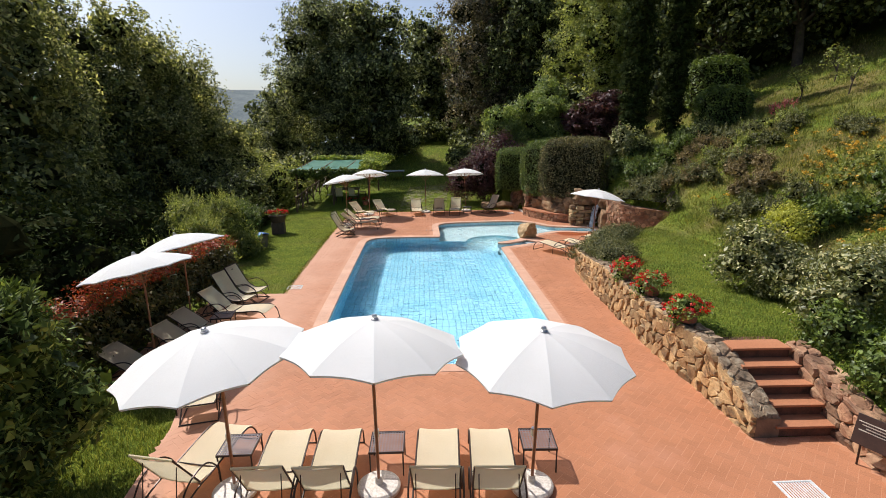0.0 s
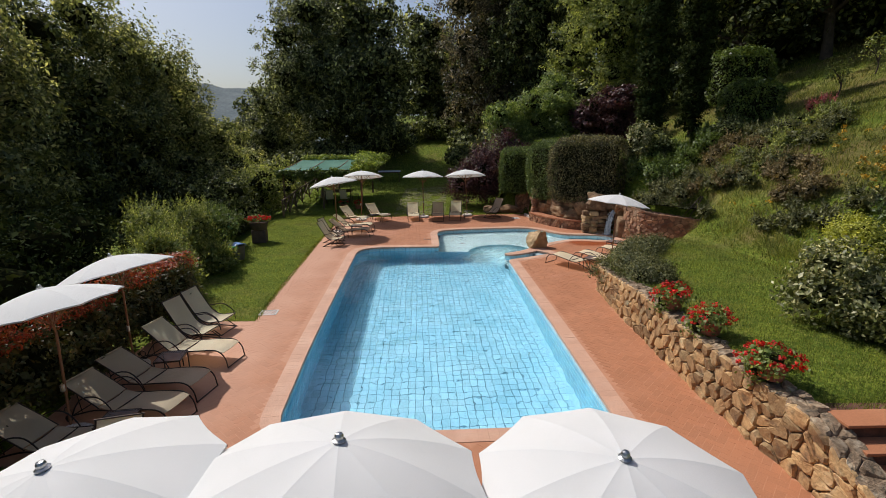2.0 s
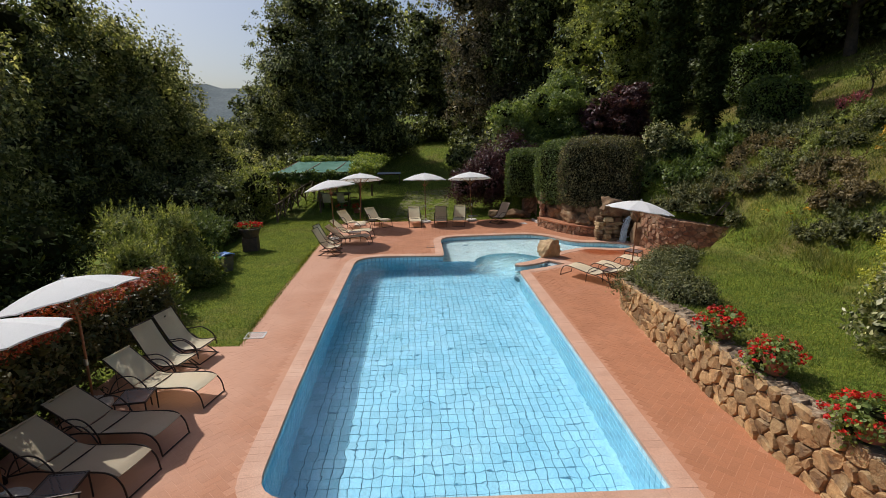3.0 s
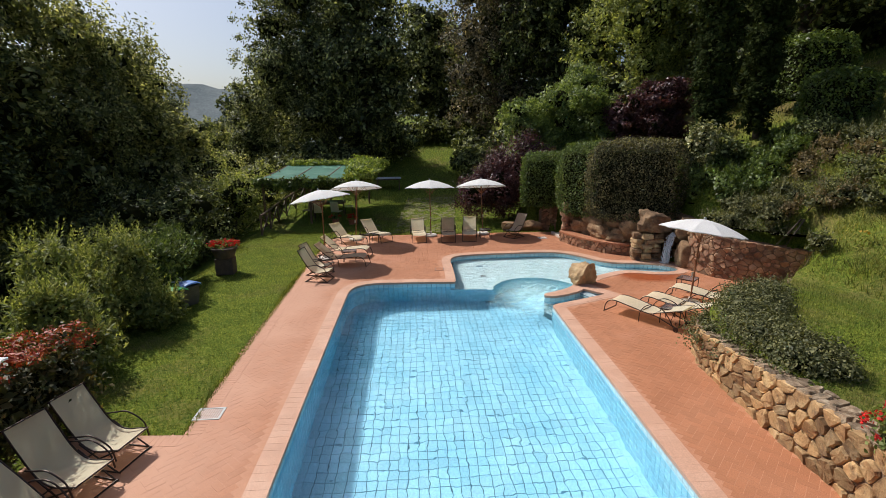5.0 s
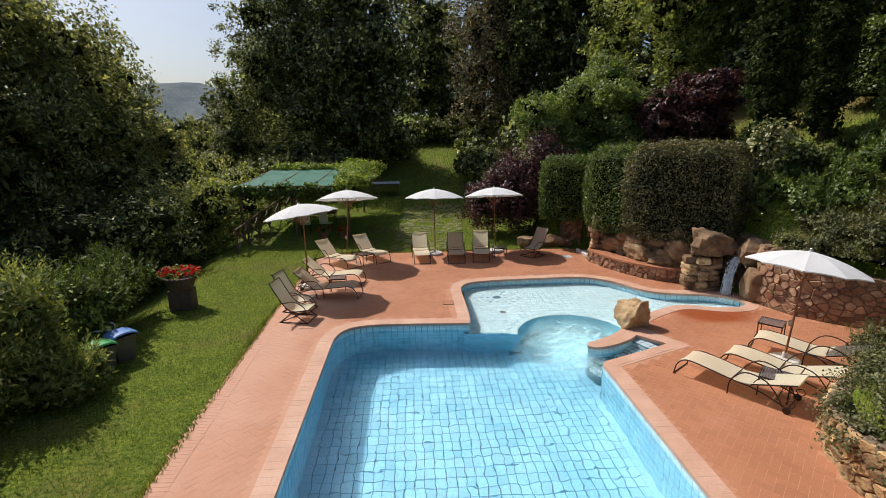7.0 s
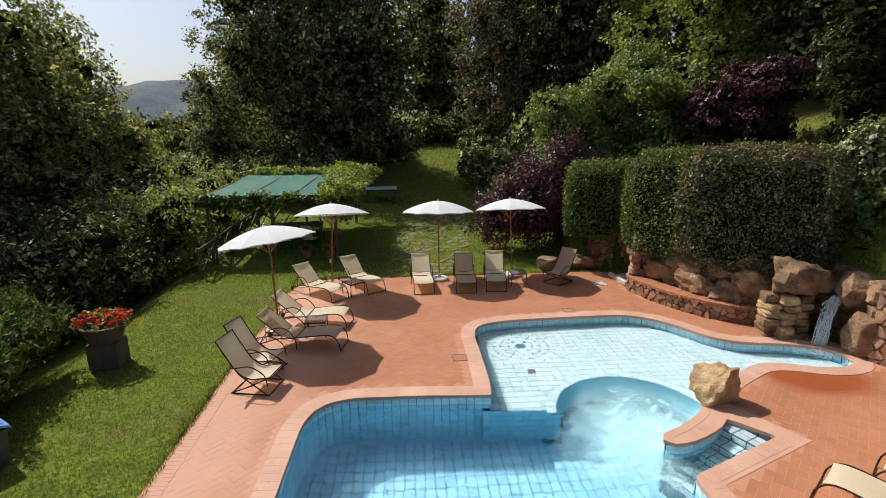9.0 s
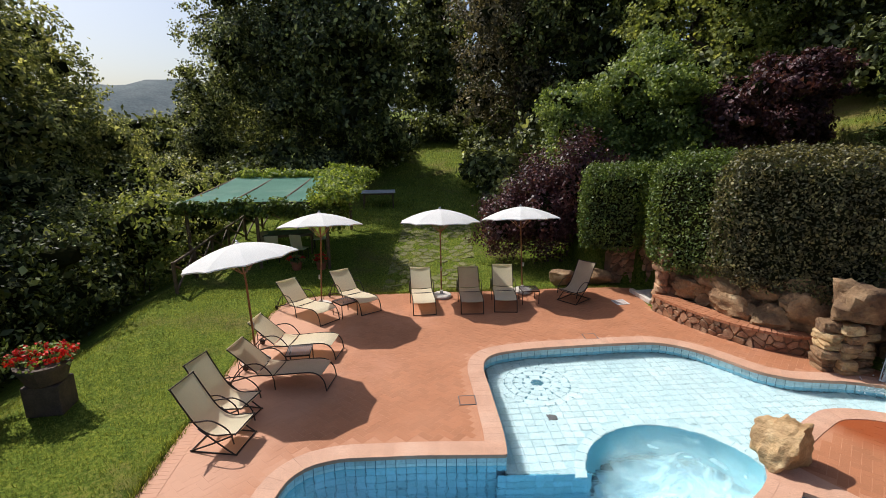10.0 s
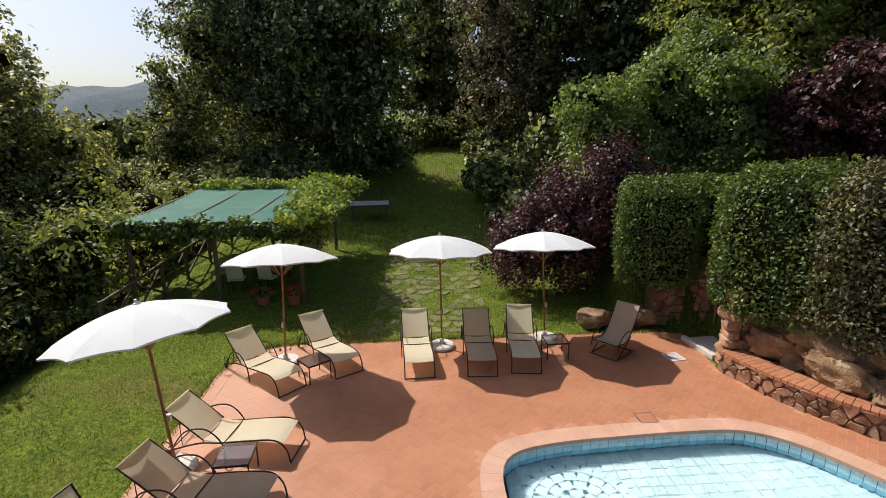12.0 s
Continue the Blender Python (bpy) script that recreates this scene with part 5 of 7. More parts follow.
def canopy_meshes(drop=0.315):
    """Meshes of one panel, rib and strut of a ten-rib canopy; the apex lies at the origin."""
    bm = bmesh.new()
    nr, na = 7, 6
    rows = []
    for i in range(nr + 1):
        row = []
        for j in range(na + 1):
            g = j / na
            a = g * 2 * math.pi / RIBS
            edge = R_CAN * (1 - 0.075 * (1 - (2 * g - 1) ** 2))
            r = 0.02 + (edge - 0.02) * i / nr
            f = 2 * abs(g - 0.5)
            row.append(bm.verts.new((r * math.cos(a), r * math.sin(a), canopy_profile(r / R_CAN, drop) - 0.026 * (r / R_CAN) * (1 - f * f))))
        rows.append(row)
    for i in range(nr):
        for j in range(na):
            bm.faces.new((rows[i][j], rows[i + 1][j], rows[i + 1][j + 1], rows[i][j + 1]))
    hem = [bm.verts.new(v.co * Vector((0.995, 0.995, 1)) - Vector((0, 0, 0.022))) for v in rows[-1]]
    for j in range(na):
        bm.faces.new((rows[-1][j], hem[j], hem[j + 1], rows[-1][j + 1]))
    bmesh.ops.recalc_face_normals(bm, faces=bm.faces)
    panel = bpy.data.meshes.new("panel")
    bm.to_mesh(panel)
    bm.free()
    panel.materials.append(M_WHITE)
    panel.polygons.foreach_set("use_smooth", [True] * len(panel.polygons))
    panel.set_sharp_from_angle(angle=radians(42))
    out = [panel]
    for name, bm in (("rib", tube([(R_CAN * f, 0, canopy_profile(f, drop) - 0.012) for f in (0.03, 0.3, 0.6, 0.85, 1.0)], 0.009, 5)),
                     ("strut", tube([(0.03, 0, -0.60), (0.5 * R_CAN, 0, canopy_profile(0.5, drop) - 0.02)], 0.007, 5)),
                     ("finial", lathe([(0.045, -0.022), (0.048, -0.01), (0.03, 0.0), (0.032, 0.02), (0.024, 0.036), (0.008, 0.042)], 12)),
                     ("upper_pole", tube([(0, 0, -0.75), (0, 0, 0)], 0.02, 10)),
                     ("collar", lathe([(0.03, 0.78), (0.034, 0.8), (0.034, 0.87), (0.03, 0.89)], 10)),
                     ("base", lathe([(0.27, 0.0), (0.285, 0.015), (0.285, 0.06), (0.255, 0.085), (0.05, 0.092), (0.045, 0.2), (0.035, 0.2)], 24))):
        me = bpy.data.meshes.new(name)
        bm.to_mesh(me)
        bm.free()
        me.materials.append({"finial": M_STEEL, "base": M_GRANITE, "collar": M_STEEL}.get(name, M_POLE))
        out.append(me)
    return out


CANOPY = canopy_meshes()


def parasol(base, head, lean_x, lean_y, spin, size=1.0):
    """A tilting parasol: its foot at base, its finial at head; the canopy leans by degrees towards +x and +y."""
    panel, rib, strut, finial, upper, collar, foot = CANOPY
    t = thing("parasol", pose(base[0], base[1], 0), "open white canvas parasol on a varnished wooden pole", "parasol", "poolside parasols")
    apex = Matrix.Translation((head[0] - base[0], head[1] - base[1], head[2] - 0.05)) @ pose(0, 0, 0, -lean_y, lean_x, 0)
    joint = apex @ Vector((0, 0, -0.75))
    for k in range(RIBS):
        turn = apex @ pose(0, 0, 0, 0, 0, spin + 360 / RIBS * k) @ Matrix.Diagonal((size, size, size, 1))
        child("panel", panel, t, m=turn)
        child("rib", rib, t, m=turn)
        child("strut", strut, t, m=turn)
    child("finial", finial, t, "bright metal finial", apex)
    child("upper_pole", upper, t, m=apex)
    part("pole", tube([(0, 0, 0.06), joint], 0.021, 10), M_POLE, t, "varnished brown wooden pole", smooth=True)
    child("collar", collar, t)
    child("base", foot, t, "speckled granite foot")
    return t


for row in (((-2.74, 5.55), (-2.66, 5.17, 2.51), -8, -2, 26), ((-0.85, 5.61), (-0.76, 5.33, 2.58), 3, 5, 26), ((1.17, 5.61), (1.20, 5.35, 2.40), 2, -3, 13),
            ((-5.82, 9.1), (-6.19, 9.50, 2.36), -12, 4, 9), ((-6.27, 11.4), (-6.45, 11.5, 2.35), -14, 5, 20),
            ((-4.95, 24.64), (-5.0, 24.42, 2.67), -9, 5, 9, 1.03), ((-4.36, 27.95), (-4.20, 27.72, 2.68), -2, 10, 2, 1.05), ((-1.08, 28.6), (-1.10, 28.90, 2.56), 0, 6, 20, 1.10), ((1.30, 28.95), (1.22, 29.22, 2.56), -1, 9, 8, 1.10),
            ((6.0, 19.34), (6.12, 19.27, 2.39), 9, 4, 13)):
    parasol(*row)


# ---- sun beds ----
def make_bed(fabric, back_deg, label, shade_name="sun_bed"):
    """A sling sun bed: y runs from the head (0) to the foot (1.85)."""
    t = thing(shade_name, None, label, "sun bed", "poolside sun beds")
    w = 0.56
    a = radians(back_deg)
    hinge = (0.68, 0.30)
    seat = [(v.y, v.z) for v in arc([(0, hinge[0], hinge[1]), (0, 0.95, 0.275), (0, 1.4, 0.335), (0, 1.74, 0.355), (0, 1.90, 0.32)], 4)]
    part("seat", ribbon(seat, w, 0.012, 0.02), fabric, t, smooth=True)
    bl = 0.70
    back = [(v.y, v.z) for v in arc([(0, hinge[0] - 0.01, hinge[1] + 0.012), (0, hinge[0] - bl * 0.5 * math.cos(a), hinge[1] + bl * 0.5 * math.sin(a) + 0.012), (0, hinge[0] - bl * math.cos(a), hinge[1] + bl * math.sin(a))], 5)]
    part("backrest", ribbon(back, w, 0.014, 0.025), fabric, t, smooth=True)
    tip = (hinge[0] - bl * math.cos(a), hinge[1] + bl * math.sin(a))
    for s in (-1, 1):
        x = s * (w / 2 + 0.012)
        part("side_rail", tube(arc([(x, 1.99, 0.0), (x, 1.94, 0.22), (x, 1.77, 0.355), (x, 1.4, 0.33), (x, 0.95, 0.27), (x, 0.6, 0.24), (x, 0.12, 0.09)], 4), 0.0125, 6), M_IRON, t, smooth=True)
        part("back_rail", tube([(x, hinge[0], hinge[1]), (x, tip[0], tip[1])], 0.0115, 6), M_IRON, t, smooth=True)
        part("armrest", tube(arc([(x + s * 0.03, 1.02, 0.0), (x + s * 0.035, 0.99, 0.28), (x + s * 0.04, 0.78, 0.50), (x + s * 0.04, 0.48, 0.47), (x + s * 0.035, 0.30, 0.30), (x + s * 0.03, 0.18, 0.10)], 4), 0.0115, 6), M_IRON, t, smooth=True)
        part("stay", tube([(x * 0.8, hinge[0] - 0.5 * math.cos(a), hinge[1] + 0.5 * math.sin(a) - 0.01), (x * 0.8, 0.30, 0.15)], 0.007, 5), M_IRON, t)
        wh = part("wheel", lathe([(0.05, -0.014), (0.062, -0.010), (0.062, 0.010), (0.05, 0.014)], 14), M_IRON, t, m=pose(x + s * 0.03, 0.12, 0.062, 0, 90, 0))
        part("curl", tube(arc([(x, 0.12, 0.09), (x, 0.02, 0.16), (x, 0.06, 0.24), (x, 0.15, 0.2), (x, 0.12, 0.14)], 3), 0.008, 5), M_IRON, t)
    for y, z in ((1.99, 0.012), (1.0, 0.275), (0.12, 0.075), (hinge[0], hinge[1] - 0.02)):
        part("cross_bar", tube([(-w / 2 - 0.015, y, z), (w / 2 + 0.015, y, z)], 0.01, 6), M_IRON, t)
    part("head_bar", tube([(-w / 2 - 0.012, *tip), (w / 2 + 0.012, *tip)], 0.016, 7), fabric, t, smooth=True)
    return t


def make_sling(fabric, label):
    """A steep folding sling chair: faces +y."""
    t = thing("sling_chair", None, label, "sling chair", "poolside sling chairs")
    w = 0.52
    prof = [(v.y, v.z) for v in arc([(0, -0.52, 1.0), (0, -0.36, 0.72), (0, -0.16, 0.42), (0, 0.06, 0.30), (0, 0.32, 0.33), (0, 0.44, 0.35)], 5)]
    part("sling", ribbon(prof, w, 0.012, 0.02), fabric, t, smooth=True)
    for s in (-1, 1):
        x = s * (w / 2 + 0.012)
        part("side_rail", tube([(x, y, z) for y, z in prof], 0.0125, 6), M_IRON, t, smooth=True)
        part("armrest", tube(arc([(x + s * 0.03, 0.42, 0.2), (x + s * 0.035, 0.36, 0.42), (x + s * 0.04, 0.12, 0.56), (x + s * 0.04, -0.1, 0.53), (x + s * 0.03, -0.26, 0.50)], 4), 0.0115, 6), M_IRON, t, smooth=True)
        part("leg", tube(arc([(x + s * 0.02, 0.40, 0.33), (x + s * 0.02, 0.05, 0.16), (x + s * 0.02, -0.30, 0.012)], 3), 0.0125, 6), M_IRON, t, smooth=True)
        part("leg", tube(arc([(x + s * 0.02, -0.14, 0.40), (x + s * 0.02, 0.16, 0.18), (x + s * 0.02, 0.40, 0.012)], 3), 0.0125, 6), M_IRON, t, smooth=True)
        part("foot_rail", tube([(x + s * 0.02, -0.32, 0.012), (x + s * 0.02, 0.44, 0.012)], 0.0115, 6), M_IRON, t)
    for y, z in ((-0.30, 0.012), (0.42, 0.012), (0.44, 0.345), (-0.52, 1.0)):
        part("cross_bar", tube([(-w / 2 - 0.03, y, z), (w / 2 + 0.03, y, z)], 0.011, 6), M_IRON, t)
    return t


def make_table():
    t = thing("side_table", None, "small square side table of dark perforated metal", "side table", "poolside side tables")
    S, H = 0.48, 0.38
    bm = bmesh.new()
    k = 11
    q = [-S / 2]
    for i in range(k):
        q += [-S / 2 + 0.026 + i * (S - 0.052 + 0.019) / k, -S / 2 + 0.026 + i * (S - 0.052 + 0.019) / k + 0.021]
    q.append(S / 2)
    grid = [[bm.verts.new((x, y, H)) for y in q] for x in q]
    for i in range(len(q) - 1):
        for j in range(len(q) - 1):
            if not (i % 2 and j % 2):
                bm.faces.new((grid[i][j], grid[i + 1][j], grid[i + 1][j + 1], grid[i][j + 1]))
    bmesh.ops.solidify(bm, geom=bm.faces[:], thickness=0.006)
    part("perforated_top", bm, M_TABLETOP, t)
    bm = bmesh.new()
    for s in (-1, 1):
        box_into(bm, pose(s * (S / 2 - 0.006), 0, H - 0.012), 0.014, S, 0.03)
        box_into(bm, pose(0, s * (S / 2 - 0.006), H - 0.0125), S - 0.026, 0.014, 0.03)
    part("apron", bm, M_IRON, t)
    for sx in (-1, 1):
        for sy in (-1, 1):
            part("leg", tube([(sx * (S / 2 - 0.015), sy * (S / 2 - 0.015), 0), (sx * (S / 2 - 0.015), sy * (S / 2 - 0.015), H - 0.02)], 0.0115, 6), M_IRON, t)
    return t


def facing(head, foot, length=None):
    """Pose with its y axis from head to foot in plan."""
    h, f = Vector((*head, 0)), Vector((*foot, 0))
    a = math.degrees(math.atan2(f.y - h.y, f.x - h.x)) - 90
    o = f - (f - h).normalized() * 1.99
    return pose(o.x, o.y, 0.0, 0, 0, a)


bed_near = make_bed(M_CREAM, 57, "cream sling sun bed with a raised back facing the pool")
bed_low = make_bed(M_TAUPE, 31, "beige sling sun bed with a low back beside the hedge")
bed_cream = make_bed(M_CREAM, 41, "cream sling sun bed with a raised back under a parasol")
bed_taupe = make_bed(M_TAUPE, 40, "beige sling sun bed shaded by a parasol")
bed_up = make_bed(M_CREAM, 45, "cream sling sun bed with an upright back at the lawn edge")
bed_flat = make_bed(M_CREAM, 20, "cream sling sun bed with a nearly flat back")
BEDS = [(bed_near, (-3.47, 5.0), (-3.15, 6.74)), (bed_near, (-2.12, 4.75), (-2.23, 6.58)), (bed_near, (-1.42, 4.75), (-1.5, 6.58)), (bed_near, (-0.08, 4.75), (-0.07, 6.57)), (bed_near, (0.66, 4.75), (0.67, 6.56)),
        (bed_low, (-6.3, 9.85), (-4.27, 9.48)), (bed_low, (-6.2, 10.65), (-4.3, 10.33)), (bed_cream, (-6.15, 11.93), (-4.30, 11.60)), (bed_low, (-6.25, 8.7), (-4.6, 8.55)),
        (bed_flat, (5.25, 17.35), (3.78, 19.12)), (bed_flat, (5.95, 18.0), (4.75, 19.35)), (bed_flat, (7.1, 18.75), (5.75, 20.05)),
        (bed_taupe, (-5.13, 24.0), (-3.24, 23.78)), (bed_cream, (-5.2, 25.24), (-3.32, 25.03)),
        (bed_cream, (-5.44, 28.09), (-3.88, 26.75)), (bed_cream, (-4.11, 28.97), (-2.93, 27.36)),
        (bed_cream, (-1.68, 28.79), (-1.53, 27.17)), (bed_taupe, (-0.3, 28.95), (-0.3, 27.2)), (bed_up, (0.7, 29.0), (0.58, 27.3))]
first = set()
for src, head, foot in BEDS:
    m = facing(head, foot)
    if src.name not in first:
        first.add(src.name)
        src.matrix_basis = m
    else:
        copy_thing(src, m)
sling_cream = make_sling(M_CREAM, "cream folding sling chair with curved metal arms")
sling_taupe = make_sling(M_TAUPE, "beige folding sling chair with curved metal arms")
SLINGS = [(sling_cream, (-5.55, 13.28), -100), (sling_cream, (-5.6, 12.58), -103), (sling_cream, (-4.12, 7.55), -165), (sling_cream, (-4.60, 22.05), -99), (sling_cream, (-4.75, 22.75), -103), (sling_taupe, (2.66, 28.25), 132)]
first = set()
for src, (x, y), a in SLINGS:
    m = pose(x, y, 0, 0, 0, a)
    if src.name not in first:
        first.add(src.name)
        src.matrix_basis = m
    else:
        copy_thing(src, m)
table = make_table()
TABLES = [(1.33, 6.12, 0), (-0.78, 6.08, 2), (-2.85, 6.05, 3), (-5.33, 11.1, 10), (-5.0, 9.0, 8), (4.95, 18.1, 48), (6.5, 20.5, 46), (-4.0, 24.43, 6), (-3.60, 27.30, 42), (1.33, 28.1, 3)]
for i, (x, y, a) in enumerate(TABLES):
    if i == 0:
        table.matrix_basis = pose(x, y, 0, 0, 0, a)
    else:
        copy_thing(table, pose(x, y, 0, 0, 0, a))


# ---- rocks and waterfall ----
def rock(name, x, y, z, sx, sy, sz, rz, seed, material, label):
    ob = new(name, rock_mesh(name, sx, sy, sz, seed, material))
    ob.matrix_basis = pose(x, y, z, 0, 0, rz)
    return tagged(ob, label, "rock")


ob = new("pool_rock", block_mesh("pool_rock", 0.36, 0.30, 0.36, 12, M_WETROCK, 0.20, 11, True, 6))
ob.matrix_basis = pose(3.70, 21.36, 0.26, -4, 3, 24)
tagged(ob, "rough golden sandstone rock at the pool edge", "rock")
ROCKS = [(5.25, 27.0, 0.72, 0.42, 0.28, 0.26, -60), (5.55, 26.35, 1.15, 0.62, 0.32, 0.22, -58), (5.72, 26.0, 0.66, 0.62, 0.36, 0.32, -55), (6.15, 25.3, 0.62, 0.42, 0.34, 0.28, -40), (6.2, 25.55, 1.12, 0.5, 0.34, 0.25, -50),
         (6.65, 25.05, 0.75, 0.58, 0.45, 0.48, -25), (7.0, 25.2, 1.35, 0.75, 0.4, 0.25, -20), (7.25, 24.7, 0.5, 0.3, 0.3, 0.35, 0)]
for i, (x, y, z, a, b, c, r) in enumerate(ROCKS):
    ob = new("retaining_boulder", block_mesh("retaining_boulder", a * 0.86, b * 0.9, c, 70 + i, M_BOULDER, 0.26, 9, True, 4))
    ob.matrix_basis = pose(x, y, z, 5 * math.sin(i * 2.3), 8 * math.sin(i * 1.7), r)
    tagged(ob, "brown weathered boulder banked behind the stone bench", "rock")
ob = new("waterfall_boulder", block_mesh("waterfall_boulder", 0.60, 0.46, 0.42, 91, M_BOULDER, 0.22, 11, True, 4))
ob.matrix_basis = pose(7.0, 24.1, 1.30, 6, 10, 12)
tagged(ob, "large brown boulder over the little waterfall", "rock")
rock("waterfall_boulder", 7.85, 23.55, 1.15, 0.5, 0.45, 0.42, 40, 92, M_BOULDER, "rounded boulder beside the little waterfall")
rock("waterfall_boulder", 7.72, 23.0, 0.45, 0.36, 0.34, 0.55, 10, 93, M_BOULDER, "rounded boulder beside the little waterfall")
rng = np.random.default_rng(17)
cairn = thing("stone_pillar", pose(6.72, 24.08, 0), "stack of flat ochre stones under the waterfall boulder", "pillar")
z = -0.25
while z < 0.95:
    h = rng.uniform(0.13, 0.22)
    for j in range(3):
        me = block_mesh("stone", rng.uniform(0.15, 0.22), rng.uniform(0.18, 0.24), h * 0.52, int(rng.integers(1e6)), M_WETROCK if (j + int(z * 9)) % 2 else M_BOULDER, 0.16)
        child("stone", me, cairn, m=pose(-0.28 + 0.32 * j + rng.uniform(-0.05, 0.05), rng.uniform(-0.08, 0.08) - 0.1 * (j == 1), z + h / 2, 0, 0, rng.uniform(-14, 14)))
    z += h
pillar = thing("stone_pillar", pose(4.85, 27.55, 0), "small reddish stone pillar at the end of the bench", "pillar")
z = 0.0
while z < 1.55:
    h = rng.uniform(0.16, 0.25)
    for j in range(2):
        me = block_mesh("stone", rng.uniform(0.12, 0.17), rng.uniform(0.18, 0.23), h * 0.52, int(rng.integers(1e6)), M_REDSTONE, 0.16)
        child("stone", me, pillar, m=pose(-0.13 + 0.26 * j + rng.uniform(-0.03, 0.03), rng.uniform(-0.05, 0.05), z + h / 2, 0, 0, rng.uniform(-14, 14)))
    z += h * 0.95
fall = thing("waterfall", None, "narrow curved fall of white water into the pool", "waterfall")
for k in range(60):
    off = rng.uniform(-0.055, 0.055)
    w = rng.uniform(-0.05, 0.05, 6)
    pts = [(7.60 + off * 0.5, 23.62 - off, 1.03), (7.50 + off * 0.5 + w[5], 23.58 - off, 1.06), (7.38 + off * 0.7 + w[0], 23.54 - off + w[1], 0.93), (7.27 + off * 0.9 + w[2], 23.50 - off + w[4], 0.58), (7.18 + off * 1.3 + w[3] * 2, 23.46 - off, -0.14)]
    part("strand", tube(arc(pts, 5), rng.uniform(0.006, 0.013), 5, taper=rng.uniform(0.005, 0.014)), M_FALLWATER if k % 3 == 0 else M_FOAMWATER, fall, smooth=True)
bm = bmesh.new()
for k in range(300):
    f = rng.uniform(0.1, 1) ** 0.7
    bmesh.ops.create_icosphere(bm, subdivisions=1, radius=rng.uniform(0.006, 0.02), matrix=pose(7.46 - 0.28 * f + rng.normal(0, 0.05 + 0.03 * f), 23.57 - 0.11 * f + rng.normal(0, 0.05), 1.03 - 1.15 * f * f) @ Matrix.Diagonal((1, 1, rng.uniform(1, 2.6), 1)))
for k in range(520):
    a, r = rng.uniform(0, 6.28), abs(rng.normal(0, 0.24))
    bmesh.ops.create_icosphere(bm, subdivisions=1, radius=rng.uniform(0.005, 0.018), matrix=pose(7.17 + r * math.cos(a), 23.44 + r * math.sin(a), -0.125 + abs(rng.normal(0, 0.06))))
tagged(part("splash", bm, M_FOAMWATER, fall), kind="stuff")
rock("lawn_rock", 2.75, 29.75, 0.18, 0.5, 0.35, 0.30, 10, 95, M_BOULDER, "brown rock on the lawn edge")
rock("lawn_rock", 3.7, 29.75, 0.2, 0.5, 0.35, 0.28, -10, 96, M_BOULDER, "brown rock on the lawn edge")
rubble_wall("wall_shower", [(4.15, 29.75), (4.75, 29.85), (5.35, 29.4), (5.4, 28.2)], [(0, 0.9), (0.4, 1.75), (1, 1.75)], 0.35, 0.24, M_REDSTONE, 111, "rough reddish stone wall behind the outdoor shower", side=1)
basin = thing("shower_basin", pose(4.92, 28.35, 0, 0, 0, 8), "shallow stone shower basin with a pale kerb", "basin")
part("kerb", boxbm(pose(-0.38, 0, 0.05, 0, 0, 0), 0.12, 1.05, 0.12, 0.02), M_GRANITE, basin)
part("tray", boxbm(pose(0.05, 0, 0.02), 0.74, 1.0, 0.06, 0.01), M_GRANITE, basin)
shower = thing("garden_shower", pose(5.25, 29.0, 0), "thin metal shower arm above the basin", "shower")
part("pipe", tube(arc([(0, 0, 0.3), (0, 0, 1.9), (-0.02, -0.03, 2.2), (-0.12, -0.12, 2.3), (-0.22, -0.22, 2.22)], 4), 0.014, 7), M_STEEL, shower, smooth=True)
part("shower_head", lathe([(0.02, 0.03), (0.05, 0.0), (0.05, -0.012)], 10), M_STEEL, shower, m=pose(-0.22, -0.22, 2.2))


# ---- pots and flowers ----
def flower_bed(bmparent, cx, cy, cz, rx, ry, rz, seed, petals, leaves=M_L_BRIGHT, nl=420, nf=30, leaf=0.07, head=0.055):
    child("leaves", crown_mesh("leaves", [(cx, cy, cz, rx, ry, rz)], nl, leaf, leaves, seed, 0.85, clumps=40, spread=0.25, core=0.6), bmparent)
    rng = np.random.default_rng(seed)
    d = rng.normal(size=(nf, 3))
    d[:, 2] = np.abs(d[:, 2]) * 0.8 + 0.1
    d /= np.linalg.norm(d, axis=1)[:, None]
    c = np.array([cx, cy, cz]) + d * np.array([rx, ry, rz]) * rng.uniform(1.0, 1.25, nf)[:, None]
    lob = [(*q, head, head, head * 0.7) for q in c]
    child("blossoms", crown_mesh("blossoms", lob, nf * 16, head * 0.9, petals, seed + 1, 0.9, clumps=14, spread=0.2, core=0), bmparent)


for i, (x, y, z) in enumerate(((4.62, 11.75, 1.0), (4.66, 10.45, 1.0), (4.70, 8.85, 1.0))):
    g = thing("geranium_pot", pose(x, y, z), "terracotta pot of red geraniums on the stone wall", "flower pot", "geraniums on the wall")
    part("pot", lathe([(0.13, 0.0), (0.15, 0.01), (0.19, 0.2), (0.215, 0.2), (0.215, 0.25), (0.18, 0.25)], 18), M_TERRACOTTA, g, smooth=False)
    flower_bed(g, 0, 0, 0.31, 0.30, 0.34, 0.17, 200 + i, M_RED, nl=520, nf=30, leaf=0.06, head=0.046)
    flower_bed(g, -0.16, 0.12, 0.10, 0.20, 0.32, 0.24, 220 + i, M_RED, nl=260, nf=16, leaf=0.055, head=0.042)
g = thing("flower_planter", pose(-8.0, 23.15, ground_at(-8.0, 23.1)), "dark stone planter of red geraniums on the lawn", "planter")
part("plinth", boxbm(pose(0, 0, 0.28, 0, 0, 8), 0.58, 0.5, 0.56, 0.03), M_OLDPOT, g)
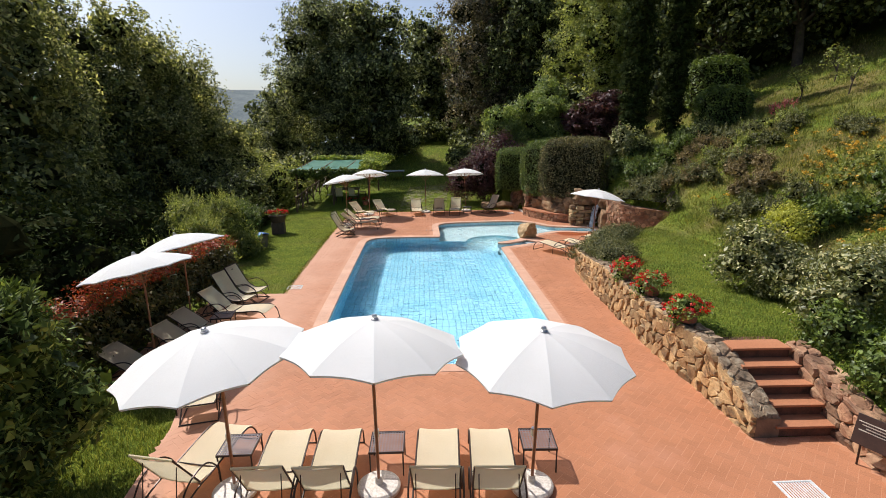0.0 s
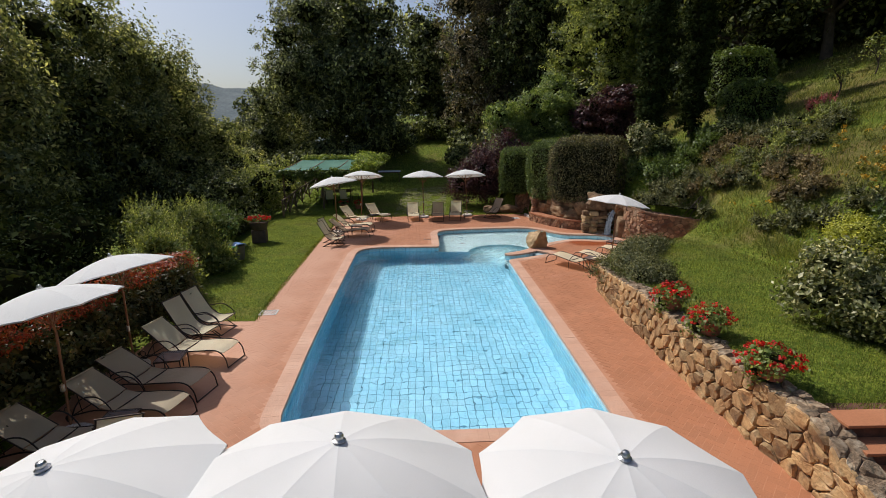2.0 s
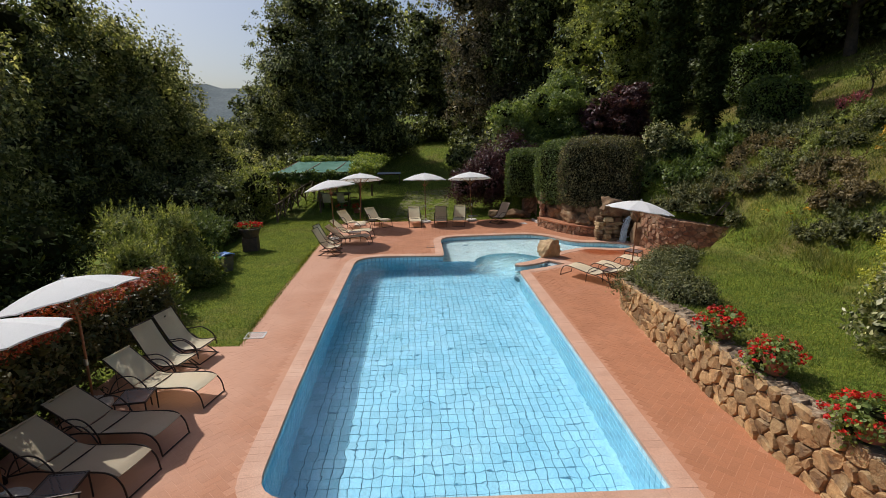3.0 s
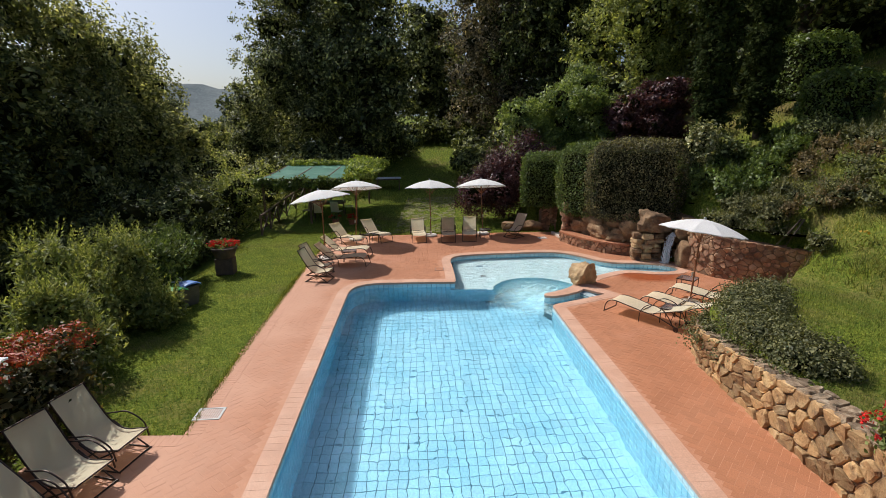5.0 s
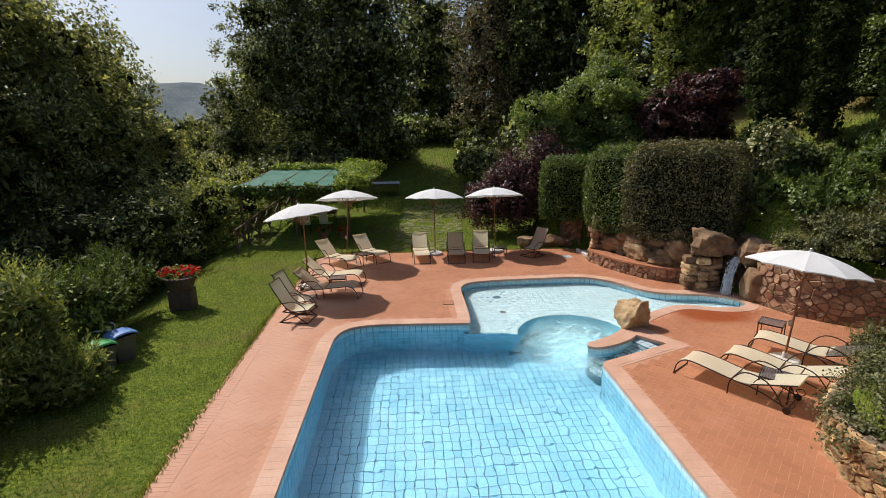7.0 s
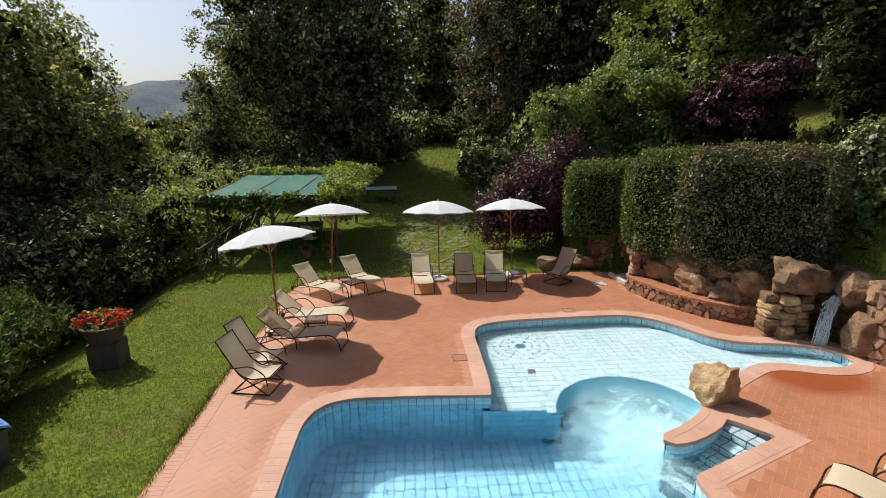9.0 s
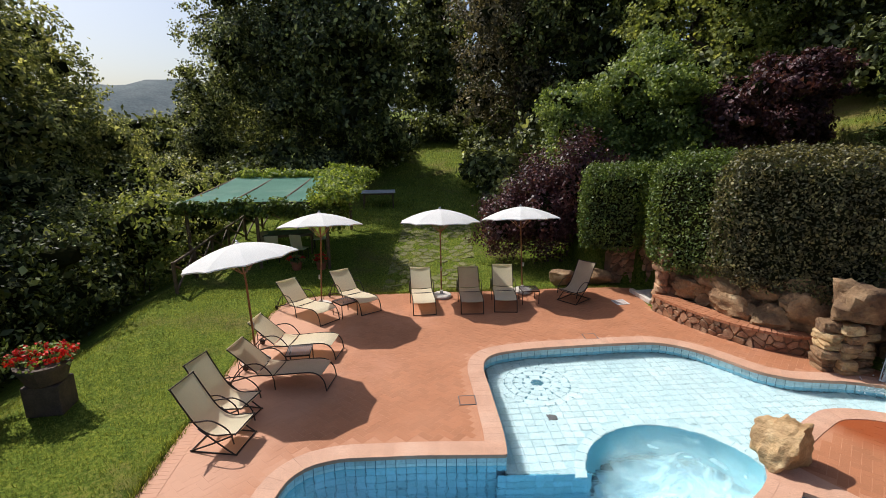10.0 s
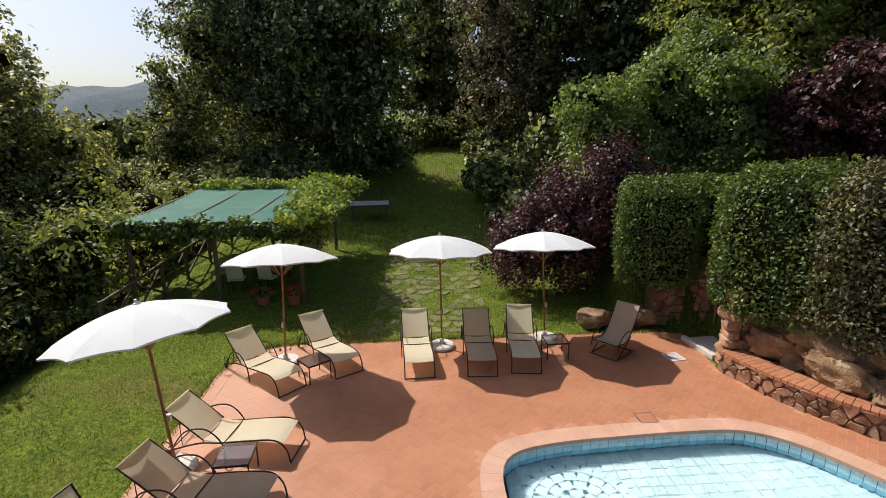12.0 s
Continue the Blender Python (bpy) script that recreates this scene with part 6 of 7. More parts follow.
part("pot", lathe([(0.26, 0.56), (0.30, 0.58), (0.40, 0.86), (0.42, 0.86), (0.42, 0.92), (0.36, 0.92)], 20), M_OLDPOT, g)
flower_bed(g, 0, 0, 1.0, 0.44, 0.42, 0.15, 240, M_RED, nl=600, nf=44)
sg = thing("notice_board", pose(5.86, 5.80, 0.0, 0, 0, -62), "small brown notice board with pale lettering on the wall", "sign")
part("board", boxbm(pose(0, 0, 0.55, -14, 0, 0), 0.62, 0.025, 0.42, 0.006), M_SIGN, sg)
for k in range(7):
    part("text_bar", boxbm(pose(-0.03 + 0.015 * (k % 3), -0.018 + (k - 3) * 0.0105, 0.55 - (k - 3) * 0.048, -14, 0, 0), 0.46 - 0.05 * (k % 3), 0.003, 0.014), M_SIGNBAR, sg)
for s in (-1, 1):
    part("post", tube([(s * 0.22, 0.03, 0.0), (s * 0.22, 0.03, 0.5)], 0.014, 6), M_IRON, sg)

# ---- pergola ----
pg = thing("pergola", None, "wooden pergola with a green awning roof and climbing vines", "pergola")
X0, X1, Y0, Y1 = -9.55, -4.75, 31.3, 36.2
for k in range(3):
    xa, xb = X0 + (X1 - X0) * k / 3 + 0.015, X0 + (X1 - X0) * (k + 1) / 3 - 0.015
    bm = bmesh.new()
    rows = [[bm.verts.new((x, Y0 + (Y1 - Y0) * f, 2.40 + 0.36 * f - 0.05 * math.sin(math.pi * f))) for x in (xa, xb)] for f in (0, 0.25, 0.5, 0.75, 1)]
    for a, b in zip(rows, rows[1:]):
        bm.faces.new((a[0], a[1], b[1], b[0]))
    bmesh.ops.solidify(bm, geom=bm.faces[:], thickness=0.02)
    part("awning_panel", bm, M_ROOF, pg, "faded green awning panel", smooth=True)
for x in (X0 + 0.1, (X0 + X1) / 2, X1 - 0.1):
    for y, h in ((Y0 + 0.1, 2.36), (Y1 - 0.1, 2.72)):
        gz = ground_at(x, y)
        part("post", tube([(x, y, gz - 0.2), (x, y, h)], 0.06, 8), M_DARKWOOD, pg)
for k in range(4):
    x = X0 + (X1 - X0) * k / 3
    part("rafter", boxbm(Matrix.Translation((x, (Y0 + Y1) / 2, 2.53)) @ pose(0, 0, 0, math.degrees(math.atan2(0.36, Y1 - Y0)), 0, 0), 0.05, Y1 - Y0 + 0.2, 0.07), M_DARKWOOD, pg)
for y, h in ((Y0 + 0.1, 2.33), (Y1 - 0.1, 2.68)):
    part("beam", boxbm(pose((X0 + X1) / 2, y, h), X1 - X0 + 0.3, 0.07, 0.09), M_DARKWOOD, pg)
rng = np.random.default_rng(33)
vl = [(X1 + 0.1 + rng.uniform(-0.5, 0.5), Y0 + f * (Y1 - Y0), 2.55 + 0.36 * f + rng.uniform(-0.1, 0.25), 0.55, 0.6, 0.28) for f in np.linspace(-0.05, 1, 9)]
vl += [(X1 + 0.25, Y0 + 0.1, 2.0, 0.3, 0.35, 0.5), (X1 + 0.1, Y0 + 1.2, 2.1, 0.35, 0.5, 0.5)]
vl += [(X0 + (X1 - X0) * f, Y1 + 0.1, 2.85, 0.5, 0.4, 0.2) for f in (0.1, 0.3, 0.5, 0.7, 0.9)]
child("vine", crown_mesh("vine", vl, 15000, 0.12, M_L_VINE, 34, 0.75, clumps=30, spread=0.25, core=0), pg, "bright green climbing vine")
vl = [(X0 + (X1 - X0) * f, Y0 + 0.02, 2.18 + rng.uniform(-0.12, 0.1), 0.35, 0.22, 0.22) for f in np.linspace(0.0, 1, 10)]
child("vine", crown_mesh("vine", vl, 6000, 0.12, M_L_HEDGE, 35, 0.75, clumps=24, spread=0.3, core=0), pg, "green vine hanging along the eaves")
fence = thing("rail_fence", None, "dark cross-braced wooden rail fence along the slope", "fence")
FN = [(-8.9, 29.2), (-8.95, 30.6), (-9.0, 32.0), (-9.0, 33.4), (-8.9, 34.8), (-8.7, 36.2), (-8.4, 37.6)]
for (xa, ya), (xb, yb) in zip(FN, FN[1:]):
    za, zb = ground_at(xa + 0.4, ya), ground_at(xb + 0.4, yb)
    part("post", tube([(xa, ya, za - 0.3), (xa, ya, za + 1.0)], 0.05, 7), M_DARKWOOD, fence)
    part("rail", tube([(xa, ya, za + 0.95), (xb, yb, zb + 0.95)], 0.045, 7), M_DARKWOOD, fence)
    part("brace", tube([(xa, ya, za + 0.1), (xb, yb, zb + 0.9)], 0.035, 6), M_DARKWOOD, fence)
    part("brace", tube([(xa, ya, za + 0.9), (xb, yb, zb + 0.1)], 0.035, 6), M_DARKWOOD, fence)


def garden_table(name, x, y, sx, sy, top, label, a=0):
    z = ground_at(x, y)
    t = thing(name, pose(x, y, z, 0, 0, a), label, "table")
    part("tabletop", boxbm(pose(0, 0, 0.74), sx, sy, 0.04, 0.008), top, t)
    for sx_ in (-1, 1):
        for sy_ in (-1, 1):
            part("leg", tube([(sx_ * (sx / 2 - 0.12), sy_ * (sy / 2 - 0.1), -0.05), (sx_ * (sx / 2 - 0.12), sy_ * (sy / 2 - 0.1), 0.72)], 0.03, 7), M_DARKWOOD, t)
    part("apron", boxbm(pose(0, 0, 0.68), sx - 0.2, sy - 0.18, 0.08), M_DARKWOOD, t)
    return t


garden_table("games_table", -4.1, 40.2, 1.7, 1.2, M_TABLEWHITE, "pale-topped garden table on the shaded lawn", 5)
garden_table("dining_table", -6.6, 33.0, 1.8, 0.9, M_DARKWOOD, "dark wooden table under the pergola", 12)


def garden_chair(x, y, a, seat_m, label):
    z = ground_at(x, y)
    t = thing("garden_chair", pose(x, y, z, 0, 0, a), label, "chair", "chairs under the pergola")
    part("seat", boxbm(pose(0, 0, 0.43), 0.45, 0.44, 0.03, 0.01), seat_m, t)
    part("backrest", boxbm(pose(0, -0.24, 0.72, 12, 0, 0), 0.44, 0.025, 0.5, 0.01), seat_m, t)
    for sx in (-1, 1):
        for sy in (-1, 1):
            part("leg", tube([(sx * 0.2, sy * 0.2, -0.04), (sx * 0.19, sy * 0.19, 0.42)], 0.013, 6), M_IRON, t)
    return t


for x, y, a in ((-6.9, 32.0, 10), (-6.0, 32.1, -15), (-7.6, 32.6, 60), (-5.6, 33.4, -80)):
    garden_chair(x, y, a, M_CREAM if x > -7 else M_TAUPE, "cloth garden chair in the pergola's shade")
for i, (x, y) in enumerate(((-5.1, 31.3), (-5.9, 31.2))):
    g = thing("geranium_pot", pose(x, y, ground_at(x, y)), "terracotta pot of red geraniums under the pergola", "flower pot")
    part("pot", lathe([(0.12, 0.0), (0.14, 0.01), (0.18, 0.24), (0.2, 0.24), (0.2, 0.28), (0.16, 0.28)], 14), M_TERRACOTTA, g)
    flower_bed(g, 0, 0, 0.36, 0.24, 0.24, 0.14, 260 + i, M_RED, nl=160, nf=12)
def waste_bin(x, y, a, lid_m, label):
    """A plastic bin with a tapering body and a bowed overhanging lid."""
    t = thing("waste_bin", pose(x, y, ground_at(x, y) - 0.02, 0, 0, a) @ Matrix.Diagonal((0.82, 0.82, 0.86, 1)), label, "waste bin", "bins on the lawn edge")
    bm = bmesh.new()
    rows = [[bm.verts.new((sx * w, sy * d, z)) for sx, sy in ((-1, -1), (1, -1), (1, 1), (-1, 1))] for z, w, d in ((0, 0.17, 0.20), (0.30, 0.20, 0.235), (0.60, 0.225, 0.265), (0.62, 0.24, 0.28), (0.66, 0.24, 0.28))]
    for p, q in zip(rows, rows[1:]):
        for k in range(4):
            bm.faces.new((p[k], p[(k + 1) % 4], q[(k + 1) % 4], q[k]))
    bm.faces.new(rows[-1])
    bmesh.ops.bevel(bm, geom=[e for e in bm.edges if abs(e.verts[0].co.z - e.verts[1].co.z) > 0.02], offset=0.02, segments=2, affect="EDGES")
    part("body", bm, M_GREYMETAL, t, "dark grey plastic body")
    bm = bmesh.new()
    prof = [(-0.31, 0.64), (-0.30, 0.70), (-0.18, 0.755), (0.0, 0.77), (0.18, 0.755), (0.30, 0.71), (0.31, 0.66)]
    rows = [[bm.verts.new((sx, y_, z_ - (0.03 if abs(sx) > 0.25 else 0))) for sx in (-0.27, -0.24, 0.24, 0.27)] for y_, z_ in prof]
    for p, q in zip(rows, rows[1:]):
        for k in range(3):
            bm.faces.new((p[k], p[k + 1], q[k + 1], q[k]))
    bmesh.ops.recalc_face_normals(bm, faces=bm.faces)
    bmesh.ops.solidify(bm, geom=bm.faces[:], thickness=0.012)
    lid = part("lid", bm, lid_m, t, smooth=True)
    part("handle", tube(arc([(-0.12, -0.30, 0.70), (-0.10, -0.36, 0.72), (0.10, -0.36, 0.72), (0.12, -0.30, 0.70)], 4), 0.012, 6), lid_m, lid)
    return t


waste_bin(-7.66, 19.95, -32, M_BLUE_LID, "dark plastic waste bin with a blue lid on the lawn edge")
waste_bin(-7.72, 19.38, -32, M_GREEN_LID, "dark plastic waste bin with a green lid on the lawn edge")
wc = thing("plastic_chair", pose(-8.18, 20.15, ground_at(-8.18, 20.15) - 0.02, 0, 0, -60), "white plastic garden chair among the bushes", "chair")
part("seat", ribbon([(v.y, v.z) for v in arc([(0, -0.22, 0.44), (0, 0.0, 0.41), (0, 0.22, 0.43), (0, 0.25, 0.40)], 4)], 0.44, 0.02, 0.01), M_PLASTIC, wc, smooth=True)
part("backrest", ribbon([(v.y, v.z) for v in arc([(0, -0.21, 0.44), (0, -0.27, 0.62), (0, -0.33, 0.86)], 5)], 0.44, 0.02, 0.03), M_PLASTIC, wc, smooth=True)
for sx in (-1, 1):
    part("armrest", tube(arc([(sx * 0.23, -0.28, 0.66), (sx * 0.26, -0.05, 0.66), (sx * 0.25, 0.2, 0.62), (sx * 0.24, 0.24, 0.44)], 4), 0.02, 6), M_PLASTIC, wc, smooth=True)
    for y_ in (-0.24, 0.22):
        part("leg", tube([(sx * 0.25, y_ * 1.1, 0), (sx * 0.21, y_, 0.43)], 0.022, 6), M_PLASTIC, wc)
# stepping stones in the grass
pathway = thing("stone_path", None, "worn stone pavers set in the grass", "path", kind="structure")
rng = np.random.default_rng(44)
for cell in rubble_cells(3.0, 8.2, 0.36, 45, 1.5, 0.3):
    c0 = cell.mean(0)
    if rng.uniform() < 0.12:
        continue

    def lay(u, v, w):
        x, y = -2.9 + u + 0.03 * v, 29.35 + v
        return (x, y, ground_at(x, y) + w * 0.5 + 0.004)

    child("paver", stone_mesh(cell, lay, 0.045, 0.012, rng, M_PATHSTONE), pathway)

# ---- plants near the pool ----
def hedge_box(name, x, y, z, sx, sy, sz, a, n, size, material, seed, label, material2=None):
    """A clipped hedge: leaves over a rounded box, its inner shade painted as a near-black core."""
    rng = np.random.default_rng(seed)
    t = thing(name, pose(x, y, z, 0, 0, a), label, "hedge")
    f = rng.integers(0, 5, n)
    area = np.array([sx * sy, sx * sz, sx * sz, sy * sz, sy * sz])
    f = rng.choice(5, n, p=area / area.sum())
    u, v = rng.uniform(-1, 1, n), rng.uniform(-1, 1, n)
    k = np.ones(n)
    p = np.select([(f == i)[:, None] for i in range(5)], [np.stack(q, 1) for q in ((u, v, k), (u, k, v), (u, -k, v), (k, u, v), (-k, u, v))])
    nrm = np.select([(f == i)[:, None] for i in range(5)], [np.tile(q, (n, 1)) for q in ((0, 0, 1), (0, 1, 0), (0, -1, 0), (1, 0, 0), (-1, 0, 0))]).astype(float)
    # round the corners and make the faces uneven
    r = np.sqrt((np.abs(p) ** 4).sum(1)) ** (2 / 4)
    p = p / r[:, None] ** 0.9
    wob = np.array([noise.noise(Vector(q * np.array([sx, sy, sz]) * 0.9) + Vector((seed, 0, 0))) for q in p])
    p = p * (1 + 0.10 * wob[:, None]) + rng.normal(0, 0.012, (n, 3))
    P = p * np.array([sx / 2, sy / 2, sz / 2]) + np.array([0, 0, sz / 2]) + nrm * (rng.uniform(-0.10, 0.06, n) + 0.10 * rng.uniform(0, 1, n) ** 6)[:, None]
    nn = nrm + rng.normal(size=(n, 3)) * 0.85 + np.array([0, 0, 0.35])
    verts = leaf_quads(P, nn, size, 0.55, rng)
    child("foliage", quads_mesh("foliage", verts, n, material), t)
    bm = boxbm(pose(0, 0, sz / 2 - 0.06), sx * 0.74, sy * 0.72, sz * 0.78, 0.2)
    part("inner_mass", bm, M_CORE_SHADE, t)
    return t


hedge_box("clipped_hedge", 4.15, 29.9, 0.95, 1.8, 1.6, 2.65, -20, 13000, 0.08, M_L_HEDGE, 301, "clipped bright green laurel hedge above the bench")
hedge_box("clipped_hedge", 5.52, 27.42, 0.85, 2.3, 1.75, 3.2, -55, 17000, 0.08, M_L_HEDGE, 302, "clipped dense green hedge above the bench")
hedge_box("clipped_hedge", 6.85, 25.72, 0.95, 3.5, 2.0, 3.25, -32, 25000, 0.08, M_L_HEDGE2, 303, "clipped olive-green hedge above the boulders")
hedge_box("topiary_hedge", 14.1, 25.6, ground_at(14.1, 25.6) - 0.2, 2.5, 1.6, 2.05, 10, 5000, 0.13, M_L_HEDGE, 304, "clipped block hedge on the hillside")
hedge_box("topiary_hedge", 15.2, 28.6, ground_at(15.2, 28.6) - 0.1, 3.0, 1.8, 2.9, 10, 5000, 0.14, M_L_HEDGE, 305, "clipped rounded hedge on the hillside")

hedge_box("clipped_hedge", 5.55, 29.95, 1.2, 1.9, 1.3, 2.4, -50, 9000, 0.08, M_L_HEDGE, 306, "clipped green hedge behind the outdoor shower")
# purple shrubs
bush("purple_shrub", 2.9, 32.2, ground_at(2.6, 32.0), [(-1.7, -0.3, 1.3, 1.1, 1.0, 1.2), (-0.5, -0.5, 1.7, 1.3, 1.1, 1.5), (0.8, -0.3, 2.45, 1.45, 1.1, 1.75), (1.8, 0.0, 2.1, 1.1, 1.0, 1.5), (0.2, 0.6, 2.0, 1.6, 1.0, 1.6)], 24000, 0.092, M_L_PURPLE, 311, "purple-leaved plum shrub beside the lawn", aspect=0.75, clumps=60)
rngb = np.random.default_rng(313)
lob = [(rngb.uniform(-1.6, 1.6), rngb.uniform(-1.0, 0.8), rngb.uniform(0.4, 2.7), rngb.uniform(0.5, 0.95), rngb.uniform(0.5, 0.9), rngb.uniform(0.35, 0.7)) for _ in range(22)]
bush("purple_shrub", 9.6, 31.0, ground_at(9.7, 31.0), lob, 16000, 0.125, M_L_PURPLE, 312, "tall purple-leaved shrub on the bank", aspect=0.75, clumps=26)
# viburnum row
for i, (x, y, h, r) in enumerate(((4.6, 34.6, 6.3, 1.8), (6.1, 34.2, 7.5, 1.8), (7.6, 32.6, 6.6, 1.5), (5.4, 33.2, 4.8, 1.5), (7.2, 35.2, 8.2, 1.8))):
    g = ground_at(x, y)
    hh = h - g
    rngb = np.random.default_rng(320 + i)
    lob = [(rngb.uniform(-0.6, 0.6) * r, rngb.uniform(-0.5, 0.5) * r, hh * f, r * rngb.uniform(0.45, 0.65), r * rngb.uniform(0.45, 0.65), hh * 0.16) for f in (0.2, 0.35, 0.45, 0.55, 0.65, 0.75, 0.85)] + [(0, 0, hh * 0.45, r * 0.8, r * 0.8, hh * 0.42)]
    bush("leafy_shrub", x, y, g, lob, 15000, 0.115, M_L_BRIGHT, 330 + i, "tall bright green viburnum on the bank", aspect=0.8, clumps=40)
# cypresses
for i, (x, y, r, zt) in enumerate(((10.25, 27.2, 0.84, 16.0), (12.45, 27.6, 0.72, 15.5))):
    g = ground_at(x, y)
    t = thing("cypress", pose(x, y, g), "tall narrow dark cypress on the hillside", "cypress", "hillside cypresses")
    part("trunk", tube([(0, 0, -0.3), (0, 0, 2.0), (0, 0, zt - g - 1.5)], 0.14, 8, taper=0.03), M_BARK, t)
    H = zt - g
    lob = [(0.08 * math.sin(k * 2.1), 0.08 * math.cos(k * 2.1), H * (0.06 + 0.9 * k / 17), r * (0.65 + 0.35 * math.sin(math.pi * (0.15 + 0.75 * k / 17))) * (1 if k < 13 else (18 - k) / 6), r * (0.65 + 0.35 * math.sin(math.pi * (0.15 + 0.75 * k / 17))) * (1 if k < 13 else (18 - k) / 6), H * 0.05) for k in range(18)]
    child("crown", crown_mesh("crown", lob, 16000, 0.16, M_L_CYPRESS, 340 + i, 0.3, clumps=40, spread=0.16, up=1.2, core=0.75), t)
# shrubs on the hillside
HILL = [(8.95, 25.1, 0.7, 1.9, 0.13, M_L_VARIEG, "pale flowering shrub on the bank", 2200), (10.2, 25.6, 1.0, 1.4, 0.14, M_L_DARK, "dark rounded shrub on the bank", 2500), (11.2, 24.9, 0.9, 1.2, 0.14, M_L_HEDGE, "green shrub on the bank", 2200),
        (9.75, 13.9, 0.85, 1.15, 0.07, M_L_GOLD, "rounded yellow-green spirea bush", 7500), (10.6, 13.7, 0.7, 1.3, 0.12, M_L_HEDGE, "dark green shrub on the slope", 2400), (11.1, 17.4, 0.65, 0.85, 0.10, M_L_HEATH, "pinkish heather clump on the slope", 2200),
        (9.9, 20.3, 0.8, 0.85, 0.10, M_L_HEATH, "brown-green heather clump on the slope", 2400), (10.9, 20.2, 0.9, 0.9, 0.10, M_L_COTON, "grey-green ground cover mound", 2400), (11.6, 19.0, 0.7, 0.7, 0.10, M_L_HEATH, "brownish heather clump on the slope", 1800), (12.2, 21.0, 0.9, 0.8, 0.12, M_L_WILLOW, "pale green shrub on the slope", 2000),
        (10.2, 16.6, 0.6, 0.6, 0.10, M_L_COTON, "grey-green ground cover mound", 1600), (12.5, 14.8, 0.7, 0.7, 0.11, M_L_WILLOW, "pale green shrub on the slope", 1600), 
        (9.3, 22.0, 0.8, 0.8, 0.1, M_L_COTON, "grey-green shrub above the stone wall", 2200), (8.6, 22.6, 0.75, 0.7, 0.08, M_L_COTON, "grey-green shrub above the stone wall", 2600), (9.8, 21.1, 0.8, 0.7, 0.08, M_L_COTON, "grey-green shrub above the stone wall", 2600), (10.8, 20.6, 0.7, 0.6, 0.08, M_L_WILLOW, "pale shrub above the stone wall", 2000), (8.7, 24.6, 0.8, 0.9, 0.11, M_L_HEDGE, "green shrub above the waterfall", 2200), (9.4, 23.4, 0.9, 1.0, 0.12, M_L_HEDGE, "green shrub above the waterfall", 2400), (8.4, 19.6, 0.7, 0.8, 0.08, M_L_COTON, "grey-green cotoneaster at the wall's end", 2600), (15.6, 23.2, 0.4, 0.5, 0.09, M_PINK, "pink rose bush on the slope", 400),
        (12.9, 22.6, 0.9, 0.9, 0.10, M_L_COTON, "grey-green ground cover mound", 1800), (11.6, 22.4, 0.9, 1.0, 0.10, M_L_HEATH, "brown-green heather clump on the slope", 1800), (13.6, 20.6, 1.0, 0.8, 0.10, M_L_COTON, "grey-green ground cover mound", 1800), 
        (11.0, 15.4, 0.7, 0.7, 0.10, M_L_COTON, "grey-green ground cover mound", 1500), (14.4, 22.0, 0.9, 0.8, 0.10, M_L_WILLOW, "pale green shrub on the slope", 1500), (10.9, 23.6, 0.9, 1.2, 0.11, M_L_HEDGE, "green shrub on the bank", 1800),
        (12.6, 24.4, 0.9, 1.1, 0.11, M_L_DARK, "dark rounded shrub on the bank", 1800), (11.8, 13.2, 0.8, 0.9, 0.11, M_L_HEDGE, "dark green shrub on the slope", 1500), (15.2, 18.0, 0.8, 0.6, 0.10, M_L_COTON, "grey-green ground cover mound", 1400), (12.9, 12.4, 0.9, 0.9, 0.11, M_L_COTON, "grey-green ground cover mound", 1400)]
for i, (x, y, r, h, s, m_, lab, n) in enumerate(HILL):
    rngb = np.random.default_rng(360 + i)
    round_ = "rounded" in lab or "flowering" in lab
    reach, slim = (0.4, 1.0) if round_ else (0.95, 0.72)
    lob = []
    for _ in range(6 if round_ else 10):
        a, b = rngb.uniform(-reach, reach) * r, rngb.uniform(-reach, reach) * r
        dz = ground_at(x + a, y + b) - ground_at(x, y)
        lob.append((a, b, dz + h * rngb.uniform(0.2, 0.62) * (1 if round_ else 0.75), r * slim * rngb.uniform(0.35, 0.75), r * slim * rngb.uniform(0.35, 0.75), h * rngb.uniform(0.25, 0.42) * slim))
    hs = bush("hillside_shrub", x, y, ground_at(x, y), lob, int(n * 1.15), s * 0.92, m_, 380 + i, lab, clumps=30, spread=0.2)
    if not round_:
        shoots(hs, lob, 60, 0.3, s * 1.1, m_, 9100 + i)
for i, (x, y) in enumerate(((16.6, 24.0), (18.6, 24.6), (17.4, 22.0))):
    g = ground_at(x, y)
    tree("young_tree", x, y, g, g + 0.5, g + 1.7, 0.6, 420, 0.10, M_L_WILLOW, 400 + i, "thin young fruit tree on the slope", trunk_r=0.035, count=7, core=0)
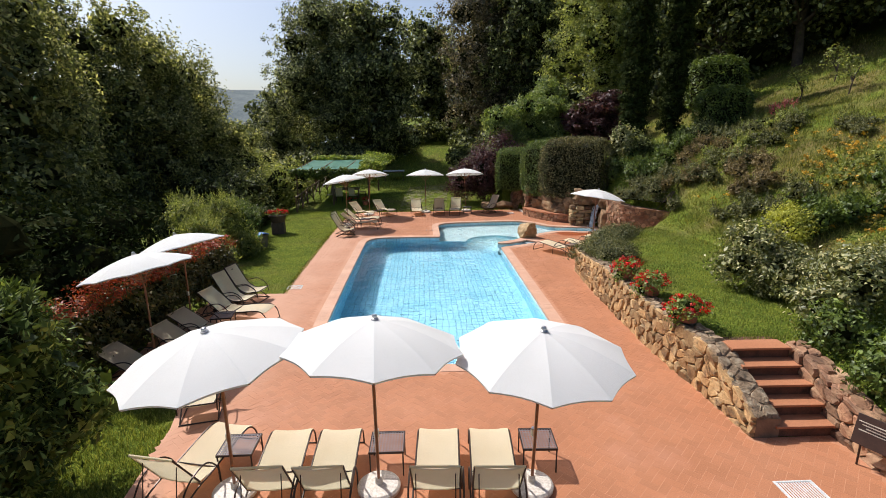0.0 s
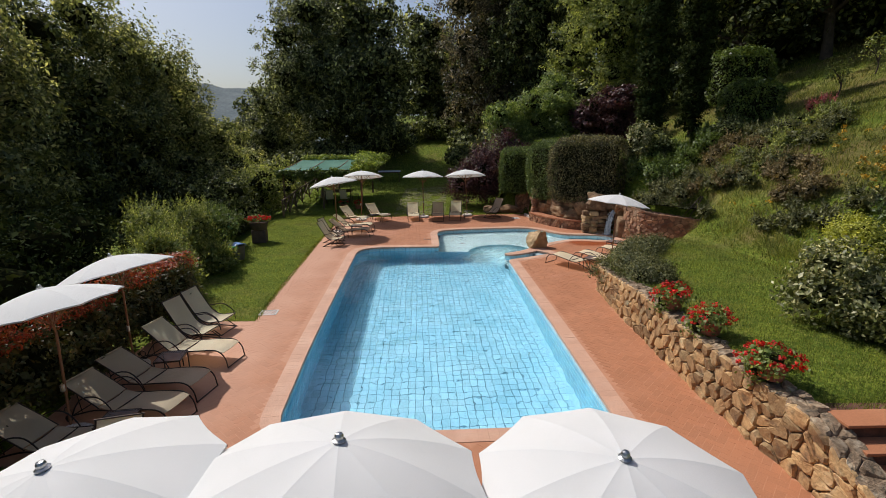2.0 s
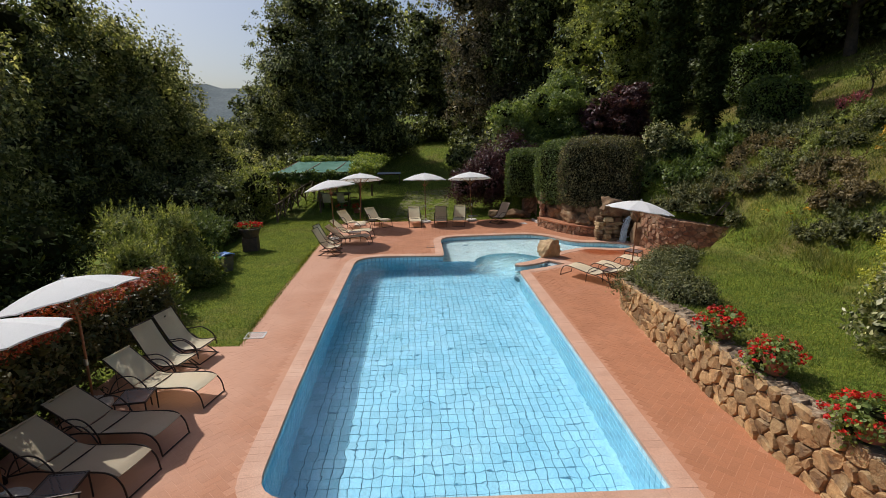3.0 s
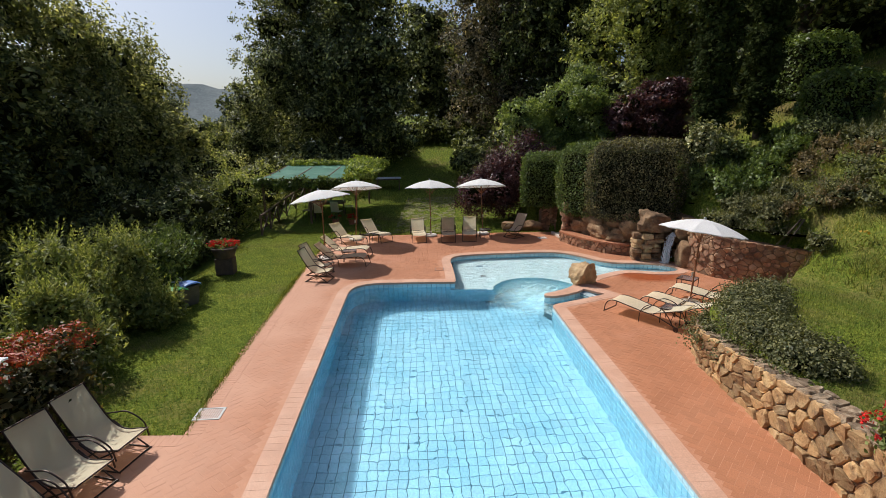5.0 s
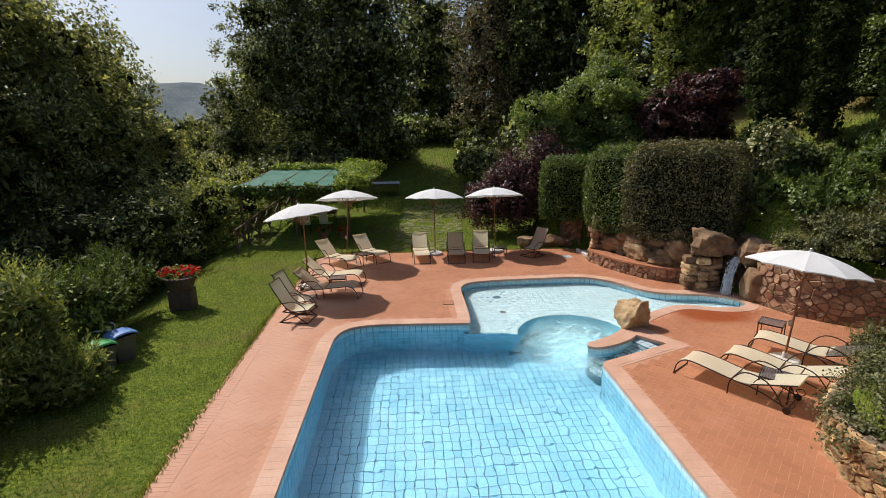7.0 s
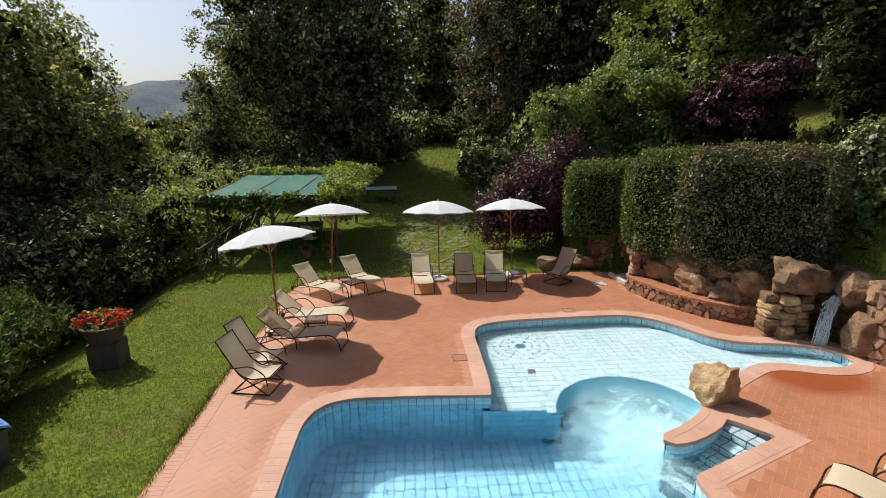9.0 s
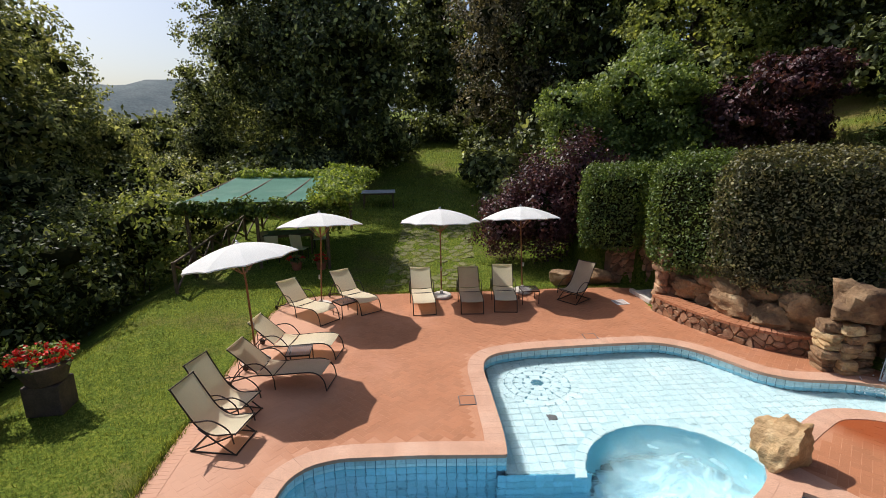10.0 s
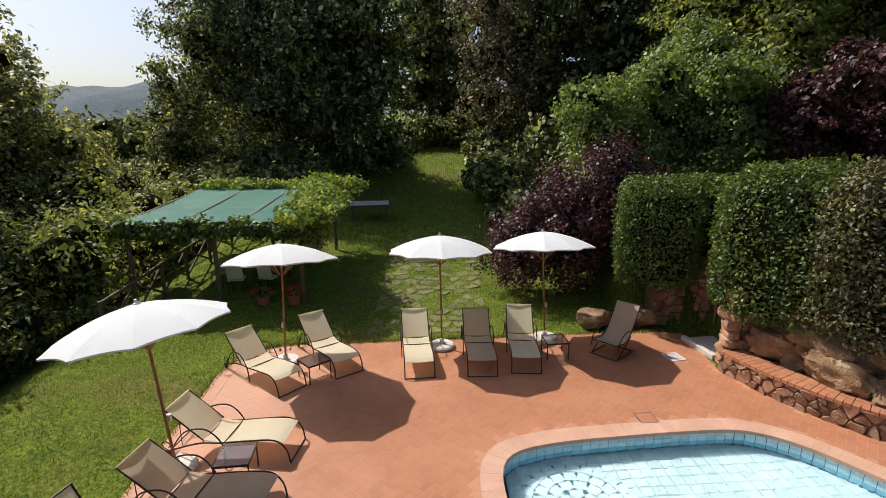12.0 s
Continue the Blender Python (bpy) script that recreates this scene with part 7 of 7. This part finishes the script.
for i, (x, y, n) in enumerate(((13.0, 16.3, 40), (12.2, 15.0, 24), (11.2, 12.6, 16), (13.6, 19.0, 10), (14.4, 17.0, 8), (10.2, 18.4, 5))):
    rngb = np.random.default_rng(410 + i)
    fx, fy = x + rngb.normal(0, 0.5, n), y + rngb.normal(0, 0.5, n)
    t = thing("yellow_flowers", None, "drift of orange-yellow flowers on the slope", "flowers", kind="stuff")
    lob = [(a, b, ground_at(a, b) + rngb.uniform(0.2, 0.45), 0.09, 0.09, 0.05) for a, b in zip(fx, fy)]
    child("blossoms", crown_mesh("blossoms", lob, n * 14, 0.07, M_YELLOW, 420 + i, 0.9, clumps=12, core=0), t)
    lob = [(a, b, ground_at(a, b) + 0.12, 0.16, 0.16, 0.14) for a, b in zip(fx, fy)]
    child("leaves", crown_mesh("leaves", lob, n * 30, 0.12, M_WILD, 430 + i, 0.3, clumps=16, core=0, up=-0.5), t)
# trailing shrub over the planter wall
lob = []
rngb = np.random.default_rng(440)
for f in np.linspace(0, 1, 16):
    x, y = 4.75 + 0.55 * f * f + 1.8 * max(0, f - 0.5), 13.9 + 3.6 * f
    lob.append((x + 0.15, y, 0.88 + rngb.uniform(-0.1, 0.15), 0.42, 0.42, 0.32))
    lob.append((x + 0.55, y - 0.15, 0.98 + rngb.uniform(-0.05, 0.15), 0.40, 0.42, 0.28))
for a, b, c_ in ((4.75, 15.2, 0.6), (4.66, 16.0, 0.55), (5.0, 16.6, 0.55), (5.6, 17.0, 0.75), (6.0, 17.35, 0.85)):
    lob.append((a, b, c_, 0.45, 0.42, 0.36))
bush("trailing_cotoneaster", 0, 0, 0, lob, 46000, 0.046, M_L_COTON, 441, "grey-green cotoneaster trailing over the stone wall", aspect=0.7, clumps=60, spread=0.2)
lob = []
for f in np.linspace(0, 1, 12):
    x, y = 9.1 + 2.4 * f, 20.75 - 1.25 * f
    lob.append((x, y, 1.25 - 0.35 * f + rngb.uniform(-0.05, 0.1), 0.42, 0.40, 0.30))
    lob.append((x + 0.35, y + 0.5, 1.45 - 0.2 * f + rngb.uniform(-0.05, 0.15), 0.5, 0.45, 0.34))
for a, b, c_ in ((10.9, 19.2, 0.85), (11.3, 19.0, 1.1), (10.5, 19.35, 0.75), (11.6, 18.6, 1.3), (11.0, 18.7, 1.15)):
    lob.append((a, b, c_, 0.5, 0.45, 0.35))
for f in np.linspace(0, 1, 9):
    lob.append((8.05 + 1.5 * f, 22.1 - 1.45 * f, 1.42 - 0.14 * f + rngb.uniform(-0.08, 0.08), 0.40, 0.38, 0.26))
    lob.append((8.4 + 1.5 * f, 22.5 - 1.4 * f, 1.55 + rngb.uniform(-0.06, 0.14), 0.5, 0.46, 0.30))
bush("trailing_cotoneaster", 0, 0, 0, lob, 36000, 0.05, M_L_COTON, 442, "grey-green cotoneaster hanging over the back wall", aspect=0.7, clumps=60, spread=0.2)
# variegated laurel by the stairs
lob = [(7.25 + rngb.uniform(-0.5, 1.6), 8.8 + rngb.uniform(-0.9, 2.2), 0.95 + rngb.uniform(0.3, 1.15), 0.65, 0.65, 0.55) for _ in range(14)]
bush("variegated_laurel", 0, 0, 0, lob, 21000, 0.09, M_L_VARIEG, 451, "large variegated laurel beside the garden stairs", aspect=0.5, clumps=50)
lob = [(7.0 + rngb.uniform(-0.4, 1.2), 6.9 + rngb.uniform(-1.2, 0.9), 0.8 + rngb.uniform(0.2, 0.8), 0.55, 0.55, 0.45) for _ in range(9)]
bush("green_laurel", 0, 0, 0, lob, 12000, 0.09, M_L_HEDGE, 452, "dense green laurel beside the garden stairs", aspect=0.5, clumps=50)
# photinia hedge behind the left beds
lob = [(-7.02 + rngb.uniform(-0.2, 0.15) + 0.025 * k, 7.3 + 0.52 * k, 0.80 + rngb.uniform(-0.08, 0.1), 0.55, 0.55, 0.78) for k in range(14)]
ph = bush("photinia_hedge", 0, 0, 0, lob, 15000, 0.10, M_L_PHOTINIA, 461, "photinia hedge with red young leaves behind the sun beds", "hedge", aspect=0.45, clumps=50)
px_, py_, pz_ = ph.location
top = [(a - px_, b - py_, c_ - pz_ + 0.74, 0.5, 0.5, 0.18) for a, b, c_, *_ in lob]
child("red_growth", crown_mesh("red_growth", top, 6500, 0.085, M_SHOOTS, 462, 0.35, clumps=16, spread=0.2, core=0, up=1.0), ph, "red young shoots")
# oleander-like bush near the start
lob = []
for _ in range(30):
    lz = rngb.uniform(0.4, 2.45)
    lob.append((-5.75 + rngb.uniform(-0.8, 0.35) + 0.42 * min(1, lz / 1.4), 5.0 + rngb.uniform(-1.4, 0.9), lz, 0.64, 0.64, 0.58))
sb = bush("oleander", 0, 0, 0, lob, 38000, 0.125, M_L_OLEANDER, 471, "dense dark green oleander by the deck", aspect=0.26, core=0.84, clumps=80, up=0.8)
shoots(sb, [(q[0] - sb.location.x, q[1] - sb.location.y, q[2] - sb.location.z, *q[3:]) for q in lob], 700, 0.35, 0.14, M_L_OLEANDER, 9006)
# pale shrubs and dark bushes on the left lawn
lob = [(-9.0 + rngb.uniform(-0.9, 0.9), 18.0 + rngb.uniform(-0.9, 0.8), 0.3 + rngb.uniform(0.2, 1.55), 0.55, 0.55, 0.5) for _ in range(13)]
sb = bush("pale_shrub", 0, 0, 0, lob, 10000, 0.13, M_L_WILLOW, 481, "loose pale green shrub on the lawn edge", aspect=0.4, up=0.9, spread=0.22)
shoots(sb, [(q[0] - sb.location.x, q[1] - sb.location.y, q[2] - sb.location.z, *q[3:]) for q in lob], 420, 0.6, 0.13, M_L_WILLOW, 9001)
lob = [(-7.6 + rngb.uniform(-0.8, 0.5), 15.3 + rngb.uniform(-0.9, 0.9), 0.3 + rngb.uniform(0.1, 1.15), 0.5, 0.5, 0.45) for _ in range(11)]
sb = bush("pale_shrub", 0, 0, 0, lob, 9000, 0.12, M_L_WILLOW, 484, "loose pale green shrub beside the sling chairs", aspect=0.4, up=0.9, spread=0.22)
shoots(sb, [(q[0] - sb.location.x, q[1] - sb.location.y, q[2] - sb.location.z, *q[3:]) for q in lob], 380, 0.55, 0.13, M_L_WILLOW, 9002)
lob = [(-8.7 + rngb.uniform(-0.8, 0.5), 20.2 + rngb.uniform(-0.9, 0.9), 0.3 + rngb.uniform(0.1, 1.0), 0.6, 0.6, 0.5) for _ in range(10)]
lob2 = [(-7.75 + rngb.uniform(-0.3, 0.3), 18.5 + rngb.uniform(-0.35, 0.3), rngb.uniform(0.15, 0.55), 0.34, 0.34, 0.28) for _ in range(9)]
sb = bush("pale_shrub", 0, 0, 0, lob2, 3600, 0.12, M_L_WILLOW, 486, "low pale green shrub in front of the bins", aspect=0.4, up=0.9, spread=0.22)
shoots(sb, [(q[0] - sb.location.x, q[1] - sb.location.y, q[2] - sb.location.z, *q[3:]) for q in lob2], 160, 0.4, 0.12, M_L_WILLOW, 9003)
sb = bush("dark_bush", 0, 0, 0, lob, 8000, 0.12, M_L_OLEANDER, 482, "dark green bush on the lawn edge", aspect=0.5, clumps=40)
shoots(sb, [(q[0] - sb.location.x, q[1] - sb.location.y, q[2] - sb.location.z, *q[3:]) for q in lob], 260, 0.35, 0.12, M_L_HEDGE, 9004)
lob = [(-9.5 + rngb.uniform(-0.8, 0.7), 22.0 + rngb.uniform(-1.2, 1.0), 0.2 + rngb.uniform(0.1, 1.0), 0.65, 0.65, 0.5) for _ in range(12)]
sb = bush("dark_bush", 0, 0, 0, lob, 10000, 0.12, M_L_OLEANDER, 483, "dark green rounded bush on the lawn edge", aspect=0.35, clumps=40)
shoots(sb, [(q[0] - sb.location.x, q[1] - sb.location.y, q[2] - sb.location.z, *q[3:]) for q in lob], 260, 0.35, 0.12, M_L_HEDGE, 9005)

# ---- trees ----
# seed 514 stands almost wholly out of view, added to shade the laurels
TREES = [(-17.0, 19.0, 12.2, 4.2, 14000, 0.24, M_L_ASH, 501), (-19.4, 25.5, 12.2, 4.2, 12000, 0.25, M_L_DARK, 502), (-18.6, 30.0, 12.0, 4.2, 13000, 0.26, M_L_ASH, 503), (-18.0, 33.5, 11.2, 4.0, 12000, 0.26, M_L_ASH, 504), (-19.0, 39.0, 10.2, 3.7, 10000, 0.26, M_L_ASH, 505),
         (-16.0, 8.0, 9.0, 4.0, 9000, 0.24, M_L_DARK, 506), (-20.5, 19.0, 14.0, 5.5, 9000, 0.32, M_L_DARK, 507), (-18.8, 43.0, 5.7, 2.6, 6000, 0.26, M_L_ASH, 509), (-19.5, 48.0, 5.8, 2.8, 6000, 0.28, M_L_OAK, 510), (-21.0, 54.0, 6.2, 3.2, 6000, 0.3, M_L_ASH, 511), (-25.5, 46.0, 5.4, 3.4, 5000, 0.3, M_L_OAK, 512), (-26, 35, 8.0, 4.0, 5000, 0.32, M_L_DARK, 513), (-12.0, 3.0, 9.5, 4.2, 7000, 0.26, M_L_DARK, 508), (-18.6, 13.2, 13.0, 4.5, 9000, 0.28, M_L_DARK, 514)]
for x, y, zt, r, n, s, m_, seed in TREES:
    g = ground_at(x, y)
    tree("broadleaf_tree", x, y, g, g + 0.8, zt, r, int(n * (2.4 if x > -19.5 and 15 < y < 45 else 0.6)), s * (0.80 if x > -19.5 and 15 < y < 45 else 1.35), m_, seed, "large broadleaf tree in dark leaf on the slope", aspect=0.45, group="trees on the western slope", count=16)
# bank of bushes below the lawn
rngb = np.random.default_rng(520)
for i in range(26):
    f = (i % 16) / 15
    x, y = -11.0 - 4.0 * f - 3.0 * (i > 15) + rngb.uniform(-1.2, 1.2), 23 + 24 * f + 6.0 * (i > 15) + rngb.uniform(-1, 1)
    g = ground_at(x, y)
    zt = 1.9 + 1.8 * f + 0.5 * (i > 15) + rngb.uniform(-0.3, 0.5)
    h = zt - g
    r = rngb.uniform(1.5, 2.1)
    lob = [(rngb.uniform(-0.8, 0.8) * r, rngb.uniform(-0.8, 0.8) * r, h * rngb.uniform(0.45, 0.85), r * 0.55, r * 0.55, h * 0.2) for _ in range(7)] + [(0, 0, h * 0.45, r, r, h * 0.42)]
    bush("bank_bush", x, y, g, lob, 3600 if i < 16 else 2600, 0.15, M_L_DARK if i % 16 < 5 else (M_L_WILLOW, M_L_OAK, M_L_ASH)[i % 3], 530 + i, "green bush in the thicket below the lawn", aspect=0.5, clumps=36, group="thicket")
# dense laurels behind the photinia hedge; near-black leaf colour stands in for tree shade
for i, (x, y, h, r) in enumerate(((-9.2, 5.6, 3.6, 1.5), (-9.3, 8.0, 3.9, 1.6), (-9.5, 10.4, 3.6, 1.6), (-9.7, 12.6, 3.2, 1.5), (-10.4, 14.6, 3.4, 1.6), (-11.2, 7.0, 5.0, 2.0), (-11.6, 11.0, 5.2, 2.1))):
    rngb = np.random.default_rng(880 + i)
    lob = [(rngb.uniform(-0.7, 0.7) * r, rngb.uniform(-0.7, 0.7) * r, h * rngb.uniform(0.2, 0.85), r * 0.55, r * 0.55, h * 0.2) for _ in range(9)] + [(0, 0, h * 0.45, r, r, h * 0.45)]
    bush("dark_laurel", x, y, ground_at(x, y), lob, 5600, 0.115, M_L_CYPRESS, 890 + i, "dense laurel behind the photinia hedge, shade put into its near-black colour", aspect=0.5, clumps=40, core=0.8, group="dark laurels")
# big oak behind the pergola and the dark trees behind
BIG = [(-9.9, 47.5, 1.0, 17.0, 5.6, 62000, 0.19, M_L_OAK, 551, "huge dark oak behind the lawn"), (-6.0, 45.5, 2.4, 16.0, 4.6, 18000, 0.27, M_L_OAK, 552, "dark oak behind the lawn"),
       (4.2, 48.5, 1.2, 20.0, 5.0, 30000, 0.20, M_L_BROWN, 553, "tall brownish-dark tree behind the lawn"), (7.5, 46.0, 3.2, 21.0, 5.0, 18000, 0.26, M_L_DARK, 554, "tall dark tree behind the bank"), (-1.5, 63.0, 4.0, 18.0, 5.5, 9000, 0.40, M_L_OAK, 555, "dark tree at the far end of the lawn"),
       (11.6, 38.0, 5.0, 16.5, 4.4, 32000, 0.165, M_L_LIME, 556, "lime-green deciduous tree on the bank"), (15.5, 38.5, 6.0, 15.5, 3.6, 13000, 0.19, M_L_LIME, 557, "lime-green deciduous tree on the bank"),
       (-16.5, 53.0, -4, 7.6, 3.6, 8000, 0.34, M_L_ASH, 558, "green tree below the far lawn"), (-15.6, 47.5, -2, 9.2, 2.3, 11000, 0.18, M_L_OAK, 559, "slender green tree beside the oak"),
       (-20.5, 58.0, -4, 8.6, 3.6, 8000, 0.34, M_L_DARK, 560, "dark tree below the far lawn")]
for x, y, zc, zt, r, n, s, m_, seed, lab in BIG:
    g = ground_at(x, y)
    tree("broadleaf_tree", x, y, g, max(zc, g + 0.6), zt, r, n, s, m_, seed, lab, aspect=0.6, trunk_r=0.35, count=18)
# dark wood on the hill
rngb = np.random.default_rng(570)
k = 0
for x, y, zt in ((14, 46, 22), (19, 44, 22), (23, 40, 21), (27, 36, 20), (30, 31, 20), (33, 26, 20), (36, 20, 20), (12, 54, 24), (20, 52, 25), (28, 46, 25), (35, 38, 24), (40, 30, 24), (5, 56, 22), (-13, 64, 17), (22, 33.5, 17), (25.5, 29.5, 17), (28.5, 24.5, 18), (31, 18.5, 18), (33, 12, 18), (-18, 62, 12), (17.5, 33.0, 17), (20.5, 30.0, 17), (23.5, 26.0, 17), (25.5, 21.0, 17)):
    g = ground_at(x, y)
    tree("wood_tree", x, y, g, g + 1.0, max(zt, g + 10), 5.0, 3200 if k < 20 else 7500, 0.52 if k < 20 else 0.28, M_L_DARK, 580 + k, "dark tree of the wood on the hill", aspect=0.6, trunk_r=0.3, count=13, group="hillside wood")
    k += 1
# undergrowth round the far lawn
UNDER = [(2.6, 36.6, 2.6, 1.5), (2.3, 40.0, 3.0, 1.6), (2.2, 43.5, 3.6, 1.7), (2.6, 47.2, 4.2, 1.9), (3.0, 51.0, 5.2, 2.0), (-9.4, 41.0, 3.2, 1.8), (-7.6, 43.8, 3.6, 1.8), (-6.0, 46.8, 3.8, 1.7), (-4.6, 50.0, 4.6, 1.8),
         (-3.6, 54.5, 5.6, 2.2), (-0.6, 56.0, 6.0, 2.2), (2.4, 55.5, 6.4, 2.4), (-12.5, 41.0, 3.2, 2.0), (-11.0, 44.0, 4.0, 2.2), (5.6, 38.5, 5.0, 2.2), (5.0, 42.5, 5.4, 2.3), (9.0, 41.0, 7.0, 2.4), (14.0, 42.0, 9.0, 2.8), (18.5, 38.5, 10.0, 2.8), (21.0, 35.0, 10.5, 2.6), (17.5, 33.5, 9.2, 2.2), (14.5, 33.0, 8.2, 2.0), (7.8, 43.5, 8.0, 2.8), (6.0, 48.0, 8.5, 2.8), (10.5, 36.6, 8.0, 2.2), (0.8, 59.5, 9.0, 2.8), (5.5, 54.0, 9.0, 2.8), (9.8, 47.5, 9.5, 3.0)]
for i, (x, y, zt, r) in enumerate(UNDER):
    g = ground_at(x, y)
    h = zt - g
    rngb = np.random.default_rng(700 + i)
    lob = [(rngb.uniform(-0.8, 0.8) * r, rngb.uniform(-0.8, 0.8) * r, h * rngb.uniform(0.3, 0.85), r * 0.5, r * 0.5, h * 0.22) for _ in range(8)] + [(0, 0, h * 0.42, r, r, h * 0.42)]
    bush("undergrowth_bush", x, y, g, lob, 2100, 0.28, M_L_DARK if i % 3 else M_L_OAK, 720 + i, "dark undergrowth bush at the wood's edge", aspect=0.6, group="undergrowth")
# tall tufts of grass on the slope
rngb = np.random.default_rng(640)
for m_, k, seed, lab in ((M_GRASS, 210, 641, "bright tufts of tall grass on the slope"), (M_WILD, 260, 642, "rough tufts of dry grass on the slope")):
    cx, cy = rngb.uniform(8.9, 17.5, k), rngb.uniform(10.5, 26.0, k)
    cx = cx + np.maximum(0, 9.2 + 0.12 * (18 - cy) - cx)
    w = rngb.integers(0, k, k * 90)
    bx, by = cx[w] + rngb.normal(0, 0.22, len(w)), cy[w] + rngb.normal(0, 0.22, len(w))
    p = np.stack([bx, by, ground_height(bx, by) - 0.02], 1)
    h = rngb.uniform(0.08, 0.26, len(w))[:, None]
    out = np.stack([bx - cx[w], by - cy[w], np.full(len(w), 0.55)], 1) + rngb.normal(0, 0.16, (len(w), 3))
    out /= np.linalg.norm(out, axis=1)[:, None]
    sd = np.cross(out, rngb.normal(size=(len(w), 3)))
    sd *= 0.0075 / np.maximum(np.linalg.norm(sd, axis=1), 1e-6)[:, None]
    q = np.stack([p - sd, p + sd, p + out * h + sd * 0.2, p + out * h - sd * 0.2], 1)
    tagged(new("grass_tufts", quads_mesh("grass_tufts", q.reshape(-1, 3), len(w), m_)), lab, "grass", kind="stuff")
# grass
grass_patch("lawn_grass", 80000, (-9.5, 13.5, -4.0, 30.0), M_GRASS, 0.04, 601, "mown lawn beside the deck", free_ground)
grass_patch("lawn_grass", 54000, (-9.0, 28.8, 4.2, 36.0), M_GRASS, 0.045, 602, "mown lawn beyond the deck", free_ground)
grass_patch("terrace_grass", 70000, (4.7, 7.5, 9.5, 20.0), M_GRASS, 0.042, 603, "mown lawn on the upper terrace", free_ground)
grass_patch("slope_grass", 52000, (8.5, 9.0, 24.0, 32.0), M_WILD, 0.10, 604, "rough grass on the slope", free_ground)
grass_patch("lawn_grass", 16000, (-6.4, 5.0, -4.0, 8.6), M_GRASS, 0.06, 605, "mown lawn beside the deck", free_ground)
grass_patch("far_grass", 18000, (-9.0, 36.0, 4.0, 54.0), M_GRASS, 0.10, 606, "rough lawn running back to the trees", free_ground)
grass_patch("grass_fringe", 90000, (-6.2, 13.8, -4.4, 29.0), M_GRASS, 0.065, 607, "ragged grass hanging over the deck's edge", lawn_fringe)
grass_patch("grass_fringe", 60000, (-5.6, 28.5, 4.2, 29.6), M_GRASS, 0.065, 608, "ragged grass hanging over the deck's edge", lawn_fringe)
# far hills
hx = np.linspace(-1500, 200, 60)
verts, faces = [], []
for i, x in enumerate(hx):
    y = 1150 + 120 * math.sin(i * 0.21)
    h = 112 + 16 * math.sin(i * 0.21 + 1.0) + 6 * math.sin(i * 0.9) + 3 * math.sin(i * 2.3)
    verts += [(x, y - 420, -120), (x, y - 90, h * 0.5), (x, y + 160, h)]
for i in range(len(hx) - 1):
    for j in range(2):
        a = 3 * i + j
        faces.append((a, a + 3, a + 4, a + 1))
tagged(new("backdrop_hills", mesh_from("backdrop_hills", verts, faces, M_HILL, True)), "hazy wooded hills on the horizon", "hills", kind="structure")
